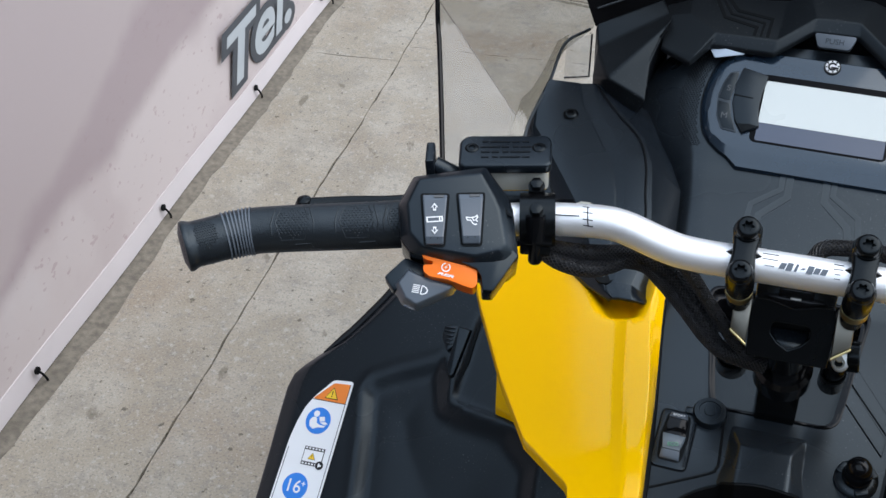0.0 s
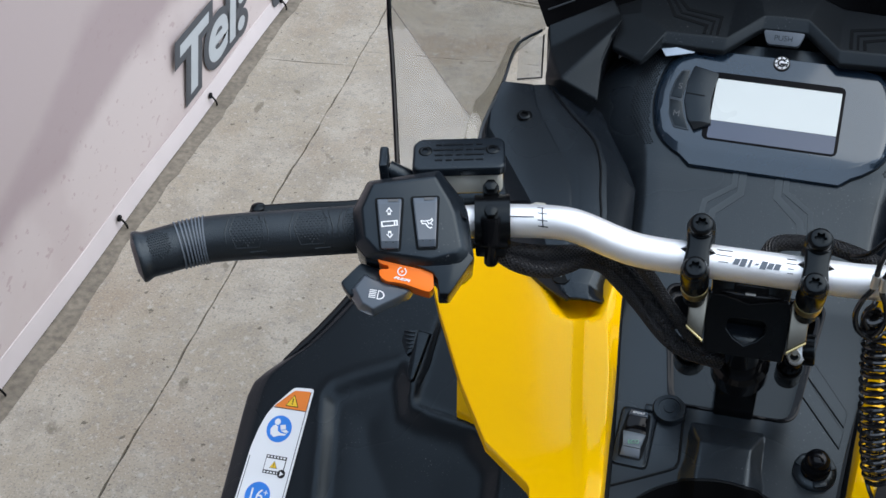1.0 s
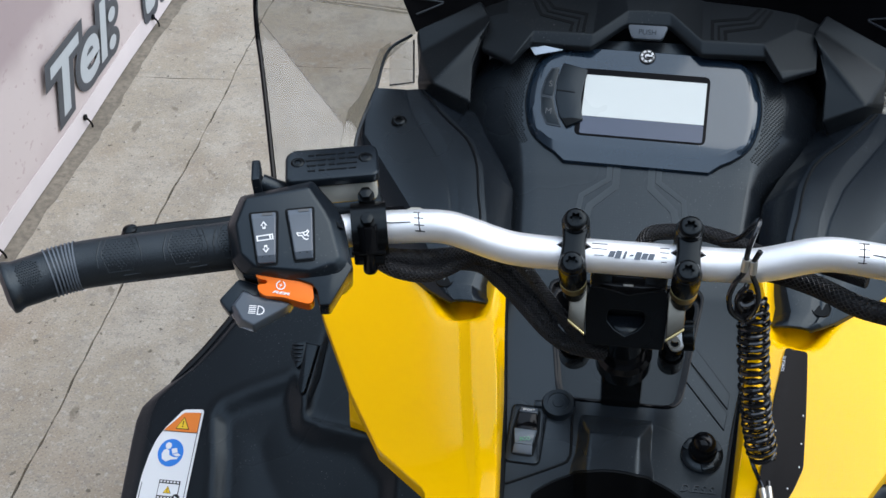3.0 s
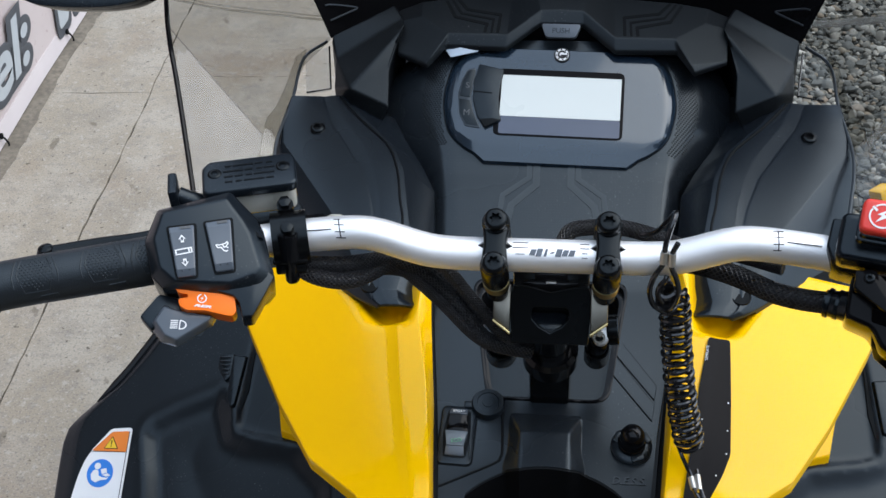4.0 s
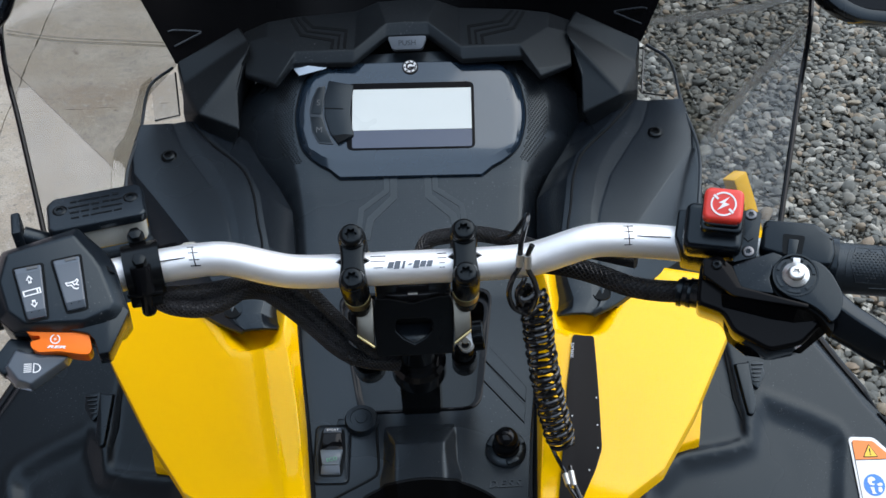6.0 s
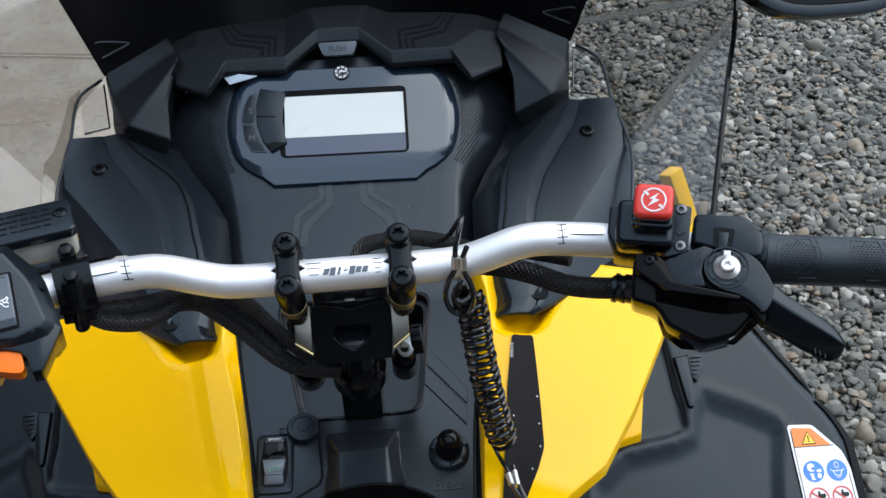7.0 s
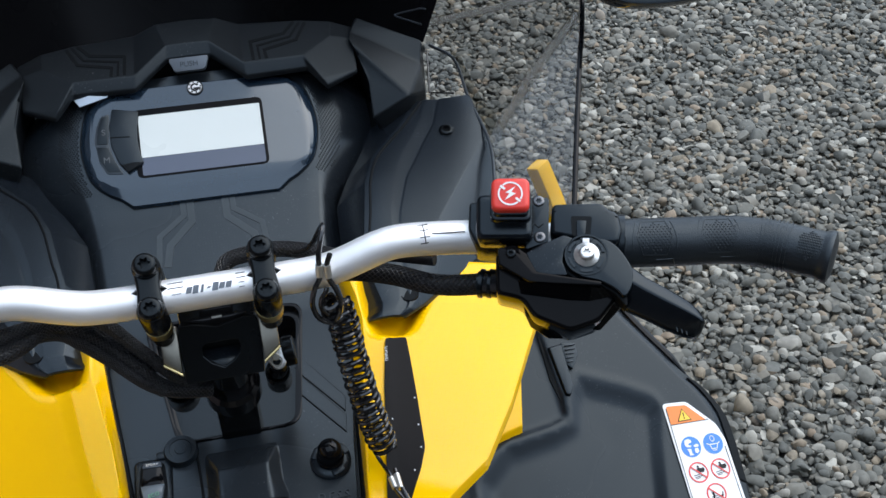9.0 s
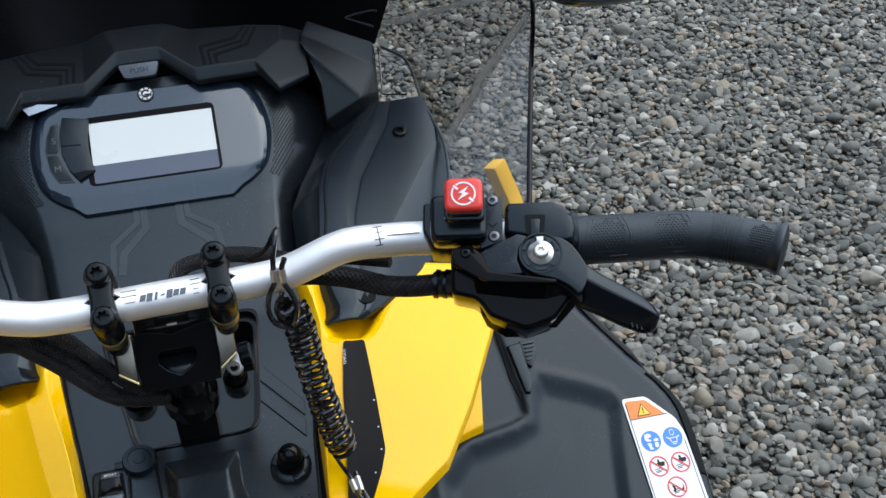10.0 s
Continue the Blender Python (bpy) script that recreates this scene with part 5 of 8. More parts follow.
    # pale chevrons on the neck below
    for k in (-1, 1):
        for a, wide in (([(0.0152, 0.2590), (0.0152, 0.2390), (0.0360, 0.2190), (0.0400, 0.2000)], 0.0062), ([(0.0215, 0.2590), (0.0215, 0.2455), (0.0440, 0.2285), (0.0470, 0.2000)], 0.0048)):
            band_top = turned(sheet(band(a, wide), lambda x, y: deck_z(x, y) + 0.0005, 0.0015, 0.01, (), 0.0, 2, k), pose(-0.003, 0, 0))
            part("neck_chevron", band_top, M_CHEVRON, g)
    f = poly_faces([(-0.1075, 0.3490, 1.0195), (-0.0725, 0.3480, 1.0225), (-0.0755, 0.3400, 1.0200), (-0.0995, 0.3310, 1.0190), (-0.0900, 0.3430, 1.0235)],
                   [(0, 4, 3), (4, 1, 2), (4, 2, 3), (0, 1, 4)])
    r = bmesh.ops.extrude_face_region(f, geom=f.faces[:])
    bmesh.ops.translate(f, verts=[q for q in r["geom"] if isinstance(q, bmesh.types.BMVert)], vec=(0, 0, 0.0006))
    tagged(part("protective_film", f, M_FILM), "loose corner of clear protective film under the visor", "film")

# ---------------------------------------------------------------- steering
BAR = [(0.0, -0.006, 1.067), (0.051, -0.006, 1.067), (0.066, -0.006, 1.0674), (0.079, -0.006, 1.0688), (0.0915, -0.006, 1.0724), (0.102, -0.006, 1.0764), (0.113, -0.006, 1.0803),
       (0.124, -0.006, 1.0822), (0.140, -0.0065, 1.0817), (0.170, -0.010, 1.080), (0.200, -0.019, 1.080), (0.262, -0.040, 1.080), (0.280, -0.0455, 1.080)]


def handlebar():
    h = thing("handlebar", (0, -0.006, 0.9), "bent satin silver aluminium handlebar on black clamps", "handlebar")
    line = spline([(-x, y, z) for x, y, z in BAR[:0:-1]] + BAR, 10)
    tube = part("tube", sweep(line, 0.0112, 28), M_SILVER, h, "satin silver tube")
    # printed scale and a plain mark instead of the maker's name
    def on_bar(x, a, w, l, mate=M_INK, name="mark"):
        q = pose(x, -0.006, 1.067) @ pose(0, 0, 0, 35 + a)
        part(name, box(l, w, 0.0005, q @ pose(0, 0, 0.01125), 0), mate, tube)
    for x, l, angles in ((-0.0200, 0.010, (-30, -10, 12)), (0.0215, 0.006, (-30, -12, 5, 20))):
        for a in angles:
            on_bar(x, a, 0.0004, l if a < 0 else l * 0.6)
    for i, (wd, ht) in enumerate(((0.0036, 0.0040), (0.0036, 0.0052), (0.0016, 0.0050), (0.0022, 0.0012), (0.0038, 0.0052), (0.0036, 0.0040), (0.0036, 0.0040))):
        q = pose(-0.0118 + i * 0.0042, -0.006, 1.067) @ pose(0, 0, 0, 40)
        sl = [(-wd / 2 - 0.0007, -ht / 2), (wd / 2 - 0.0007, -ht / 2), (wd / 2 + 0.0007, ht / 2), (-wd / 2 + 0.0007, ht / 2)]
        part("brand_bar", prism(sl, 0.0105, 0.01145, q, 0), M_TAB, tube)
    for k in (-1, 1):
        # alignment mark: an upright line with four short rungs and one long line outwards
        for a in range(-34, 35, 4):
            q = pose(k * (0.1400 + k * 0.0022) + (0.0 if k > 0 else 0.0014) * a / 34, -0.0065, 1.0815) @ pose(0, 0, 0, 33 + a)
            part("tick", box(0.0007, 0.0009, 0.0004, q @ pose(0, 0, 0.01125), 0), M_INK, tube)
            if a in (-34, -10, 14, 34):
                part("tick", box(0.0065, 0.0006, 0.0004, q @ pose(0, 0, 0.01125), 0), M_INK, tube)
        q = pose(k * (0.1535 + k * 0.002), -0.0082, 1.0808) @ pose(0, 0, 0, 0, 0, -k * 9) @ pose(0, 0, 0, 33 + 2)
        part("tick", box(0.028, 0.0007, 0.0004, q @ pose(0, 0, 0.0114), 0), M_INK, tube)
        # clamp: a waisted cap between two domed bolts, on bosses and posts
        c = at(frame_at(k * 0.0365, -0.006, 1.067, 32), 0, 0.0022)
        cap = rounded([(-0.0070, -0.020), (0.0070, -0.020), (0.0086, -0.012), (0.0072, 0.0), (0.0086, 0.012), (0.0070, 0.020), (-0.0070, 0.020), (-0.0086, 0.012), (-0.0072, 0.0), (-0.0086, -0.012)], 0.006)
        cl = part("clamp", prism(cap, 0.002, 0.0165, c, 0.0025, 3), M_BLACKMETAL, h, "black clamp cap")
        for v in (-0.0148, 0.0148):
            part("boss", lathe([(0.0086, -0.014), (0.0092, -0.010), (0.0092, 0.015), (0.0084, 0.0185)], at(c, 0, v)), M_BLACKMETAL, cl)
            torx_bolt(cl, at(c, 0, v, 0.0165), 0.0080, 0.0068, M_BLACKMETAL)
            # the yellow panels' reflection on the black post, made as a gold band
            part("reflection_band", lathe([(0.0090, -0.024), (0.0090, -0.0145)], at(c, 0, v)), M_GOLD, cl, "gold band standing for the yellow panels' reflection")
            part("post", lathe([(0.0076, -0.042), (0.0076, -0.022)], at(c, 0, v)), M_BLACKMETAL, cl)
        for d in (-1, 1):
            part("arrow", turned(poly_faces([(0, -0.004, 0), (0, 0.004, 0), (d * 0.0055, 0, 0.001), (0, 0, 0.006), (0, 0, -0.004)], [(0, 1, 4), (0, 2, 3), (1, 3, 2), (0, 4, 2), (1, 2, 4), (0, 3, 1)]),
                                 at(c, d * 0.007, 0, 0.009)), M_BLACKMETAL, cl)
        # pale cast lug below each clamp
        q = frame_at(k * 0.0362, 0.000, 1.018, 48)
        lug = mm([(-8.7, 14), (3.5, 14), (3.0, -10), (-8.6, -18.5)])
        part("riser_lug", prism([(k * x, y) for x, y in lug][::k], -0.012, 0.0, q, 0.001), M_LUG, h, "bright machined lug")
        part("lug_edge", prism([(k * x, y) for x, y in mm([(-8.9, -18.8), (3.1, -10.2), (3.1, -12.2), (-8.9, -21.0)])][::k], -0.012, 0.0012, q, 0.0004), M_GOLD, h)
    # black cast riser block with an eye-shaped opening and a ledge above it
    q = frame_at(0, 0.004, 1.015, 58)
    outer = mm([(0, 9), (17, 13), (26, 13), (28, 4), (27, -19), (26.4, -27.5), (0, -28)])
    eye = mm([(0, -1.8), (9.5, -1.8), (11.6, -2.8), (12.8, -5.4), (12.6, -9.9), (7.6, -15.4), (0, -19.6)])
    part("riser_block", holed(outer, eye, -0.014, 0.0, q, 0.0008), M_BLACKMETAL, h, "black cast riser block", 8)
    part("eye_floor", box(0.032, 0.0170, 0.004, at(q, 0, -0.0150, -0.0085) @ pose(0, 0, 0, -43), 0.001), M_PANEL, h)
    part("riser_back", prism(mm([(-27, 26), (27, 26), (25, -26), (-25, -26)]), -0.036, -0.016, q, 0.002), M_BLACKMETAL, h)
    part("ledge", prism(mm([(-20, 14.5), (-12, 15.5), (12, 15.5), (20, 14.5), (0, 8.5)]), -0.016, -0.003, q, 0.0006), M_GLOSS, h)
    part("socket", box(0.023, 0.008, 0.01, at(q, 0, 0.0185, -0.010), 0.001), M_GLOSS, h)
    part("socket_edge", box(0.007, 0.0012, 0.004, at(q, 0, 0.0150, -0.004), 0.0003), M_STEEL, h)
    # lugs below: a bright pin eye on one side, dark boots on both
    m2 = frame_at(0.0365, 0.018, 0.972, 50)
    e = part("pin_lug", prism(rounded([(-0.0086, 0.005), (0.0030, 0.0112), (0.0060, 0.0014), (0.0048, -0.0034), (0.0008, -0.0060), (-0.0036, -0.0052), (-0.0072, 0.0012)], 0.0026), -0.006, 0.003, m2, 0.001), M_STEEL, h, "bright metal lug")
    part("pin_ring", ring(0.0030, 0.0042, 0.002, 0.0036, at(m2, -0.0013, 0.0008), 24), M_LUG, e)
    part("pin_bush", lathe([(0.0026, 0.002), (0.0026, 0.0052), (0.0022, 0.0056)], at(m2, -0.0013, 0.0036), 16), M_LUG, e)
    part("pin_hole", lathe([(0.0031, 0.002), (0.0031, 0.0034)], at(m2, -0.0013, -0.0002), 16), M_DARK, e)
    knob = bmesh.new()
    rows = [[knob.verts.new(((0.0106 + 0.00045 * ((i + j) % 2) - (0.0008 if j in (0, 10) else 0)) * math.cos(math.pi * i / 24), (0.0106 + 0.00045 * ((i + j) % 2) - (0.0008 if j in (0, 10) else 0)) * math.sin(math.pi * i / 24), -0.0042 + 0.00084 * j)) for i in range(48)] for j in range(11)]
    for a, b in zip(rows, rows[1:]):
        for i in range(48):
            knob.faces.new((a[i], a[(i + 1) % 48], b[(i + 1) % 48], b[i]))
    knob.faces.new(rows[0][::-1])
    knob.faces.new(rows[-1])
    part("knurled_nut", turned(knob, at(m2, 0.0085, 0.0062, -0.006) @ pose(0, 0, 0, 0, 86, 4)), M_BLACKMETAL, h, "black knurled nut", 20)
    for k, r in ((-1, 0.0118), (1, 0.0095)):
        bo = frame_at(k * 0.0360 - 0.0012, 0.034, 0.945, 28)
        part("boot", lathe([(r * 0.94, -0.026), (r, -0.024), (r, 0.0), (r - 0.0006, 0.0005), (r - 0.0014, 0.0003), (r - 0.0016, -0.003)], at(bo, 0, 0.002), 28), M_BLACKMETAL, h)
        part("boot_stem", lathe([(r - 0.0022, -0.010), (r - 0.0022, 0.010), (r - 0.004, 0.014)], at(bo, 0, 0.002), 24), M_GLOSS, h)
    part("column", sweep([Vector((0, 0.02, 0.99)), Vector((0, 0.045, 0.93)), Vector((0, 0.078, 0.83))], 0.0165, 24), M_GLOSS, h)
    part("column_collar", lathe([(0.021, -0.010), (0.021, 0.008), (0.018, 0.012)], frame_at(0, 0.040, 0.935, 22), 28), M_GLOSS, h)
    part("column_bracket", box(0.030, 0.012, 0.085, pose(0, 0.042, 0.880, 4), 0.002), M_BLACKMETAL, h)
    return h


GRIP = [(0.251, -0.0362, 1.080), (0.262, -0.040, 1.080), (0.300, -0.0525, 1.080), (0.335, -0.064, 1.080), (0.358, -0.0730, 1.080), (0.380, -0.0845, 1.080), (0.392, -0.0925, 1.080)]


def grip(k):
    g = thing("rubber_grip", (k * 0.30, -0.053, 1.08), "black moulded rubber grip with ribs near its flared end", "grip", "handlebar grips")
    line = spline([(k * x, y - (0.007 * sstep(0.35, 0.392, x) if k < 0 else 0.001 - 0.009 * sstep(0.27, 0.33, x) + 0.006 * sstep(0.345, 0.392, x)), z) for x, y, z in GRIP], 14)
    n = len(line)
    rad = []
    for i in range(n):
        u = i / (n - 1)
        r = 0.0162 - 0.0008 * u
        r += 0.0018 * sstep(0.88, 0.95, u) - 0.007 * sstep(0.965, 1.0, u) ** 2
        if u < 0.03:
            r -= 0.002 * (1 - u / 0.03)
        rad.append(r)
    sl = part("sleeve", sweep(line, rad, 32), M_RUBBER, g)
    for i in range(8):
        u = 0.63 + i * 0.0155
        p, d = line[int(u * (n - 1))], (line[int(u * (n - 1)) + 1] - line[int(u * (n - 1))]).normalized()
        q = Matrix.Translation(p) @ d.to_track_quat("Z", "Y").to_matrix().to_4x4()
        # left ribs are painted lighter for the highlight along their crests
        part("rib", ring(0.0145, 0.01645, -0.0005, 0.0005, q @ pose(0, 0, (u * (n - 1) % 1) * 0.0016), 32), M_TAB if k < 0 else M_RUBBER, sl)
    # raised hexagon pads of fine dots, on the side that faces the rider
    for i, u in enumerate((0.10, 0.275, 0.455, 0.83)):
        p = line[int(u * (n - 1))]
        d = (line[min(n - 1, int(u * (n - 1)) + 1)] - p).normalized()
        x = d * k
        up = Vector((0, -0.62, 0.78))
        up = (up - x * up.dot(x)).normalized()
        y = up.cross(x)
        q = Matrix((x, y, up)).transposed().to_4x4()
        q.translation = p
        dots = bmesh.new()
        small = 0.65 if u > 0.7 else 1.0
        for a in range(-6, 7):
            for b in range(-4, 5):
                uu, ang = b * 0.0024 * small + (0.0012 * small if a % 2 else 0), a * 6.4
                if abs(a) / 6.5 + abs(b) / 7.5 < 1.02:
                    bmesh.ops.create_cone(dots, segments=4, radius1=0.00095, radius2=0.0005, depth=0.00045, cap_ends=True,
                                          matrix=q @ pose(uu, 0, 0) @ pose(0, 0, 0, ang) @ pose(0, 0, 0.0163 - 0.0007 * u))
        part("dot_pad", dots, M_RUBBER, sl)
        if u > 0.7:
            continue
        # moulded outlines round the pad and two half panels above it
        hexagon = ((0.0112, 0), (0.0075, 44), (-0.0075, 44), (-0.0112, 0), (-0.0075, -44), (0.0075, -44), (0.0112, 0))
        outlines = [hexagon, ((0.0138, 30), (0.0142, 4), (0.0105, -52)), ((-0.0138, 30), (-0.0142, 4), (-0.0105, -52)),
                    ((0.0070, -56), (0.0125, -62), (0.0160, -96), (0.0030, -100), (0.0070, -56)), ((0.0010, 58), (0.0115, 56), (0.0140, 84))]
        for pts in outlines:
            line3 = []
            for (w0, a0), (w1, a1) in zip(pts, pts[1:]):
                for j in range(6):
                    w, ang = w0 + (w1 - w0) * j / 6, a0 + (a1 - a0) * j / 6
                    line3.append(q @ pose(w, 0, 0) @ pose(0, 0, 0, ang) @ Vector((0, 0, 0.0160 - 0.0007 * u)))
            part("pad_ridge", sweep(line3, 0.0005, 6), M_RUBBER, sl)
    return g


# ---------------------------------------------------------------- left control
def icon_plunger(m, parent):
    bits = [box(0.0085, 0.0008, 0.0003, at(m, 0, 0.0016), 0), box(0.0085, 0.0008, 0.0003, at(m, 0, -0.0016), 0), box(0.0008, 0.004, 0.0003, at(m, 0.0042, 0), 0),
            box(0.0008, 0.004, 0.0003, at(m, 0.0028, 0), 0), box(0.0008, 0.004, 0.0003, at(m, -0.0042, 0), 0)]
    part("pictogram", merge(*bits), M_WHITE, parent, "white heat pictogram")


def icon_arrow(m, parent, d):
    a = [(-0.0026, 0.0), (0, 0.0034 * d), (0.0026, 0.0), (0.0012, 0.0), (0.0012, -0.0026 * d), (-0.0012, -0.0026 * d), (-0.0012, 0.0)]
    b = [(x * 0.5, y * 0.5 + 0.0002 * d) for x, y in a]
    part("arrow", prism(a[::d], 0, 0.0003, m, 0), M_WHITE, parent)
    part("arrow_inner", prism(b[::d], 0.0002, 0.0005, m, 0), M_ROCKER, parent)


def rocker(parent, m, name, label):
    q = [(-0.0082, 0.0168), (0.0082, 0.0168), (0.0058, -0.0165), (-0.0058, -0.0165)]
    part("switch_well", prism(rounded([(x * 1.17, y * 1.08) for x, y in q], 0.0022), -0.003, 0.0009, m, 0), M_DARK, parent)
    bm = bmesh.new()
    rows = []
    for v, h in ((0.0165, 0.0032), (0.0125, 0.0047), (0.0015, 0.0040), (-0.0120, 0.0049), (-0.0165, 0.0030)):
        w = 0.0068 + 0.0012 * v / 0.0165
        rows.append([bm.verts.new((x, v, z)) for x, z in ((-w, -0.002), (-w, h), (w, h), (w, -0.002))])
    for p, r in zip(rows, rows[1:]):
        for j in range(4):
            bm.faces.new((p[j], p[(j + 1) % 4], r[(j + 1) % 4], r[j]))
    bm.faces.new(rows[0])
    bm.faces.new(rows[-1][::-1])
    bmesh.ops.recalc_face_normals(bm, faces=bm.faces)
    bevel(bm, 0.0009, 2, 40)
    ob = part(name, turned(bm, m), M_ROCKER, parent, label, 18)
    for u in (-0.0022, 0.0022):
        part("pip", lathe([(0.0006, 0.003), (0.0006, 0.0047)], at(m, u, -0.0128), 8), M_PLASTIC, ob)
    part("bright_bar", box(0.0065, 0.0016, 0.0004, at(m, 0.0025, 0.0150, 0.0043), 0), M_GREYPRINT, ob)
    return ob


def left_control():
    c = thing("switch_housing", (-0.2125, -0.03, 1.08), "angular black switch housing with two rockers and an orange button", "switch")
    m = frame_at(-0.2125, -0.0515, 1.1005, 35, 20.5, -3.0)
    hi = at(m, 0, 0.0024)
    outer = mm([(-40, 12.5), (-29.8, 32), (17.8, 38), (23, 29.6), (31.8, 17), (34.6, 8), (37.4, -25), (31, -31), (3, -31), (-32.5, -20.5), (-39, -11)])
    inner = mm([(-33.5, 10), (-26.2, 26), (14.5, 30), (17.5, 23), (22.5, 13), (25.5, 5), (29, -18), (25, -22), (9.7, -25.6), (-23, -19.8), (-32, -9)])
    part("shell", prism(outer, -0.048, -0.0075, hi, 0.002, 3), M_SMOOTH, c, "black plastic housing shell")
    part("face", frustum(outer, inner, -0.0085, 0.0012, hi, 0.0018, 3), M_PLASTIC, c)
    hook = mm([(37.0, -24), (20.2, -47.4), (13.5, -47.0), (12.9, -37.2), (10.2, -32.6), (-8, -24.5), (-26, -19.5), (-24, -15), (30, -15)])
    part("lower_brow", prism(hook, -0.030, -0.0042, hi, 0.0012, 2), M_SMOOTH, c)
    part("side_notch", prism(mm([(0, 0), (4.4, -2.2), (0.4, 4.0)]), -0.006, 0.0012, at(m, 0.0292, 0.0060, -0.0042), 0.0003), M_DARK, c)
    r1 = rocker(c, at(m, -0.0160, 0.0007, 0.0012, -1.0), "rocker_switch", "grey rocker switch with white pictograms")
    r2 = rocker(c, at(m, 0.0072, 0.0009, 0.0012, 0.0), "rocker_switch", "grey rocker switch with a white pictogram")
    q = at(m, -0.0160, 0.0007, 0.0062)
    icon_plunger(at(q, 0, -0.0004, -0.0006, 3) @ Matrix.Diagonal((1.15, 0.95, 1, 1)), r1)
    icon_arrow(at(q, 0, 0.0074, -0.0002) @ pose(0, 0, 0, 4) @ Matrix.Diagonal((0.85, 0.85, 1, 1)), r1, 1)
    icon_arrow(at(q, 0, -0.0078, 0.0001) @ pose(0, 0, 0, -5) @ Matrix.Diagonal((0.85, 0.85, 1, 1)), r1, -1)
    # a hand that pulls a lever, drawn in outline
    q = at(m, 0.0078, -0.0006, 0.0054, 3) @ Matrix.Diagonal((0.82, 0.76, 1, 1))
    strokes = (((-0.0046, 0.0030), (-0.0020, 0.0022), (0.0026, 0.0026)), ((-0.0046, 0.0030), (-0.0036, 0.0002), (-0.0010, 0.0000), (0.0004, -0.0030), (0.0022, -0.0042), (0.0036, -0.0036)),
               ((0.0026, 0.0026), (0.0040, 0.0038), (0.0046, 0.0022), (0.0026, 0.0000), (0.0042, -0.0016)), ((0.0002, 0.0022), (0.0012, -0.0004), (0.0026, 0.0000)))
    for pts in strokes:
        part("pictogram", prism(band(pts, 0.0009), 0, 0.0003, q, 0), M_WHITE, r2)
    # orange start and reverse button with a notch
    shape = mm([(-24.7, -19.2), (-24.3, -23.2), (-22, -25.3), (-17.8, -26.4), (-17.8, -28.6), (-23.9, -28.4), (-23.7, -33), (-20, -36.4), (-8.5, -38.6), (3, -43.4), (8, -44.8), (10.6, -42), (10.6, -30), (-5, -22), (-20, -17)])
    ob = part("start_button", prism(rounded(shape, 0.0018, 3), -0.024, -0.0065, hi, 0.0020, 4), M_ORANGE, c, "orange start button")
    o = at(hi, -0.0093, -0.0307, -0.0105, -19)
    part("pictogram", ring(0.0023, 0.0030, 0.004, 0.0044, o, 28, 110, 430), M_WHITE, ob)
    part("bolt_mark", prism([(0.0006, 0.0015), (-0.001, -0.0003), (0.0001, -0.0003), (-0.0006, -0.0016), (0.001, 0.0003), (-0.0001, 0.0003)], 0.004, 0.0044, o, 0), M_WHITE, ob)
    part("print", lettering("RER", 0.0036, at(hi, -0.0098, -0.0357, -0.0063, -16) @ Matrix.Diagonal((1.75, 0.62, 1, 1)), 0.0002, 0.3, 0.00012), M_WHITE, ob)
    # grey headlight switch below
    low = mm([(-46, -35), (-34, -22), (-26, -29), (-2, -37.5), (-5, -42), (-29, -53), (-39, -48)])
    high = mm([(-40, -36), (-33.5, -28), (-27, -31), (-5, -38.5), (-7, -41), (-29, -50.5), (-35.5, -46)])
    hb = part("headlight_switch", frustum(low, high, -0.026, -0.0135, m, 0.0012, 3), M_ROCKER, c, "dark grey headlight switch")
    part("switch_bracket", prism(mm([(-50, -30), (-36, -17), (-20, -24), (-20, -36), (-44, -40)]), -0.034, -0.020, m, 0.002), M_PLASTIC, c)
    h = at(m, -0.0262, -0.0409, -0.0165, -14)
    for i in range(5):
        part("beam", box(0.0046, 0.0006, 0.0003, at(h, -0.0026, 0.0024 - i * 0.0012, 0.0031, 4), 0), M_WHITE, hb)
    part("lamp_mark", ring(0.0025, 0.0032, 0.003, 0.0033, at(h, 0.0012, 0.0) @ Matrix.Diagonal((1.25, 0.95, 1, 1)), 24, -96, 96), M_WHITE, hb)
    part("lamp_back", box(0.0007, 0.0058, 0.0003, at(h, 0.0009, 0.0, 0.0031), 0), M_WHITE, hb)
    part("under_shell", box(0.06, 0.03, 0.03, m @ pose(0, -0.004, -0.040), 0.008, 3), M_SMOOTH, c)
    return c


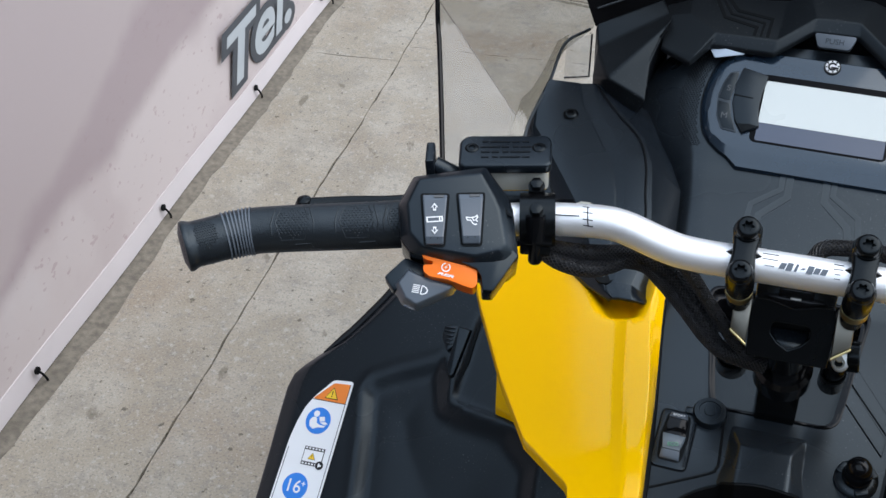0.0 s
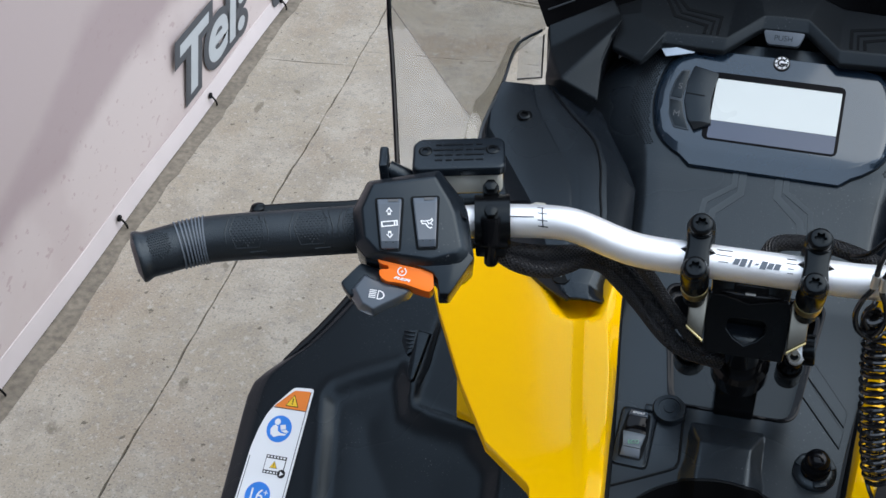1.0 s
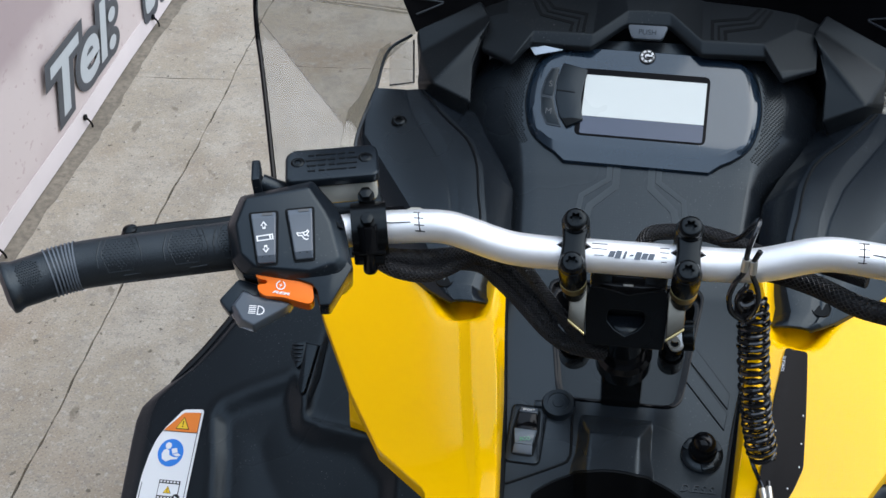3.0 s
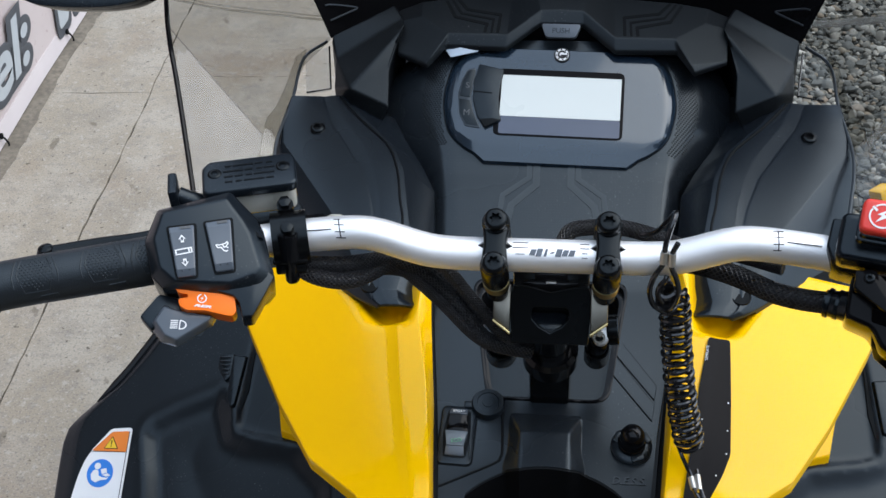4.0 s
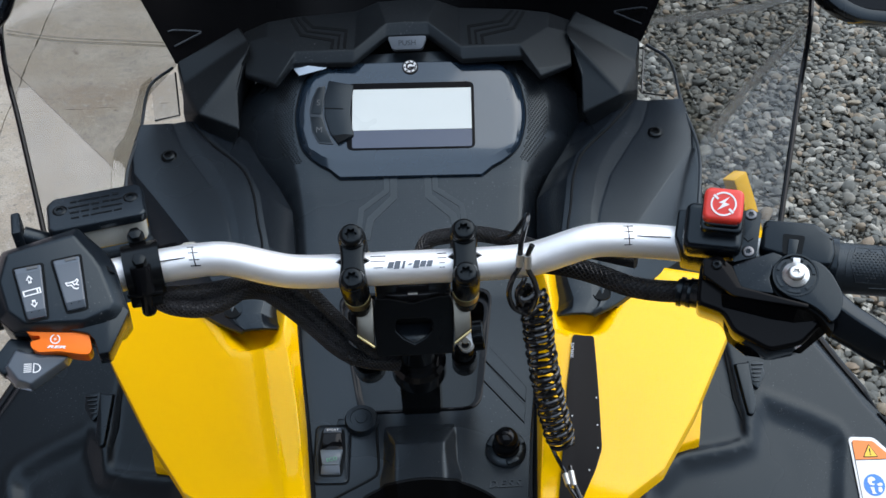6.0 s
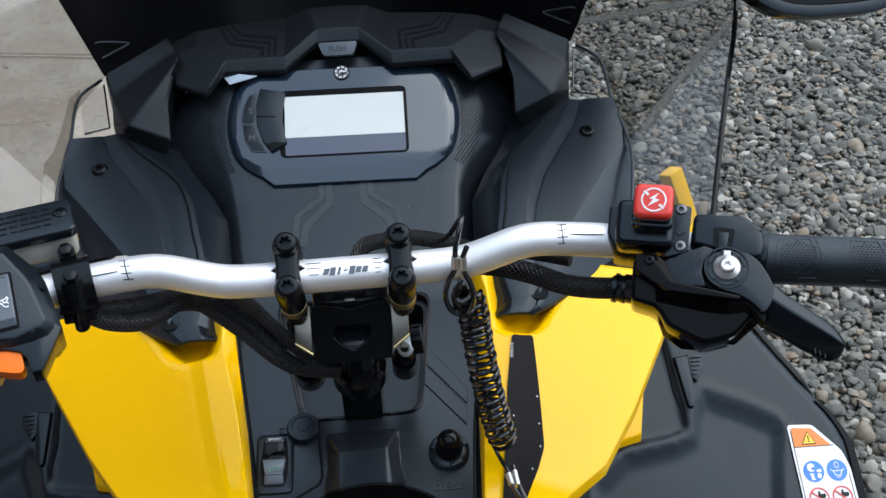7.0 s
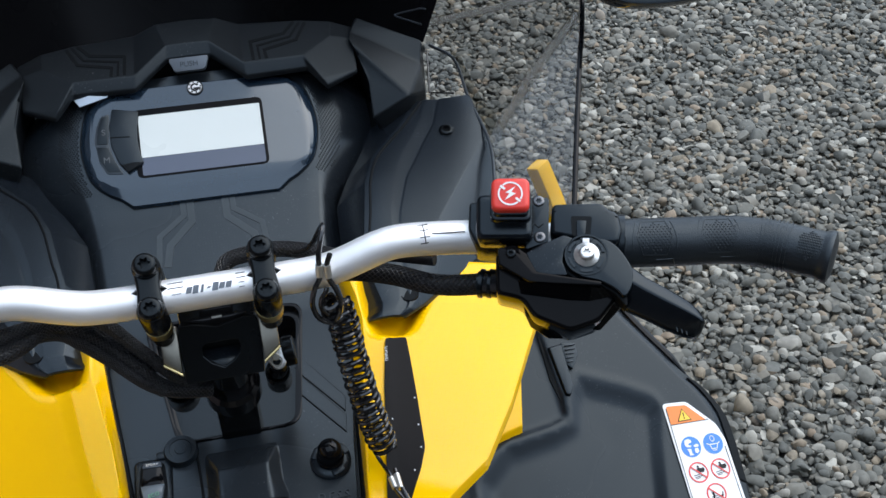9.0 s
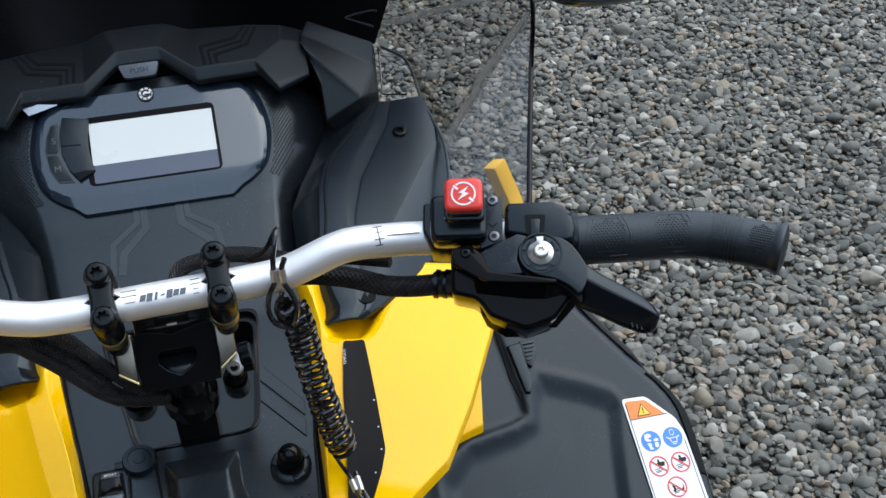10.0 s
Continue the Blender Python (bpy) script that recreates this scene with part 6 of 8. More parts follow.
def brake_cylinder():
    b = thing("brake_cylinder", (-0.17, -0.01, 1.08), "black brake master cylinder with a screwed lid and cloudy reservoir", "brake cylinder")
    m = pose(-0.2005, 0.0135, 1.115) @ pose(0, 0, 0, 6, 0, 14.5)
    lid = part("lid", prism(rounded([(-0.031, -0.013), (-0.031, 0.010), (-0.026, 0.0155), (0.028, 0.0155), (0.031, 0.011), (0.031, -0.013), (0.028, -0.016), (-0.028, -0.016)], 0.003), -0.008, 0.0, m, 0.002, 3), M_PLASTIC, b, "black reservoir lid")
    for u in (-0.0225, 0.0225):
        torx_bolt(lid, at(m, u, 0.002, -0.001), 0.0048, 0.002, M_BLACKMETAL, "screw")
    for j in range(4):
        for i in range(5):
            wd = 0.004 + 0.003 * ((i * 7 + j * 3) % 4) / 3
            part("moulded_line", box(wd, 0.0011, 0.0005, at(m, -0.0135 + i * 0.0068, 0.008 - j * 0.0052, 0.0001), 0), M_DARK, lid)
    part("fluid", prism(rounded(rect(0.0505, 0.0245), 0.005), -0.044, -0.024, at(m, 0.004, 0.0), 0.002), M_AMBER, b, "amber brake fluid showing through")
    part("reservoir", prism(rounded(rect(0.050, 0.024), 0.005), -0.042, -0.008, at(m, 0.004, 0.0), 0.002), M_FLUID, b, "cloudy plastic fluid reservoir")
    part("cylinder_body", sweep([m @ Vector((-0.02, -0.006, -0.036)), m @ Vector((0.03, -0.006, -0.036))], 0.012, 20), M_PLASTIC, b)
    # lever root and its folded tip
    knob = m @ pose(-0.0505, -0.001, -0.012)
    part("lever_stub", prism(rounded(rect(0.006, 0.020), 0.002), -0.012, 0.012, knob @ pose(0, 0, 0, 0, 0, 0), 0.002), M_PLASTIC, b)
    part("lever_arm", sweep(spline([knob @ Vector((0.002, 0, 0)), m @ Vector((-0.040, -0.003, -0.016)), m @ Vector((-0.026, -0.006, -0.022))], 6), 0.0062, 12), M_PLASTIC, b)
    blade = spline([(-0.20, 0.010, 1.082), (-0.235, 0.002, 1.078), (-0.27, -0.0150, 1.078), (-0.300, -0.0235, 1.078), (-0.3285, -0.0345, 1.079)], 8)
    part("lever_blade", sweep(blade, 0.0058, 14), M_BLACKMETAL, b, "black brake lever behind the grip")
    part("lever_ball", lathe([(0.0010, -0.0075), (0.0048, -0.0058), (0.0074, 0.0), (0.0048, 0.0058), (0.0010, 0.0075)], pose(-0.3305, -0.0350, 1.079), 20), M_BLACKMETAL, b)
    # perch clamp round the tube
    q = Matrix.Translation((-0.1700, -0.0105, 1.080)) @ pose(0, 0, 0, 0, 0, 14) @ pose(0, 0, 0, 0, 90, 0)
    part("perch_ring", ring(0.0108, 0.0178, -0.0135, 0.0098, q, 36), M_BLACKMETAL, b, "black perch clamp")
    ax = Vector((0.03, -0.20, -0.98)).normalized()
    top = Vector((-0.1700, -0.0225, 1.0930))
    turn = ax.to_track_quat("Z", "X").to_matrix().to_4x4()

    def down(d):
        return Matrix.Translation(top + ax * d) @ turn
    fin = part("clamp_boss", lathe([(0.0066, 0.000), (0.0070, 0.002), (0.0070, 0.0185)], down(0), 24), M_GLOSS, b, "glossy black clamp boss")
    part("boss_web", box(0.0150, 0.0150, 0.016, Matrix.Translation(top + ax * 0.0105 + Vector((0, 0.007, 0.001))) @ turn, 0.002), M_BLACKMETAL, fin)
    part("flange", box(0.0130, 0.0225, 0.0030, down(0.0195) @ pose(-0.002, 0, 0), 0.001), M_BLACKMETAL, fin)
    part("lower_flange", box(0.0120, 0.0200, 0.0070, down(0.0255) @ pose(-0.003, 0, 0), 0.0015), M_BLACKMETAL, fin)
    part("lower_boss", lathe([(0.0047, 0.020), (0.0047, 0.034), (0.0038, 0.0355)], down(0), 20), M_GLOSS, fin)
    part("perch_front", prism(rounded(rect(0.020, 0.03), 0.004), -0.01, 0.012, Matrix.Translation((-0.1755, 0.004, 1.074)) @ pose(0, 0, 0, 10, 0, 14), 0.002), M_BLACKMETAL, b)
    for x, y, z in ((-0.1755, 0.0005, 1.0985), (-0.1700, -0.0215, 1.0945)):
        f = frame_at(x, y, z, 22, 14)
        hx = part("hex_bolt", prism(disc(0.0046, 6), 0.0, 0.0050, f, 0.0006), M_BLACKMETAL, b)
        part("washer", lathe([(0.0055, -0.012), (0.0055, 0.0006)], f, 24), M_BLACKMETAL, hx)
    part("wire_stub", box(0.015, 0.0075, 0.006, pose(-0.1580, 0.0020, 1.085, 0, 0, 12), 0.0015), M_GLOSS, b)
    part("pale_pin", lathe([(0.0020, -0.006), (0.0034, -0.003), (0.0034, 0.003), (0.0018, 0.006)], pose(-0.1430, 0.0025, 1.086, 0, 90, 4), 16), M_FLUID, b, "pale plastic cable end")
    return b


# ---------------------------------------------------------------- right control
def throttle():
    t = thing("throttle_control", (0.22, -0.05, 1.08), "black throttle housing with thumb lever and bright pivot screw", "throttle")
    m = frame_at(0.2300, -0.0420, 1.0985, 30, -19, 2.0)
    part("switch_block", prism(mm([(-64, 19), (-45, 20), (-26, 18), (-24.5, 2), (-34, -11), (-59, -9), (-64, 0)]), -0.036, -0.002, m, 0.002, 3), M_SMOOTH, t, "black clamp block")
    cp = part("clamp_plate", prism(rounded(mm([(-24.5, 20.8), (-12.5, 20.8), (-12.5, -9.5), (-26.5, -15), (-26.5, -7), (-24.3, -1), (-25, 8)]), 0.002), -0.014, 0.003, m, 0.0012), M_SMOOTH, t)
    part("arrow_mark", prism(mm([(-21.5, 2.0), (-18.6, -0.6), (-15.7, 2.0), (-15.7, 2.8), (-18.6, 0.3), (-21.5, 2.8)]), 0.003, 0.0034, m, 0), M_DARK, cp)
    for u, v in ((-0.019, 0.0182), (-0.0178, -0.0067)):
        torx_bolt(cp, at(m, u, v, 0.0018), 0.0040, 0.0022, M_SCREW, "screw", "dull zinc screw")
    gc = part("grip_collar", prism(mm([(-10.5, 17), (21, 18.2), (26.5, 13.5), (31.5, 12), (34, 0), (32, -10), (23.6, -10), (-11.5, -4)]), -0.036, 0.003, m, 0.0035, 4), M_SMOOTH, t, "black grip-side housing")
    part("collar_ring", sweep([Vector((0.256, -0.038, 1.080)), Vector((0.268, -0.042, 1.080))], 0.0190, 28), M_SMOOTH, t)
    part("collar_seam", sweep(spline([at(m, u, v, 0.0024) @ Vector((0, 0, 0)) for u, v in ((-0.010, 0.0115), (0.010, 0.0125), (0.0225, 0.0120), (0.0262, 0.0095), (0.031, 0.008))], 6), 0.0006, 6), M_DARK, gc)
    part("collar_slot", prism(rounded(mm([(1.5, 8), (15, 8), (14, -5.5), (2.5, -5.5)]), 0.002), 0.002, 0.0034, m, 0), M_DARK, gc)
    part("collar_bridge", prism(mm([(5.2, 5), (11.8, 5), (10.8, -7), (5.2, -7)]), 0.002, 0.0044, m, 0.001), M_SMOOTH, gc)
    # lower housing: a satin top facet, a dark strap, and glossy facets that fall away below
    n = frame_at(0.2120, -0.0720, 1.0835, 36, -16, 2.0)
    part("lower_housing", prism(rounded(mm([(-36, 22), (-22, 25), (20, 20), (40, 4), (41, -8), (28, -24), (10, -30), (-13, -20), (-20, -9), (-36, -5)]), 0.004), -0.044, -0.008, n, 0.003, 3), M_COVER, t, "black lower throttle housing")
    part("cover_top", prism(mm([(-17, 18), (-6, 23.5), (6.6, 29), (13, 27), (7.2, 19.4), (5.8, 12), (9, 3), (-11, 3)]), -0.012, 0.0045, n, 0.0012, 2), M_FAIRING, t)
    strap = mm([(-34.5, 21), (-24, 23), (-16.5, 17), (-10.5, 5.4), (10.5, 1.6), (29.6, -1.5), (29.5, -4.5), (0, -2.6), (-15, -1.2), (-22, 3), (-34, 10)])
    part("strap", prism(strap, -0.012, 0.0058, n, 0.0012, 2), M_COVER, t)
    v = [(-22, 0.5, 0.003), (-10.7, -0.7, 0.004), (24.5, -2.5, 0.004), (20.8, -15.2, -0.014), (1.4, -11.5, -0.012), (-18.0, -15.6, -0.026), (-3.0, -22.6, -0.026), (11.0, -24.0, -0.026),
         (29.6, -26.0, -0.028), (42.6, -13.5, -0.018), (44, -1.5, -0.008)]
    v = [(x * 0.001, y * 0.001, z) for x, y, z in v]
    back = [(x, y + 0.010, -0.045) for x, y, z in v]
    top_ids = [(0, 1, 4), (1, 2, 3, 4), (0, 4, 5), (4, 6, 5), (4, 3, 7, 6), (3, 8, 7), (3, 2, 9, 8), (2, 10, 9)]
    rim = [0, 5, 6, 7, 8, 9, 10, 2, 1]
    walls = [(rim[i], rim[(i + 1) % 9], rim[(i + 1) % 9] + 11, rim[i] + 11) for i in range(9)]
    part("gloss_cover", turned(poly_faces(v + back, top_ids + walls + [tuple(r + 11 for r in rim[::-1])], 0.0009, 2), n), M_COVER, t, "glossy black faceted throttle cover", 14)
    chin = [v[5], v[6], v[7], (0.0110, -0.0285, -0.041), (-0.0029, -0.0283, -0.040), (-0.0146, -0.0204, -0.040)]
    chin += [(x, y + 0.004, z - 0.003) for x, y, z in chin]
    part("cover_chin", turned(poly_faces(chin, [(0, 1, 4, 5), (1, 2, 3, 4), (6, 7, 10, 11), (7, 8, 9, 10)] + [(i, (i + 1) % 6, (i + 1) % 6 + 6, i + 6) for i in range(6)], 0.0005), n), M_COVER, t, "", 14)
    torx_bolt(t, at(n, -0.0262, 0.0172, 0.0045), 0.0034, 0.0030, M_BLACKMETAL, "screw")
    # thumb lever
    lv = frame_at(0.2400, -0.0600, 1.0935, 30, -16, 2.0)
    plan = mm([(-17.4, -1), (-12.5, 4.7), (-3.5, 6.8), (8.9, 5.7), (15.6, 0.8), (20.5, -6.3), (25.3, -12.2), (32, -18), (45.3, -26), (58.4, -34.8), (67, -43), (68.5, -49.2), (67, -54.5), (63.4, -55.8),
               (56.6, -54.8), (43.4, -49), (31.8, -42.5), (20.5, -37), (14, -28), (5.3, -22.5), (-8.5, -19.3), (-17, -12.2)])
    part("pivot_gap", prism(rounded([(x * 1.06 - 0.001, y * 1.06 + 0.0004) for x, y in plan[:6] + plan[-5:]], 0.004), -0.012, 0.001, lv, 0.001), M_DARK, t)
    hub = plan[:6] + mm([(25, -15), (24, -26), (19, -34)]) + plan[-4:]
    tl = part("thumb_lever", prism(rounded(hub, 0.005, 4), -0.012, 0.0058, lv, 0.0045, 4), M_SMOOTH, t, "curved black thumb lever")
    up = mm([(17.5, -2.5), (25.3, -12.2), (33, -18.6), (45.3, -26), (58.4, -34.8), (64.2, -41.0), (67.6, -47.2)])
    low = mm([(15, -31), (20.5, -37), (31.8, -42.5), (43.4, -49), (55.6, -54.5), (61.8, -55.6), (65.6, -53.2)])
    mid = [(a[0] * 0.56 + b[0] * 0.44, a[1] * 0.56 + b[1] * 0.44) for a, b in zip(up, low)]
    n7 = len(up)
    verts = [(x, y, 0.0015) for x, y in up] + [(x, y, 0.0062 - 0.0012 * (i == n7 - 1)) for i, (x, y) in enumerate(mid)] + [(x, y, -0.0065) for x, y in low]
    verts += [(x, y, -0.0130) for x, y in up] + [(x, y, -0.0135) for x, y in low]
    quads = []
    for i in range(n7 - 1):
        for r0, r1 in ((0, 1), (1, 2), (2, 4), (4, 3), (3, 0)):
            quads.append((r0 * n7 + i, r1 * n7 + i, r1 * n7 + i + 1, r0 * n7 + i + 1))
    ends = [tuple(r * n7 + i for r in (0, 1, 2, 4, 3)) for i in (0, n7 - 1)]
    part("lever_blade", turned(poly_faces(verts, quads + ends, 0.0018, 3), lv), M_SMOOTH, tl, "ridged lever blade", 24)
    for i in range(3):
        part("lever_mark", box(0.0006, 0.0045, 0.0004, at(lv, 0.0505 + i * 0.0028, -0.0505 - i * 0.001, -0.0042, 8), 0), M_PLASTIC, tl)
    pv = at(lv, -0.0036, -0.0052)
    part("pivot_dish", ring(0.0125, 0.0136, 0.004, 0.0066, pv, 36), M_SMOOTH, tl)
    for a in range(6):
        part("dish_pad", ring(0.0098, 0.0116, 0.0055, 0.0068, pv, 8, a * 60 + 8, a * 60 + 48), M_PLASTIC, tl)
    part("washer", lathe([(0.0080, 0.004), (0.0080, 0.0070), (0.0048, 0.0092)], pv, 36), M_STEEL, t, "bright cone washer")
    torx_bolt(t, at(pv, 0, 0, 0.0080), 0.0050, 0.0036, M_STEEL, "pivot_screw", "bright pivot screw")
    part("washer_tab", box(0.0042, 0.003, 0.0014, at(pv, 0, 0.0092, 0.0066), 0.0003), M_WHITE, t)
    # cable boot
    part("cable_boot", sweep([Vector((0.175, -0.0265, 1.0525)), Vector((0.184, -0.031, 1.054)), Vector((0.196, -0.040, 1.060))], [0.0085, 0.0092, 0.0125], 20), M_SMOOTH, t)
    for i in range(2):
        part("boot_rib", ring(0.008, 0.0098, -0.0012, 0.0012, Matrix.Translation((0.1765 + i * 0.0055, -0.0272 - i * 0.0028, 1.0528 + i * 0.001)) @ pose(0, 0, 0, 0, 90, -26), 24), M_SMOOTH, t)
    return t


def kill_switch():
    s = thing("stop_switch", (0.19, -0.04, 1.11), "red stop switch with a white lightning sign on black stem", "switch")
    m = frame_at(0.1910, -0.0460, 1.1370, 35, -16, 1.0)
    part("stem", prism(rounded(rect(0.022, 0.020), 0.004), -0.038, -0.006, at(m, 0, -0.002), 0.002), M_SMOOTH, s)
    part("collar", prism(rounded(rect(0.025, 0.022), 0.004), -0.018, -0.010, at(m, 0, -0.003), 0.002), M_SMOOTH, s)
    part("stem_foot", prism(rounded(rect(0.036, 0.03), 0.006), -0.05, -0.026, at(m, -0.004, -0.006), 0.004, 3), M_SMOOTH, s)
    cap = part("cap", prism(rounded(rect(0.0235, 0.021), 0.005), -0.009, 0.0, m, 0.0028, 4), M_RED, s, "red square cap")
    part("sign_ring", ring(0.0066, 0.0076, -0.0002, 0.0004, m, 40, 150, 310), M_WHITE, cap)
    part("sign_ring", ring(0.0066, 0.0076, -0.0002, 0.0004, m, 40, -30, 130), M_WHITE, cap)
    part("lightning", prism([(0.0030, 0.0046), (-0.0030, 0.0006), (-0.0004, 0.0002), (-0.0034, -0.0042), (0.0034, 0.0000), (0.0006, 0.0010)], -0.0002, 0.0004, m, 0), M_WHITE, cap)
    for a in (140, 320):
        part("sign_dash", box(0.0036, 0.0014, 0.0006, m @ pose(0, 0, 0, 0, 0, a) @ pose(0.0062, 0, 0.0002), 0), M_WHITE, cap)
    return s


# ---------------------------------------------------------------- cables and cord
def cable(name, label, runs, material=None):
    material = material or M_BRAID
    o = thing(name, runs[0][0][0], label, "cable")
    for pts, r in runs:
        line = spline(pts, 10)
        c = part("sleeve", sweep(line, r, 14), material, o)
        # raised braid strands
        strands = bmesh.new()
        total = [0.0]
        for a, b in zip(line, line[1:]):
            total.append(total[-1] + (b - a).length)
        side = None
        frames = []
        for i, p in enumerate(line):
            d = (line[min(i + 1, len(line) - 1)] - line[max(i - 1, 0)]).normalized()
            side = d.orthogonal().normalized() if side is None else (side - d * side.dot(d)).normalized()
            frames.append((p, side, d.cross(side)))
        for hand in (-1, 1):
            for s0 in range(12):
                prev = None
                for i, (p, a, b) in enumerate(frames):
                    for half in (0, 0.5):
                        if i == len(frames) - 1 and half:
                            continue
                        if half:
                            p2, a2, b2 = frames[i + 1]
                            pp, aa, bb, l = (p + p2) / 2, (a + a2) / 2, (b + b2) / 2, (total[i] + total[i + 1]) / 2
                        else:
                            pp, aa, bb, l = p, a, b, total[i]
                        w = hand * l / (r * 1.15) + 2 * math.pi * s0 / 12
                        q = pp + (r + 0.0002) * (math.cos(w) * aa + math.sin(w) * bb)
                        e = 0.00040
                        tri = [strands.verts.new(q + v) for v in (aa * e, bb * e, -aa * e, -bb * e)]
                        if prev:
                            for j in range(4):
                                strands.faces.new((prev[j], prev[(j + 1) % 4], tri[(j + 1) % 4], tri[j]))
                        prev = tri
        tagged(part("braid", strands, M_STRAND, c), kind="stuff")
    return o


def cables():
    cable("cable_bundle", "black braided cable bundle under the bar", [
        ([(-0.170, -0.0140, 1.058), (-0.1541, -0.0210, 1.055), (-0.1365, -0.0180, 1.050), (-0.1229, -0.008, 1.048), (-0.1096, 0.0050, 1.048), (-0.0988, 0.009, 1.044), (-0.085, 0.0108, 1.031), (-0.0707, 0.0086, 1.014), (-0.056, 0.0041, 0.995), (-0.041, 0.0041, 0.977), (-0.0134, 0.0101, 0.964)], 0.0052),
        ([(-0.168, -0.0160, 1.062), (-0.1433, -0.0130, 1.060), (-0.1294, -0.0065, 1.057), (-0.112, 0.004, 1.052), (-0.0982, 0.0120, 1.044), (-0.0825, 0.0160, 1.028), (-0.066, 0.0140, 1.008), (-0.050, 0.0100, 0.988)], 0.0048),
        ([(-0.1560, -0.0150, 1.052), (-0.1365, -0.0100, 1.046), (-0.1200, 0.0000, 1.045), (-0.1020, 0.0060, 1.040), (-0.0900, 0.0050, 1.030), (-0.0740, 0.0030, 1.0125), (-0.057, -0.0010, 0.993), (-0.044, 0.0000, 0.979)], 0.0036)])
    g = cable("printed_cable", "grey braided cable with a faint printed line", [
        ([(-0.096, 0.0150, 1.056), (-0.082, 0.0135, 1.047), (-0.0690, 0.0125, 1.033), (-0.058, 0.0115, 1.016), (-0.0455, 0.0100, 0.998), (-0.0326, 0.0080, 0.980), (-0.0251, 0.0080, 0.970)], 0.0042)], M_SLEEVE)
    for i in range(8):
        u = i / 7
        p = Vector((-0.0695, 0.0090, 1.0375)).lerp(Vector((-0.0570, 0.0078, 1.0175)), u)
        part("print_bar", box(0.0012, 0.0022, 0.0003, Matrix.Translation(p) @ pose(0, 0, 0, 20, 46, -10), 0), M_GREYPRINT, g)
    cable("cable_bundle", "black braided throttle cable running to its housing", [
        ([(0.184, -0.030, 1.054), (0.1610, -0.0215, 1.050), (0.1435, -0.0140, 1.049), (0.1267, -0.0010, 1.048), (0.1123, 0.0070, 1.048), (0.095, 0.016, 1.046), (0.075, 0.026, 1.040), (0.040, 0.036, 1.030)], 0.0066),
        ([(0.150, -0.004, 1.060), (0.120, 0.014, 1.056), (0.090, 0.030, 1.050), (0.066, 0.042, 1.044)], 0.0036)])
    cable("looped_cable", "black braided cable arching behind the bar", [
        ([(0.004, 0.036, 1.030), (0.0085, 0.0450, 1.041), (0.0140, 0.0490, 1.046), (0.0275, 0.0500, 1.048), (0.0470, 0.0480, 1.050), (0.0665, 0.0410, 1.050), (0.0860, 0.0320, 1.048), (0.102, 0.022, 1.048)], 0.0052)])


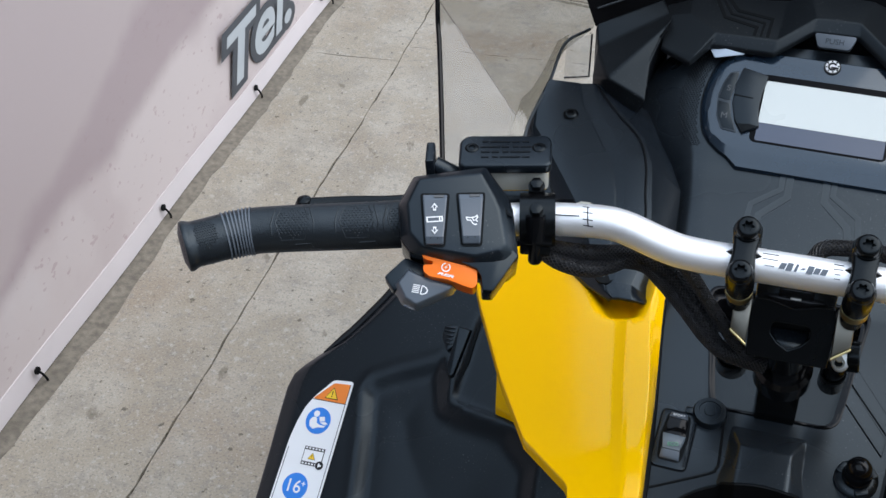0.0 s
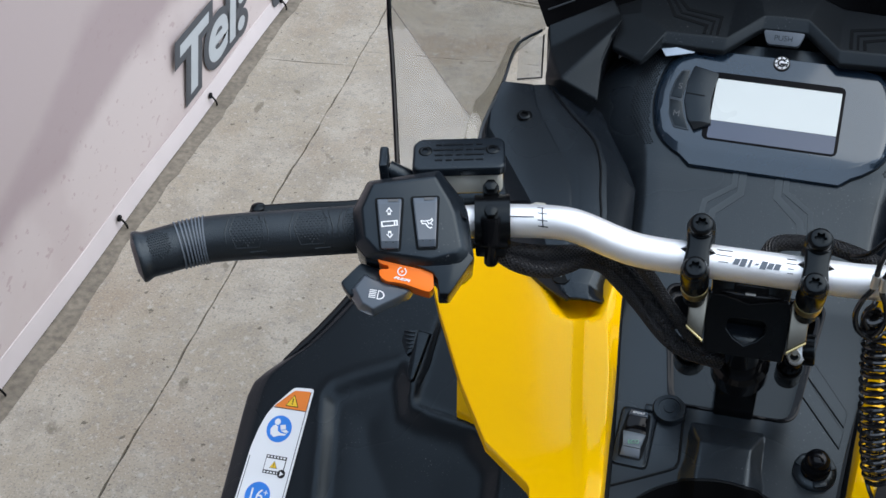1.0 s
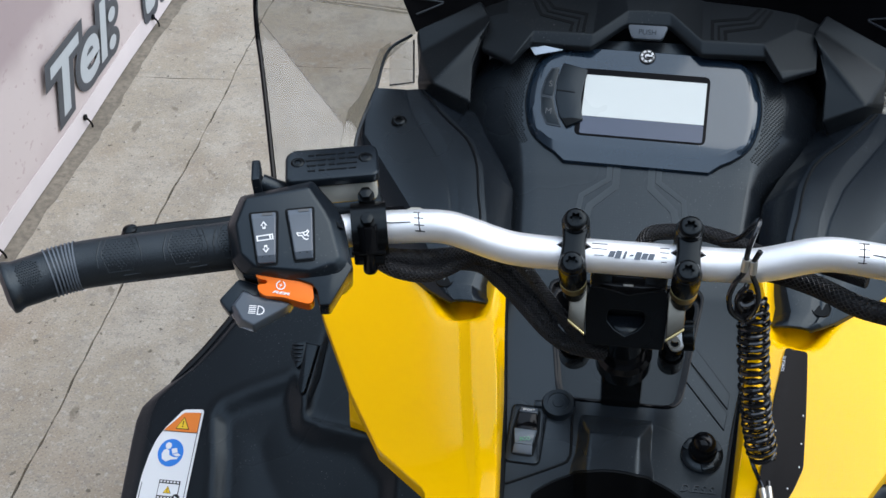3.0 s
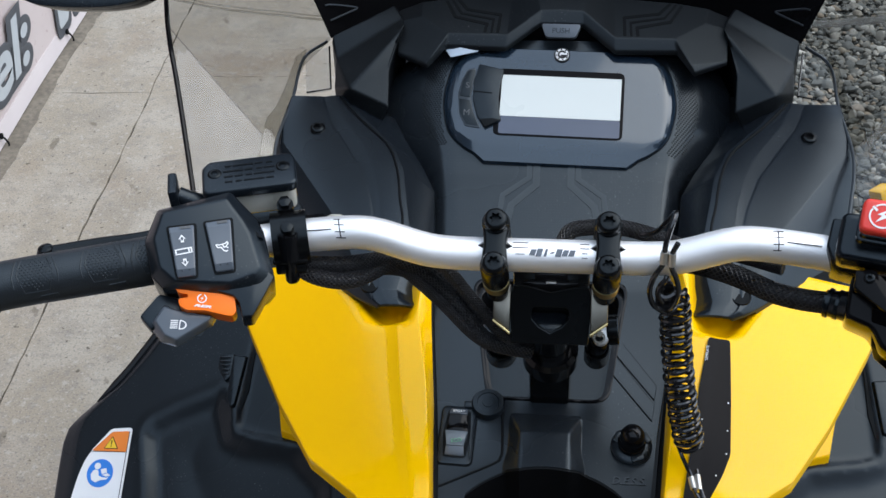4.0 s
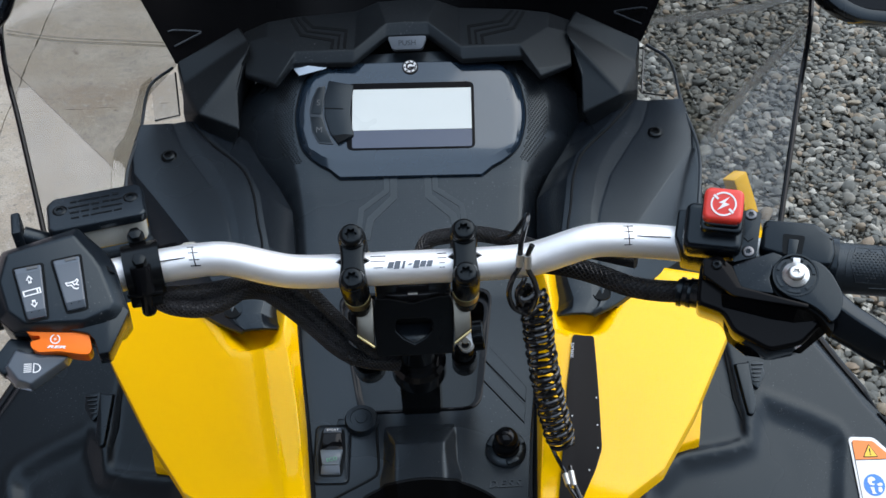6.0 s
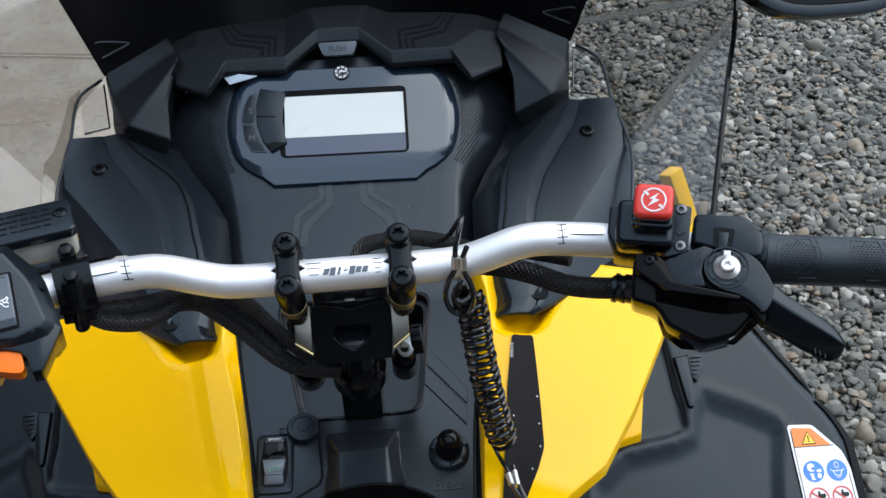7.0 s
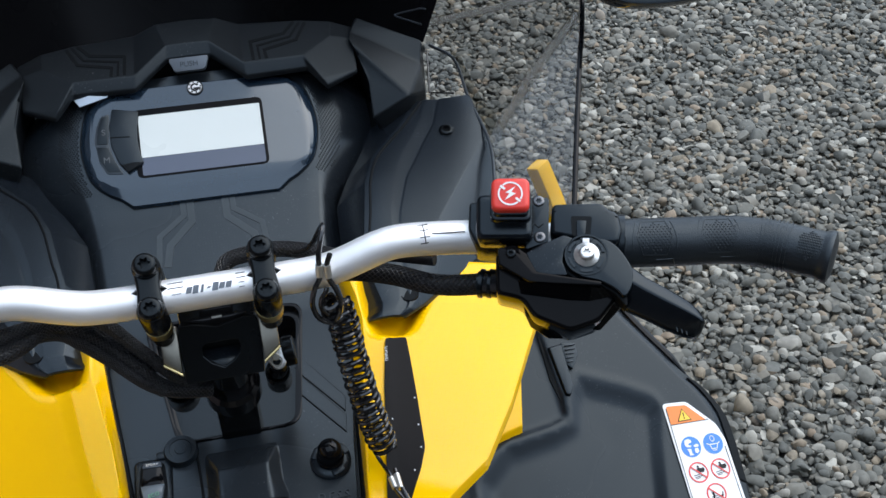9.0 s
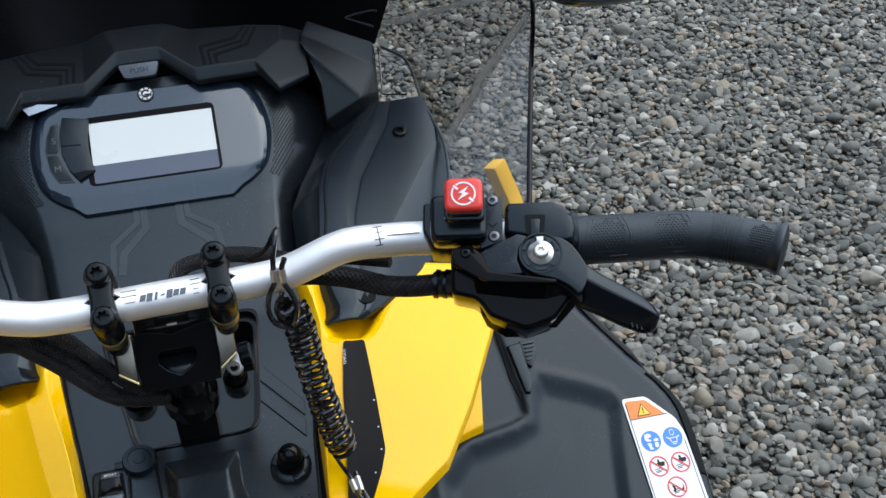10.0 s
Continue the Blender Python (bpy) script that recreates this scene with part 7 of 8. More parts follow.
def tether():
    c = thing("coiled_tether", (0.075, -0.02, 1.08), "black coiled tether cord hung from the handlebar", "cord")
    # loop over the bar, crimped to its own cut end
    up = spline([(0.0600, 0.0330, 1.0560), (0.0662, 0.0260, 1.0630), (0.0712, 0.0180, 1.0735), (0.0758, 0.0060, 1.0920), (0.0778, -0.0030, 1.1030), (0.0768, -0.0100, 1.1040), (0.0742, -0.0155, 1.0985), (0.0718, -0.0195, 1.0885), (0.0714, -0.0195, 1.0746), (0.0669, -0.0205, 1.0656), (0.0643, -0.0205, 1.0538), (0.0661, -0.0200, 1.0428), (0.0703, -0.0190, 1.0358), (0.0765, -0.0170, 1.0310)], 8)
    part("loop", sweep(up, 0.0018, 10), M_CORD, c)
    lo = spline([(0.0794, -0.0195, 1.0915), (0.0767, -0.0195, 1.0830), (0.0769, -0.0205, 1.0726), (0.0804, -0.0205, 1.0636), (0.0828, -0.0205, 1.0530), (0.0819, -0.0195, 1.0432), (0.0788, -0.0185, 1.0355), (0.0755, -0.0165, 1.0310)], 8)
    part("loop", sweep(lo, 0.0018, 10), M_CORD, c)
    mid = spline([(0.0752, -0.0160, 1.0620), (0.0738, -0.0180, 1.0590), (0.0708, -0.0185, 1.0545), (0.0700, -0.0185, 1.0470), (0.0735, -0.0180, 1.0400)], 8)
    part("loop", sweep(mid, 0.0018, 10), M_CORD, c)
    for p, q in (((0.0717, -0.0197, 1.0848), (0.0713, -0.0197, 1.0754)), ((0.0765, -0.0197, 1.0836), (0.0768, -0.0199, 1.0738))):
        part("crimp", sweep([Vector(p), Vector(q)], 0.0026, 14), M_STEEL, c, "silver crimp")
    wind = []
    for i in range(110):
        u = i / 109
        w = 2 * math.pi * 3.6 * u
        r = 0.0026 + 0.0030 * math.sin(math.pi * min(1.0, u * 1.15))
        wind.append(Vector((0.0752 + 0.0050 * u + r * math.cos(w), -0.0140 + 0.0040 * u + 0.6 * r * math.sin(w), 1.0500 - 0.0250 * u + 0.7 * r * math.sin(w + 0.8))))
    part("knot", sweep(wind, 0.0024, 8), M_CORD, c, "cord wound into a knot")
    spine = spline([(0.0829, 0.0000, 1.036), (0.0844, -0.0048, 1.0167), (0.0861, -0.0091, 0.9995), (0.0890, -0.0146, 0.9776), (0.0925, -0.0200, 0.9552), (0.0968, -0.0252, 0.9345), (0.1022, -0.0310, 0.9130)], 12)
    turns, per = 16, 26
    turns, per = 22, 22
    line = []
    for i in range(turns * per + 1):
        u = i / (turns * per)
        u = u + 0.10 * u * (1 - u)
        w = 2 * math.pi * i / per
        j = min(len(spine) - 2, int(u * (len(spine) - 1)))
        p = spine[j].lerp(spine[j + 1], u * (len(spine) - 1) - j)
        ax = (spine[j + 1] - spine[j]).normalized()
        e = (Vector((1, 0, 0)) - ax * ax.x).normalized()
        t = ax.cross(e)
        r = 0.0094 * (0.72 + 0.28 * min(1, u * 9, (1 - u) * 20)) + 0.0004 * math.sin(w * 0.37)
        line.append(p + r * (math.cos(w) * e + math.sin(w) * t))
    b = line[-1]
    part("coil", sweep(line, 0.00172, 8), M_CORD, c, "tightly wound black coil")
    tail = spline([tuple(b), (0.0945, -0.0255, 0.9130), (0.0955, -0.0300, 0.9085), (0.0988, -0.0390, 0.906), (0.1022, -0.0496, 0.9055), (0.1040, -0.0610, 0.9035), (0.1090, -0.0720, 0.902)], 8)
    part("tail", sweep(tail, 0.0015, 8), M_CORD, c)
    part("tail", sweep([Vector((0.1060, -0.0445, 0.907)), Vector((0.1068, -0.0560, 0.9055)), Vector((0.1105, -0.0700, 0.9035)), Vector((0.122, -0.100, 0.898))], 0.0015, 8), M_CORD, c)
    for p, q in (((0.1018, -0.0505, 0.9055), (0.1033, -0.0595, 0.9040)), ((0.1061, -0.0490, 0.9062), (0.1070, -0.0610, 0.9045))):
        part("crimp", sweep([Vector(p), Vector(q)], 0.0023, 14), M_STEEL, c, "silver crimp")


# ---------------------------------------------------------------- console fittings
def on_deck(x, y, lift=0.0):
    return Matrix.Translation((x, y, deck_z(x, y) + lift)) @ pose(0, 0, 0, 12.5)


def fittings():
    m = on_deck(-0.0695, 0.004)
    r = thing("mode_switch", tuple(m.translation), "black drive mode rocker switch in a rounded frame", "switch")
    part("seat_gap", prism(rounded(rect(0.0285, 0.0515), 0.0055), -0.004, 0.0007, m @ pose(0, 0, 0, 0, 0, -2), 0), M_DARK, r)
    part("frame", prism(rounded(rect(0.027, 0.050), 0.005), -0.004, 0.0020, m @ pose(0, 0, 0, 0, 0, -2), 0.001), M_PANEL, r)
    q = m @ pose(0, 0, 0, 0, 0, -2)
    part("well", prism(rounded([(-0.0088, 0.0215), (0.0088, 0.0215), (0.0108, 0.0), (0.0086, -0.0200), (-0.0086, -0.0200), (-0.0108, 0.0)], 0.0035), 0.0, 0.0024, q, 0.0005), M_DARK, r)

    def slab(v0, h0, w0, v1, h1, w1):
        return poly_faces([(-w0, v0, 0.001), (w0, v0, 0.001), (w1, v1, 0.001), (-w1, v1, 0.001), (-w0, v0, h0), (w0, v0, h0), (w1, v1, h1), (-w1, v1, h1)],
                          [(0, 1, 2, 3), (4, 5, 6, 7), (0, 1, 5, 4), (1, 2, 6, 5), (2, 3, 7, 6), (3, 0, 4, 7)], 0.0005)
    k = part("rocker", turned(slab(0.0212, 0.0050, 0.0064, 0.0160, 0.0066, 0.0072), q), M_ROCKER, r, "smoky rocker")
    part("rocker_waist", turned(slab(0.0158, 0.0058, 0.0070, 0.0010, 0.0034, 0.0086), q), M_GLOSS, r)
    part("rocker_face", turned(slab(0.0010, 0.0066, 0.0088, -0.0120, 0.0070, 0.0064), q), M_ROCKERPALE, r, "pale grey rocker face")
    part("rocker_end", turned(slab(-0.0125, 0.0070, 0.0070, -0.0185, 0.0034, 0.0074), q), M_ROCKER, r)
    part("print", lettering("SPORT", 0.0031, at(q, 0, 0.0182, 0.0063) @ pose(0, 0, 0, -18), 0.0002), M_WHITE, k)
    part("print", lettering("ECO", 0.0042, at(q, 0.0008, -0.0078, 0.0072) @ pose(0, 0, 0, 0, 0, 12), 0.0002), M_GREEN, r)

    m = on_deck(-0.0470, 0.0310)
    cp = thing("socket_cap", tuple(m.translation), "round black rubber cap over a power socket", "cap")
    part("cap", lathe([(0.0128, -0.002), (0.0130, 0.004), (0.0118, 0.0062), (0.0085, 0.0066), (0.0082, 0.0060), (0.0045, 0.0060), (0.0042, 0.0066), (0.001, 0.0066)], m, 36), M_PLASTIC, cp)
    part("hinge_tab", box(0.008, 0.006, 0.004, at(m, -0.0145, -0.001, 0.002), 0.001), M_PLASTIC, cp)

    m = on_deck(0.0630, 0.0008)
    d = thing("tether_post", tuple(m.translation), "domed black tether switch post on a flanged base", "switch")
    part("flange", lathe([(0.0155, -0.002), (0.0155, 0.0030), (0.0140, 0.0045), (0.0110, 0.0055)], m, 8 * 5), M_PLASTIC, d)
    for a in (200, 300, 60):
        part("flange_pad", prism(rounded(rect(0.010, 0.006), 0.002), 0.002, 0.0062, m @ pose(0, 0, 0, 0, 0, a) @ pose(0, 0.0118, 0), 0.001), M_PLASTIC, d)
    dome = [(0.0105, 0.004), (0.0105, 0.009), (0.0095, 0.0105), (0.0092, 0.016)] + [(0.0092 * math.cos(a), 0.017 + 0.0092 * math.sin(a)) for a in (0.0, 0.3, 0.6, 0.9, 1.2, 1.45)]
    part("dome", lathe(dome, m, 32), M_GLOSS, d, "shiny black dome")
    # embossed letters on the deck
    q = on_deck(0.0605, -0.0275, 0.0003)
    tagged(part("lettering", lettering("D.E.S.S.", 0.0085, q, 0.0006, 0.3, 0.0001), M_GREY), "embossed letters on the console deck", "lettering")


# ---------------------------------------------------------------- labels
def warning_triangle(m, parent, s):
    t = part("triangle", prism(rounded([(0, 0.011 * s), (-0.0115 * s, -0.008 * s), (0.0115 * s, -0.008 * s)], 0.0015 * s), 0, 0.0004, m, 0), M_INK, parent)
    part("triangle_fill", prism(rounded([(0, 0.0092 * s), (-0.0098 * s, -0.007 * s), (0.0098 * s, -0.007 * s)], 0.001 * s), 0.0003, 0.0007, m, 0), M_LABELYELLOW, t)
    part("mark", merge(prism([(-0.0009 * s, 0.0045 * s), (-0.0006 * s, -0.0018 * s), (0.0006 * s, -0.0018 * s), (0.0009 * s, 0.0045 * s)], 0.0006, 0.0009, m, 0),
                       prism(disc(0.001 * s, 10, 0, -0.004 * s), 0.0006, 0.0009, m, 0)), M_INK, t)


def labels():
    m = plane_frame(-1, 0.4055, 0.054, -4.5, 0.0012)
    st = thing("warning_sticker", tuple(m.translation), "white warning sticker with an orange head and blue round signs", "sticker")
    out = [(-0.0005, 0.0640), (0.0205, 0.0655), (0.0203, -0.10), (-0.0312, -0.10), (-0.0290, 0.000), (-0.0262, 0.0190), (-0.0222, 0.0335), (-0.0160, 0.0450)]
    part("film", prism(rounded(out, 0.0035), 0, 0.0005, m, 0), M_LABEL, st)
    head = [(-0.0165, 0.0430), (0.0180, 0.0425), (0.0180, 0.0620), (0.0010, 0.0610)]
    part("orange_head", prism(rounded(head, 0.002), 0.0004, 0.0009, m, 0), M_LABELORANGE, st)
    part("rule", box(0.036, 0.0005, 0.0003, at(m, 0.001, 0.0424, 0.0008), 0), M_INK, st)
    part("rule", box(0.0005, 0.160, 0.0003, at(m, 0.0182, -0.018, 0.0007), 0), M_INK, st)
    part("rule", box(0.0005, 0.090, 0.0003, at(m, -0.0280, -0.052, 0.0007, -1.2), 0), M_INK, st)
    warning_triangle(at(m, 0.0024, 0.0500, 0.0008), st, 0.62)
    c = part("blue_sign", prism(disc(0.0130, 40, -0.0045, 0.0222), 0.0004, 0.0009, m, 0), M_BLUE, st, "round blue sign")
    q = at(m, -0.0045, 0.0222, 0.0, -4)
    part("reader", prism(mm([(-7.2, 1.6), (-4.6, 3.0), (-1.8, 2.0), (-0.6, -2.2), (3.4, -3.6), (8.4, -3.4), (9.6, -2.0), (8.2, -5.0), (2.0, -6.4), (-2.5, -8.8), (-7.0, -6.8), (-8.6, -2.0)]), 0.0008, 0.0012, q, 0), M_WHITE, c)
    part("sign_dot", prism(disc(0.0031, 20, -0.0036, 0.0062), 0.0008, 0.0012, q, 0), M_WHITE, c)
    part("book", prism(mm([(0.2, 3.6), (5.4, 5.2), (7.2, 1.2), (2.2, -0.6)]), 0.0008, 0.0012, q, 0), M_WHITE, c)
    part("book", prism(mm([(7.8, 0.6), (11.2, -1.0), (7.0, -2.6), (2.4, -1.4)]), 0.0008, 0.0012, q, 0), M_WHITE, c)
    f = part("film_strip", prism(rect(0.0215, 0.0178, 0, 0.0012, -0.0122), 0.0004, 0.0008, m, 0), M_INK, st, "film strip sign")
    part("film_window", prism(rect(0.0200, 0.0112, 0, 0.0012, -0.0122), 0.0007, 0.0011, m, 0), M_LABEL, f)
    for i in range(6):
        for v in (-0.0048, -0.0196):
            part("perforation", prism(rect(0.0020, 0.0016, 0, -0.0074 + i * 0.0034, v), 0.0007, 0.0011, m, 0), M_LABEL, f)
    warning_triangle(at(m, 0.0006, -0.0126, 0.0010), st, 0.36)
    p = part("play_sign", prism(disc(0.0040, 24, 0.0105, -0.0195), 0.0010, 0.0015, m, 0), M_INK, st)
    part("play_arrow", prism([(0.0092, -0.0217), (0.0132, -0.0195), (0.0092, -0.0173)], 0.0014, 0.0018, m, 0), M_LABEL, p)
    c = part("blue_sign", prism(disc(0.0130, 40, -0.0079, -0.0429), 0.0004, 0.0009, m, 0), M_BLUE, st, "round blue sign reading 16+")
    part("print", lettering("16", 0.0175, at(m, -0.0098, -0.0432, 0.0010), 0.0002), M_WHITE, c)
    part("print", lettering("+", 0.0090, at(m, 0.0002, -0.0395, 0.0010), 0.0002), M_WHITE, c)

    m = plane_frame(1, 0.4045, 0.060, 4.5, 0.0012)
    st = thing("warning_sticker", tuple(m.translation), "white warning sticker with blue signs and red prohibition signs", "sticker")
    out = [(-0.0275, 0.0580), (-0.0035, 0.0570), (0.0200, 0.0315), (0.0247, 0.0160), (0.0285, -0.10), (-0.0245, -0.10)]
    part("film", prism(rounded(out, 0.004), 0, 0.0005, m, 0), M_LABEL, st)
    part("orange_head", prism(rounded([(-0.0245, 0.0370), (0.0110, 0.0370), (-0.0050, 0.0535), (-0.0245, 0.0550)], 0.002), 0.0004, 0.0009, m, 0), M_LABELORANGE, st)
    part("rule", box(0.038, 0.0005, 0.0003, at(m, -0.0055, 0.0370, 0.0008), 0), M_INK, st)
    part("rule", box(0.0005, 0.150, 0.0003, at(m, -0.0243, -0.022, 0.0007, 0.6), 0), M_INK, st)
    part("rule", box(0.0005, 0.110, 0.0003, at(m, 0.0237, -0.045, 0.0007, 1.6), 0), M_INK, st)
    warning_triangle(at(m, -0.0100, 0.0440, 0.0008), st, 0.62)
    for u, v in ((-0.0112, 0.0143), (0.0112, 0.0140)):
        c = part("blue_sign", prism(disc(0.0097, 36, u, v), 0.0004, 0.0009, m, 0), M_BLUE, st, "round blue sign")
        q = at(m, u, v)
        if u < 0:
            part("helmet", prism(rounded(mm([(-6.0, 2.6), (-5.2, 6.4), (-1.6, 7.6), (1.2, 6.0), (1.4, 3.8), (-2.0, 3.4), (-2.4, 1.6), (0.6, 1.0), (-0.6, -0.4), (-4.6, 0.2)]), 0.001), 0.0008, 0.0012, q, 0), M_WHITE, c)
            part("trousers", prism(mm([(-4.6, -1.6), (-0.8, -2.0), (-0.8, -6.2), (0.8, -7.8), (-3.4, -8.0), (-3.6, -5.0)]), 0.0008, 0.0012, q, 0), M_WHITE, c)
            part("glove", prism(rounded(mm([(2.0, 0.6), (5.8, 2.0), (7.6, 0.8), (7.0, -1.0), (3.4, -1.0)]), 0.0006), 0.0008, 0.0012, q, 0), M_WHITE, c)
            part("boot", prism(rounded(mm([(3.0, -2.0), (6.2, -2.0), (6.6, -5.4), (4.4, -7.0), (2.4, -5.6)]), 0.0006), 0.0008, 0.0012, q, 0), M_WHITE, c)
        else:
            part("head_ring", ring(0.0020, 0.0026, 0.0008, 0.0012, at(q, 0, 0.0046) @ Matrix.Diagonal((0.9, 1.15, 1, 1)), 24), M_WHITE, c)
            part("mask", prism(band(mm([(-6.6, 0.8), (-4.4, -0.6), (4.4, -0.6), (6.6, 0.8)]), 0.0008), 0.0008, 0.0012, q, 0), M_WHITE, c)
            part("mask", prism(band(mm([(-3.8, -1.0), (-2.6, -4.8), (2.6, -4.8), (3.8, -1.0)]), 0.0008), 0.0008, 0.0012, q, 0), M_WHITE, c)
            part("mask", box(0.0042, 0.0007, 0.0004, at(q, 0, -0.0064, 0.001), 0), M_WHITE, c)
    for u, v in ((-0.0111, -0.0098), (0.0111, -0.0098), (0.0002, -0.0313)):
        c = part("prohibition_sign", ring(0.0083, 0.0096, 0.0004, 0.0010, at(m, u, v), 40), M_LABELRED, st, "red ring with a bar")
        part("sign_bar", box(0.0012, 0.0175, 0.0004, at(m, u, v, 0.0011, 48), 0), M_LABELRED, c)
        q = at(m, u, v)
        part("sled", prism(mm([(-1.2, 3.4), (1.2, 4.6), (2.4, 3.6), (5.6, 3.8), (6.6, 2.2), (5.4, -0.4), (1.0, -0.2), (-0.6, 1.2)] if v > -0.02 else [(-4.6, 2.0), (-2.6, 1.4), (-1.8, -1.4), (-3.0, -4.4), (-4.2, -4.6), (-3.8, -1.4)]), 0.0004, 0.0009, q, 0), M_INK, c)
        part("rider", prism(disc(0.0011, 12, 0.0006, 0.0052) if v > -0.02 else mm([(2.8, -2.8), (5.6, -1.0), (5.8, 1.2), (6.6, 0.4), (6.0, -3.6), (3.4, -4.4)]), 0.0004, 0.0009, q, 0), M_INK, c)
        for i, (du, dv, wide) in enumerate(((-2.4, -2.2, 6.0), (-1.0, -3.8, 7.0), (-1.8, -5.2, 4.6))):
            part("sign_line", box(wide * 0.001, 0.0006, 0.0004, at(q, du * 0.001, dv * 0.001, 0.0007, 6), 0), M_INK, c)


# ---------------------------------------------------------------- windshield and what lies outside
def defl_z(x, y):
    # two flat facets that meet in the crease
    past = (y - 0.2445) * 0.776 - (abs(x) - 0.2515) * 0.63
    return 0.935 + 0.27 * (y - 0.09) + 0.45 * (abs(x) - 0.25) + 0.20 * min(0.0, past)


def windshield():
    w = thing("windshield", (0, 0.5, 0.95), "black-based snowmobile windshield with clear side deflectors", "windshield")
    # black inner cowl that rises ahead of the dash
    bm = bmesh.new()
    rows = []
    n = 48
    for i in range(n + 1):
        s = -1 + 2 * i / n
        a = abs(s)
        c = 1 - a ** 2.5
        line = [(0.2125 * s, 0.352 + 0.21 * c, 1.026 - 0.07 * c), (0.241 * s, 0.402 + 0.23 * c, 1.053 + 0.02 * c), (0.278 * s, 0.465 + 0.24 * c, 1.088 + 0.20 * c)]
        rows.append([bm.verts.new(v) for v in line + [(x, y + 0.004, z - 0.003) for x, y, z in line[::-1]]])
    for p, q in zip(rows, rows[1:]):
        for j in range(6):
            bm.faces.new((p[j], p[(j + 1) % 6], q[(j + 1) % 6], q[j]))
    bm.faces.new(rows[0])
    bm.faces.new(rows[-1][::-1])
    part("cowl", bm, M_SHROUD, w, "black inner windshield shroud")
    # upper pane, out of view: raised and widened so the dash reflects it dark
    bm = bmesh.new()
    rows = []
    for i in range(n + 1):
        s = -1 + 2 * i / n
        c = 1 - abs(s) ** 2.5
        line = [(0.279 * s, 0.466 + 0.24 * c, 1.089 + 0.20 * c), (0.34 * s, 0.44 + 0.22 * c, 1.25 + 0.12 * c), (0.37 * s, 0.33 + 0.19 * c, 1.55 + 0.06 * c)]
        rows.append([bm.verts.new(v) for v in line + [(x, y + 0.004, z) for x, y, z in line[::-1]]])
    for p, q in zip(rows, rows[1:]):
        for j in range(6):
            bm.faces.new((p[j], p[(j + 1) % 6], q[(j + 1) % 6], q[j]))
    bm.faces.new(rows[0])
    bm.faces.new(rows[-1][::-1])
    part("pane", bm, M_TINT, w, "dark tinted upper windshield pane")
    for k in (-1, 1):
        ridge = spline([(k * 0.222, 0.385, 1.0415), (k * 0.216, 0.389, 1.0405), (k * 0.197, 0.398, 1.0335), (k * 0.1945, 0.397, 1.0325), (k * 0.198, 0.392, 1.0325), (k * 0.215, 0.371, 1.0335)], 6)
        # grey colour stands for the highlight on this moulded edge
        part("pocket_edge", sweep(ridge, 0.0009, 8), M_GREY, w, "thin moulded edge, grey for its highlight")
    floor = [(-0.175, 0.37), (0.175, 0.37), (0.19, 0.44), (0.15, 0.59), (-0.15, 0.59), (-0.19, 0.44)]
    part("cowl_floor", prism(floor, 0.90, 0.945, Matrix(), 0.004), M_SHROUD, w)
    for k in (-1, 1):
        # upper and lower facet meet in the crease
        o = [(0.372, 0.47), (0.368, 0.381), (0.3620, 0.347), (0.3570, 0.3311), (0.2515, 0.2455), (0.249, 0.2460), (0.242, 0.345), (0.222, 0.392), (0.236, 0.47)]
        d = part("deflector", sheet(o, defl_z, 0.003, 0.03, (), 0.0, 2, k), M_SMOKE, w, "clear side wind deflector")
        d.visible_shadow = False
        o = [(0.3570, 0.3308), (0.3525, 0.3140), (0.3415, 0.2835), (0.3225, 0.2265), (0.3010, 0.1600), (0.250, 0.165), (0.249, 0.2425), (0.2515, 0.2447)]
        part("lower_facet", sheet(o, defl_z, 0.003, 0.03, (), 0.0, 2, k), M_SMOKE, d, "clear lower facet of the deflector").visible_shadow = False
        edge = spline([(k * x, y, defl_z(x, y) - 0.001) for x, y in ((0.372, 0.47), (0.368, 0.381), (0.3620, 0.347), (0.3525, 0.3140), (0.3415, 0.2835), (0.3225, 0.2265), (0.3010, 0.1600))], 6)
        part("edge_strip", sweep(edge, 0.0024, 8), M_GLOSS, d, "dark edge of the clear panel")
        inner = spline([(k * x, y, defl_z(x, y) + 0.001) for x, y in ((0.2400, 0.190), (0.2485, 0.242), (0.2430, 0.301), (0.2410, 0.352), (0.2240, 0.384))], 6)
        part("inner_seal", sweep(inner, 0.0015, 8), M_GREY, d)
        # clear flange along the pod, and a fine moulded crease
        lip = [(0.2400, 0.3640), (0.2475, 0.3500), (0.2510, 0.3097), (0.2550, 0.2849), (0.2605, 0.2694), (0.2605, 0.2300), (0.2490, 0.2300), (0.2490, 0.2600), (0.2440, 0.3097), (0.2390, 0.3500)]
        part("flange", sheet(lip, lambda x, y: defl_z(x, y) + 0.0030, 0.0025, 0.05, (), 0.0006, 1, k), M_CREASE, d, "clear flange along the pod").visible_shadow = False
        rng = random.Random(41)
        for line, bands in (([(0.353, 0.3285), (0.328, 0.311), (0.304, 0.2949), (0.280, 0.273), (0.2593, 0.2539)], () if k < 0 else ((-0.0055, 0.0016), (0.0, 0.0075), (0.0062, 0.0014))),
                            ([(0.2184, 0.4143), (0.2585, 0.3980), (0.3167, 0.3745), (0.360, 0.362)], ((0.0, 0.0022), (0.004, 0.0012)) if k < 0 else ((0.0, 0.0075), (0.0062, 0.0014)))):
            path = spline([(x, y, 0) for x, y in line], 9)
            side = Vector((line[0][1] - line[-1][1], line[-1][0] - line[0][0], 0)).normalized()
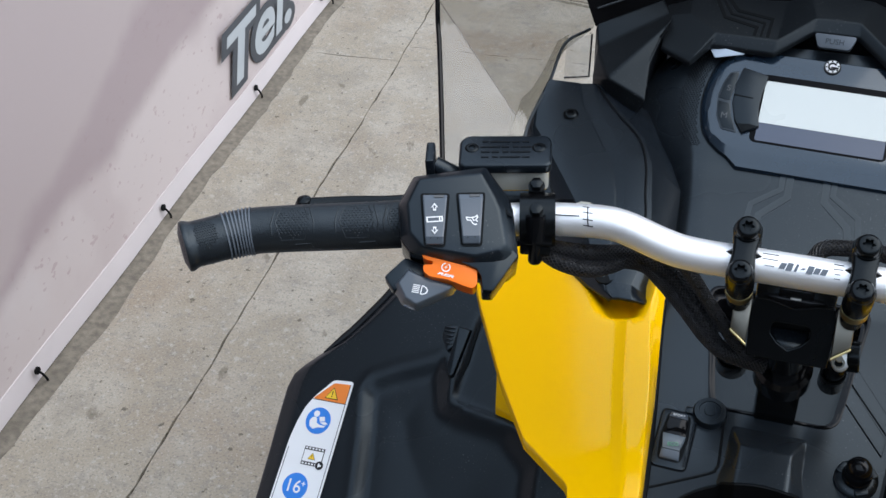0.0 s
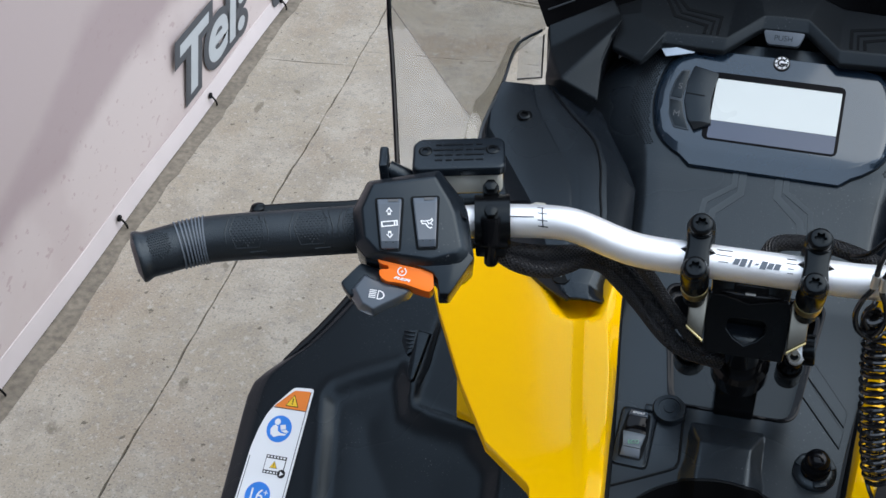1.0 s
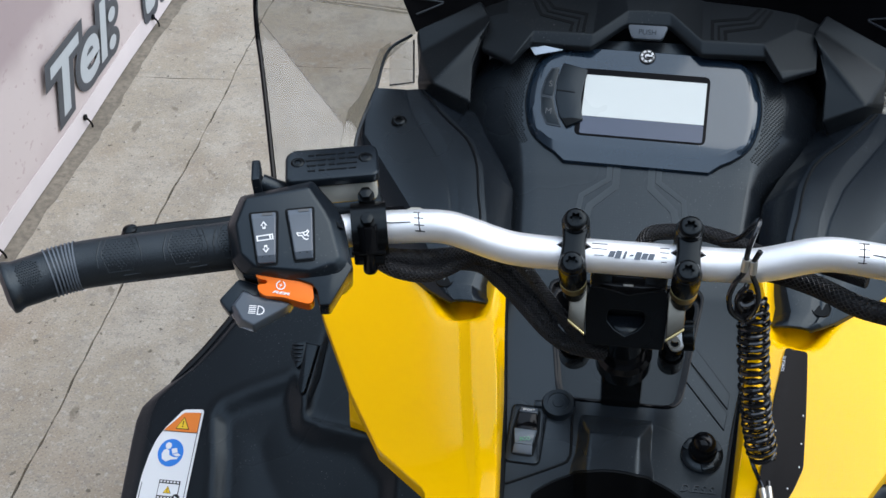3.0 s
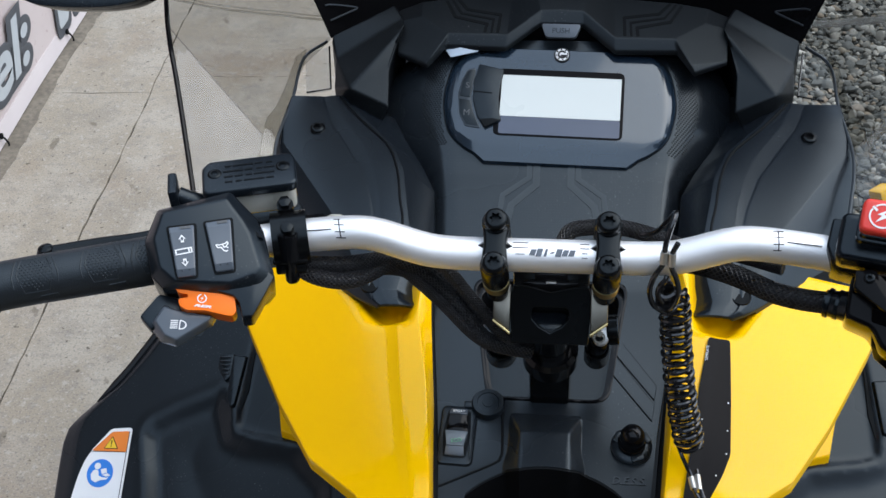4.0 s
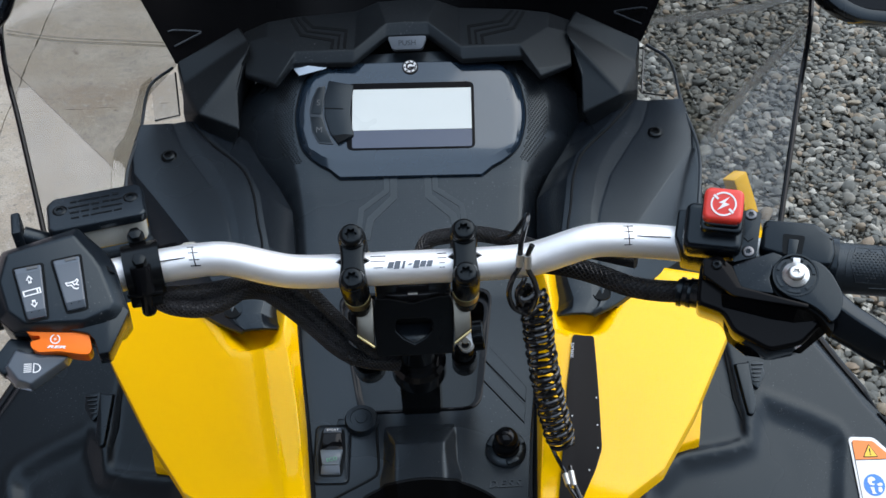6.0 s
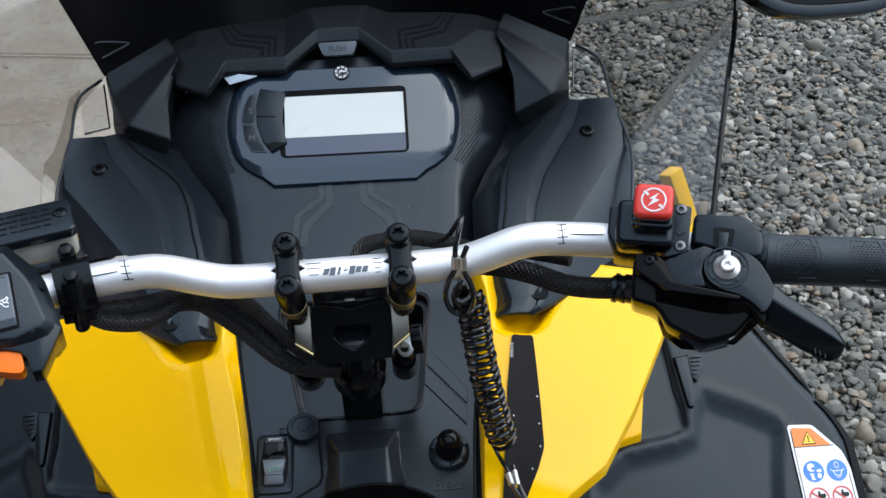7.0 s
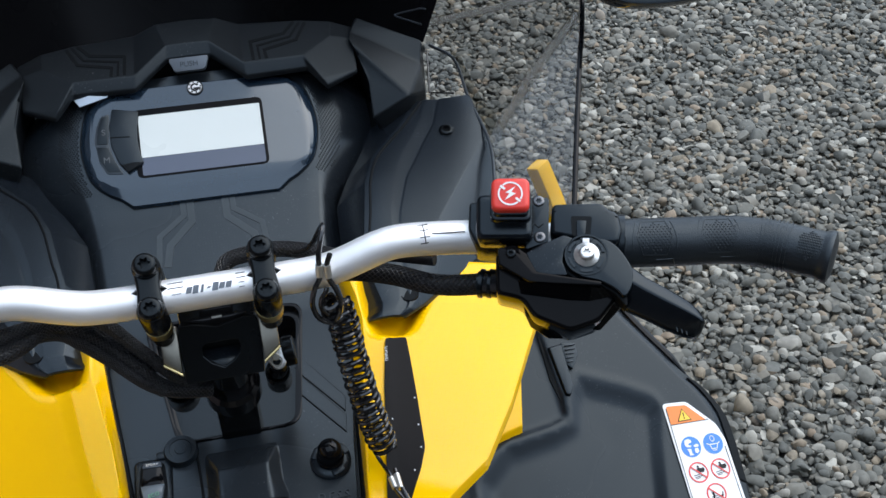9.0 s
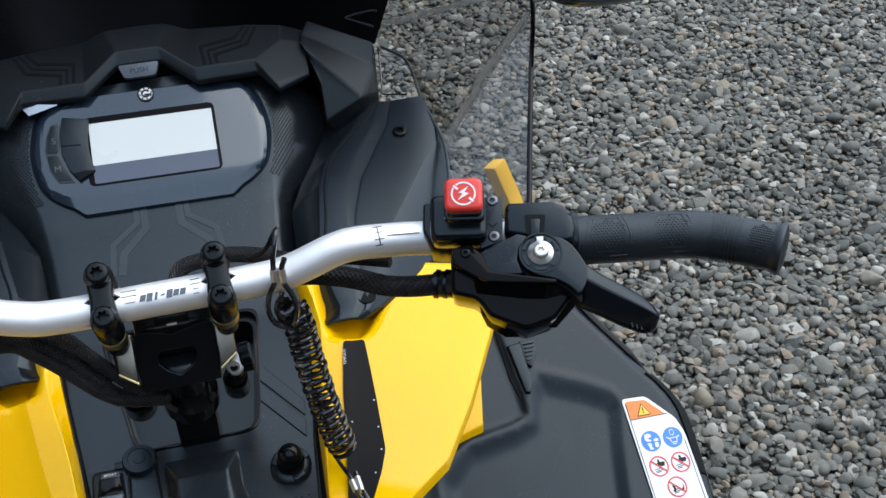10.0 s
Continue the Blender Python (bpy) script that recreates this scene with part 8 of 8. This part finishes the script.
            for off, wide in bands:
                shake = 0.0010 if k > 0 else 0.0002
                pts = [tuple((p + side * (off + rng.uniform(-shake, shake))).xy) for p in path]
                part("crease", sheet(band(pts, wide), lambda x, y: defl_z(x, y) + 0.0012, 0.0010, 0.5, (), 0.0004, 1, k), M_RIPPLE if wide > 0.005 else M_CREASE, d, "moulded crease in the clear panel").visible_shadow = False
        v = [(0.240, 0.358), (0.218, 0.366), (0.209, 0.314), (0.231, 0.309)]
        q = part("vent_pane", sheet([(x, y) for x, y in v], lambda x, y: 0.9985 + 0.27 * (y - 0.33), 0.002, 0.05, (), 0.0, 2, k), M_CLEAR, w, "small clear vent pane")
        q.visible_shadow = False
        part("vent_edge", sweep([Vector((k * 0.218, 0.366, 1.0085)), Vector((k * 0.209, 0.314, 0.9945)), Vector((k * 0.231, 0.309, 0.993))], 0.0009, 8), M_CORD, q)


MIRROR_RIM = [(-0.090, 0.010), (-0.082, -0.0125), (-0.066, -0.0270), (-0.052, -0.0345), (-0.030, -0.0390), (-0.008, -0.0405), (0.014, -0.0410), (0.036, -0.0400), (0.062, -0.031), (0.080, 0.0), (0.070, 0.060), (-0.084, 0.060)]


def mirror(k):
    m = thing("wing_mirror", (k * 0.40, 0.32, 1.02), "black framed rear-view mirror on a short stalk", "mirror", "wing mirrors")
    f = pose(0.432 if k > 0 else -0.418, 0.3045 if k > 0 else 0.310, 1.104 if k > 0 else 1.122, 50, 0, k * 4)
    o = MIRROR_RIM
    o = rounded([(k * x, y) for x, y in o][::k], 0.012)
    part("shell", prism([(x * 0.97, y * 0.97) for x, y in o], -0.035, -0.004, f, 0.010, 3), M_GLOSS, m)
    inner = [(x * 0.88, 0.006 + (y - 0.006) * 0.80) for x, y in o]
    part("rim", turned(sheet(o, lambda x, y: 0.0, 0.009, 0.2, (inner,), 0.003), f), M_PLASTIC, m)
    part("glass", prism([(x * 0.94, 0.006 + (y - 0.006) * 0.90) for x, y in o], -0.010, -0.006, f, 0), M_MIRROR, m, "mirror glass")
    part("stalk", sweep(spline([(k * 0.38, 0.345, 1.125), (k * 0.36, 0.42, 1.13), (k * 0.31, 0.50, 1.10), (k * 0.25, 0.55, 1.05)], 8), 0.011, 14), M_PLASTIC, m)


def ski():
    s = thing("ski", (0.50, 1.0, 0), "black ski with a bent yellow tip loop on the gravel", "ski")
    bm = bmesh.new()
    rows = []
    for i in range(30):
        u = i / 29
        y = 0.1 + 1.05 * u
        z = 0.015 + 0.22 * max(0, u - 0.72) ** 2 / 0.28 ** 2 * 0.6
        w = 0.07 * (1 - 0.45 * sstep(0.75, 1.0, u))
        rows.append([bm.verts.new(p) for p in ((0.50 - w, y, z), (0.50 + w, y, z), (0.50 + w, y, z + 0.016), (0.50 - w, y, z + 0.016))])
    for p, q in zip(rows, rows[1:]):
        for j in range(4):
            bm.faces.new((p[j], p[(j + 1) % 4], q[(j + 1) % 4], q[j]))
    bm.faces.new(rows[0])
    bm.faces.new(rows[-1][::-1])
    part("blade", bm, M_PLASTIC, s)
    loop = [(0.585, 0.55, 0.03), (0.606, 0.86, 0.04), (0.598, 1.04, 0.135), (0.578, 1.100, 0.225), (0.562, 1.116, 0.275), (0.549, 1.126, 0.312)]
    line = spline(loop, 6)
    bm = bmesh.new()
    rows = []
    for i, p in enumerate(line):
        d = (line[min(i + 1, len(line) - 1)] - line[max(i - 1, 0)]).normalized()
        a = d.cross(Vector((0.1, 0.9, -0.5))).normalized()
        b = d.cross(a)
        a, b = a * 0.82 + b * 0.57, b * 0.82 - a * 0.57
        rows.append([bm.verts.new(p + a * u * 0.017 + b * v * 0.015) for u, v in ((-1, -1), (1, -1), (1, 1), (-1, 1))])
    for p, q in zip(rows, rows[1:]):
        for j in range(4):
            bm.faces.new((p[j], p[(j + 1) % 4], q[(j + 1) % 4], q[j]))
    bm.faces.new(rows[0])
    bm.faces.new(rows[-1][::-1])
    bmesh.ops.recalc_face_normals(bm, faces=bm.faces)
    part("tip_loop", bevel(bm, 0.003, 2, 50), M_YELLOW, s, "yellow ski tip loop")
    part("ski_leg", sweep([Vector((0.50, 0.62, 0.02)), Vector((0.42, 0.55, 0.28))], 0.03, 14), M_DARK, s)
    part("ski_arm", sweep([Vector((0.42, 0.55, 0.28)), Vector((0.15, 0.50, 0.34))], 0.018, 12), M_DARK, s)


ground()
added_walls()
banner()
body()
gauge()
handlebar()
for side in (-1, 1):
    grip(side)
left_control()
brake_cylinder()
throttle()
kill_switch()
cables()
tether()
fittings()
labels()
windshield()
for side in (-1, 1):
    mirror(side)
ski()
gravel()
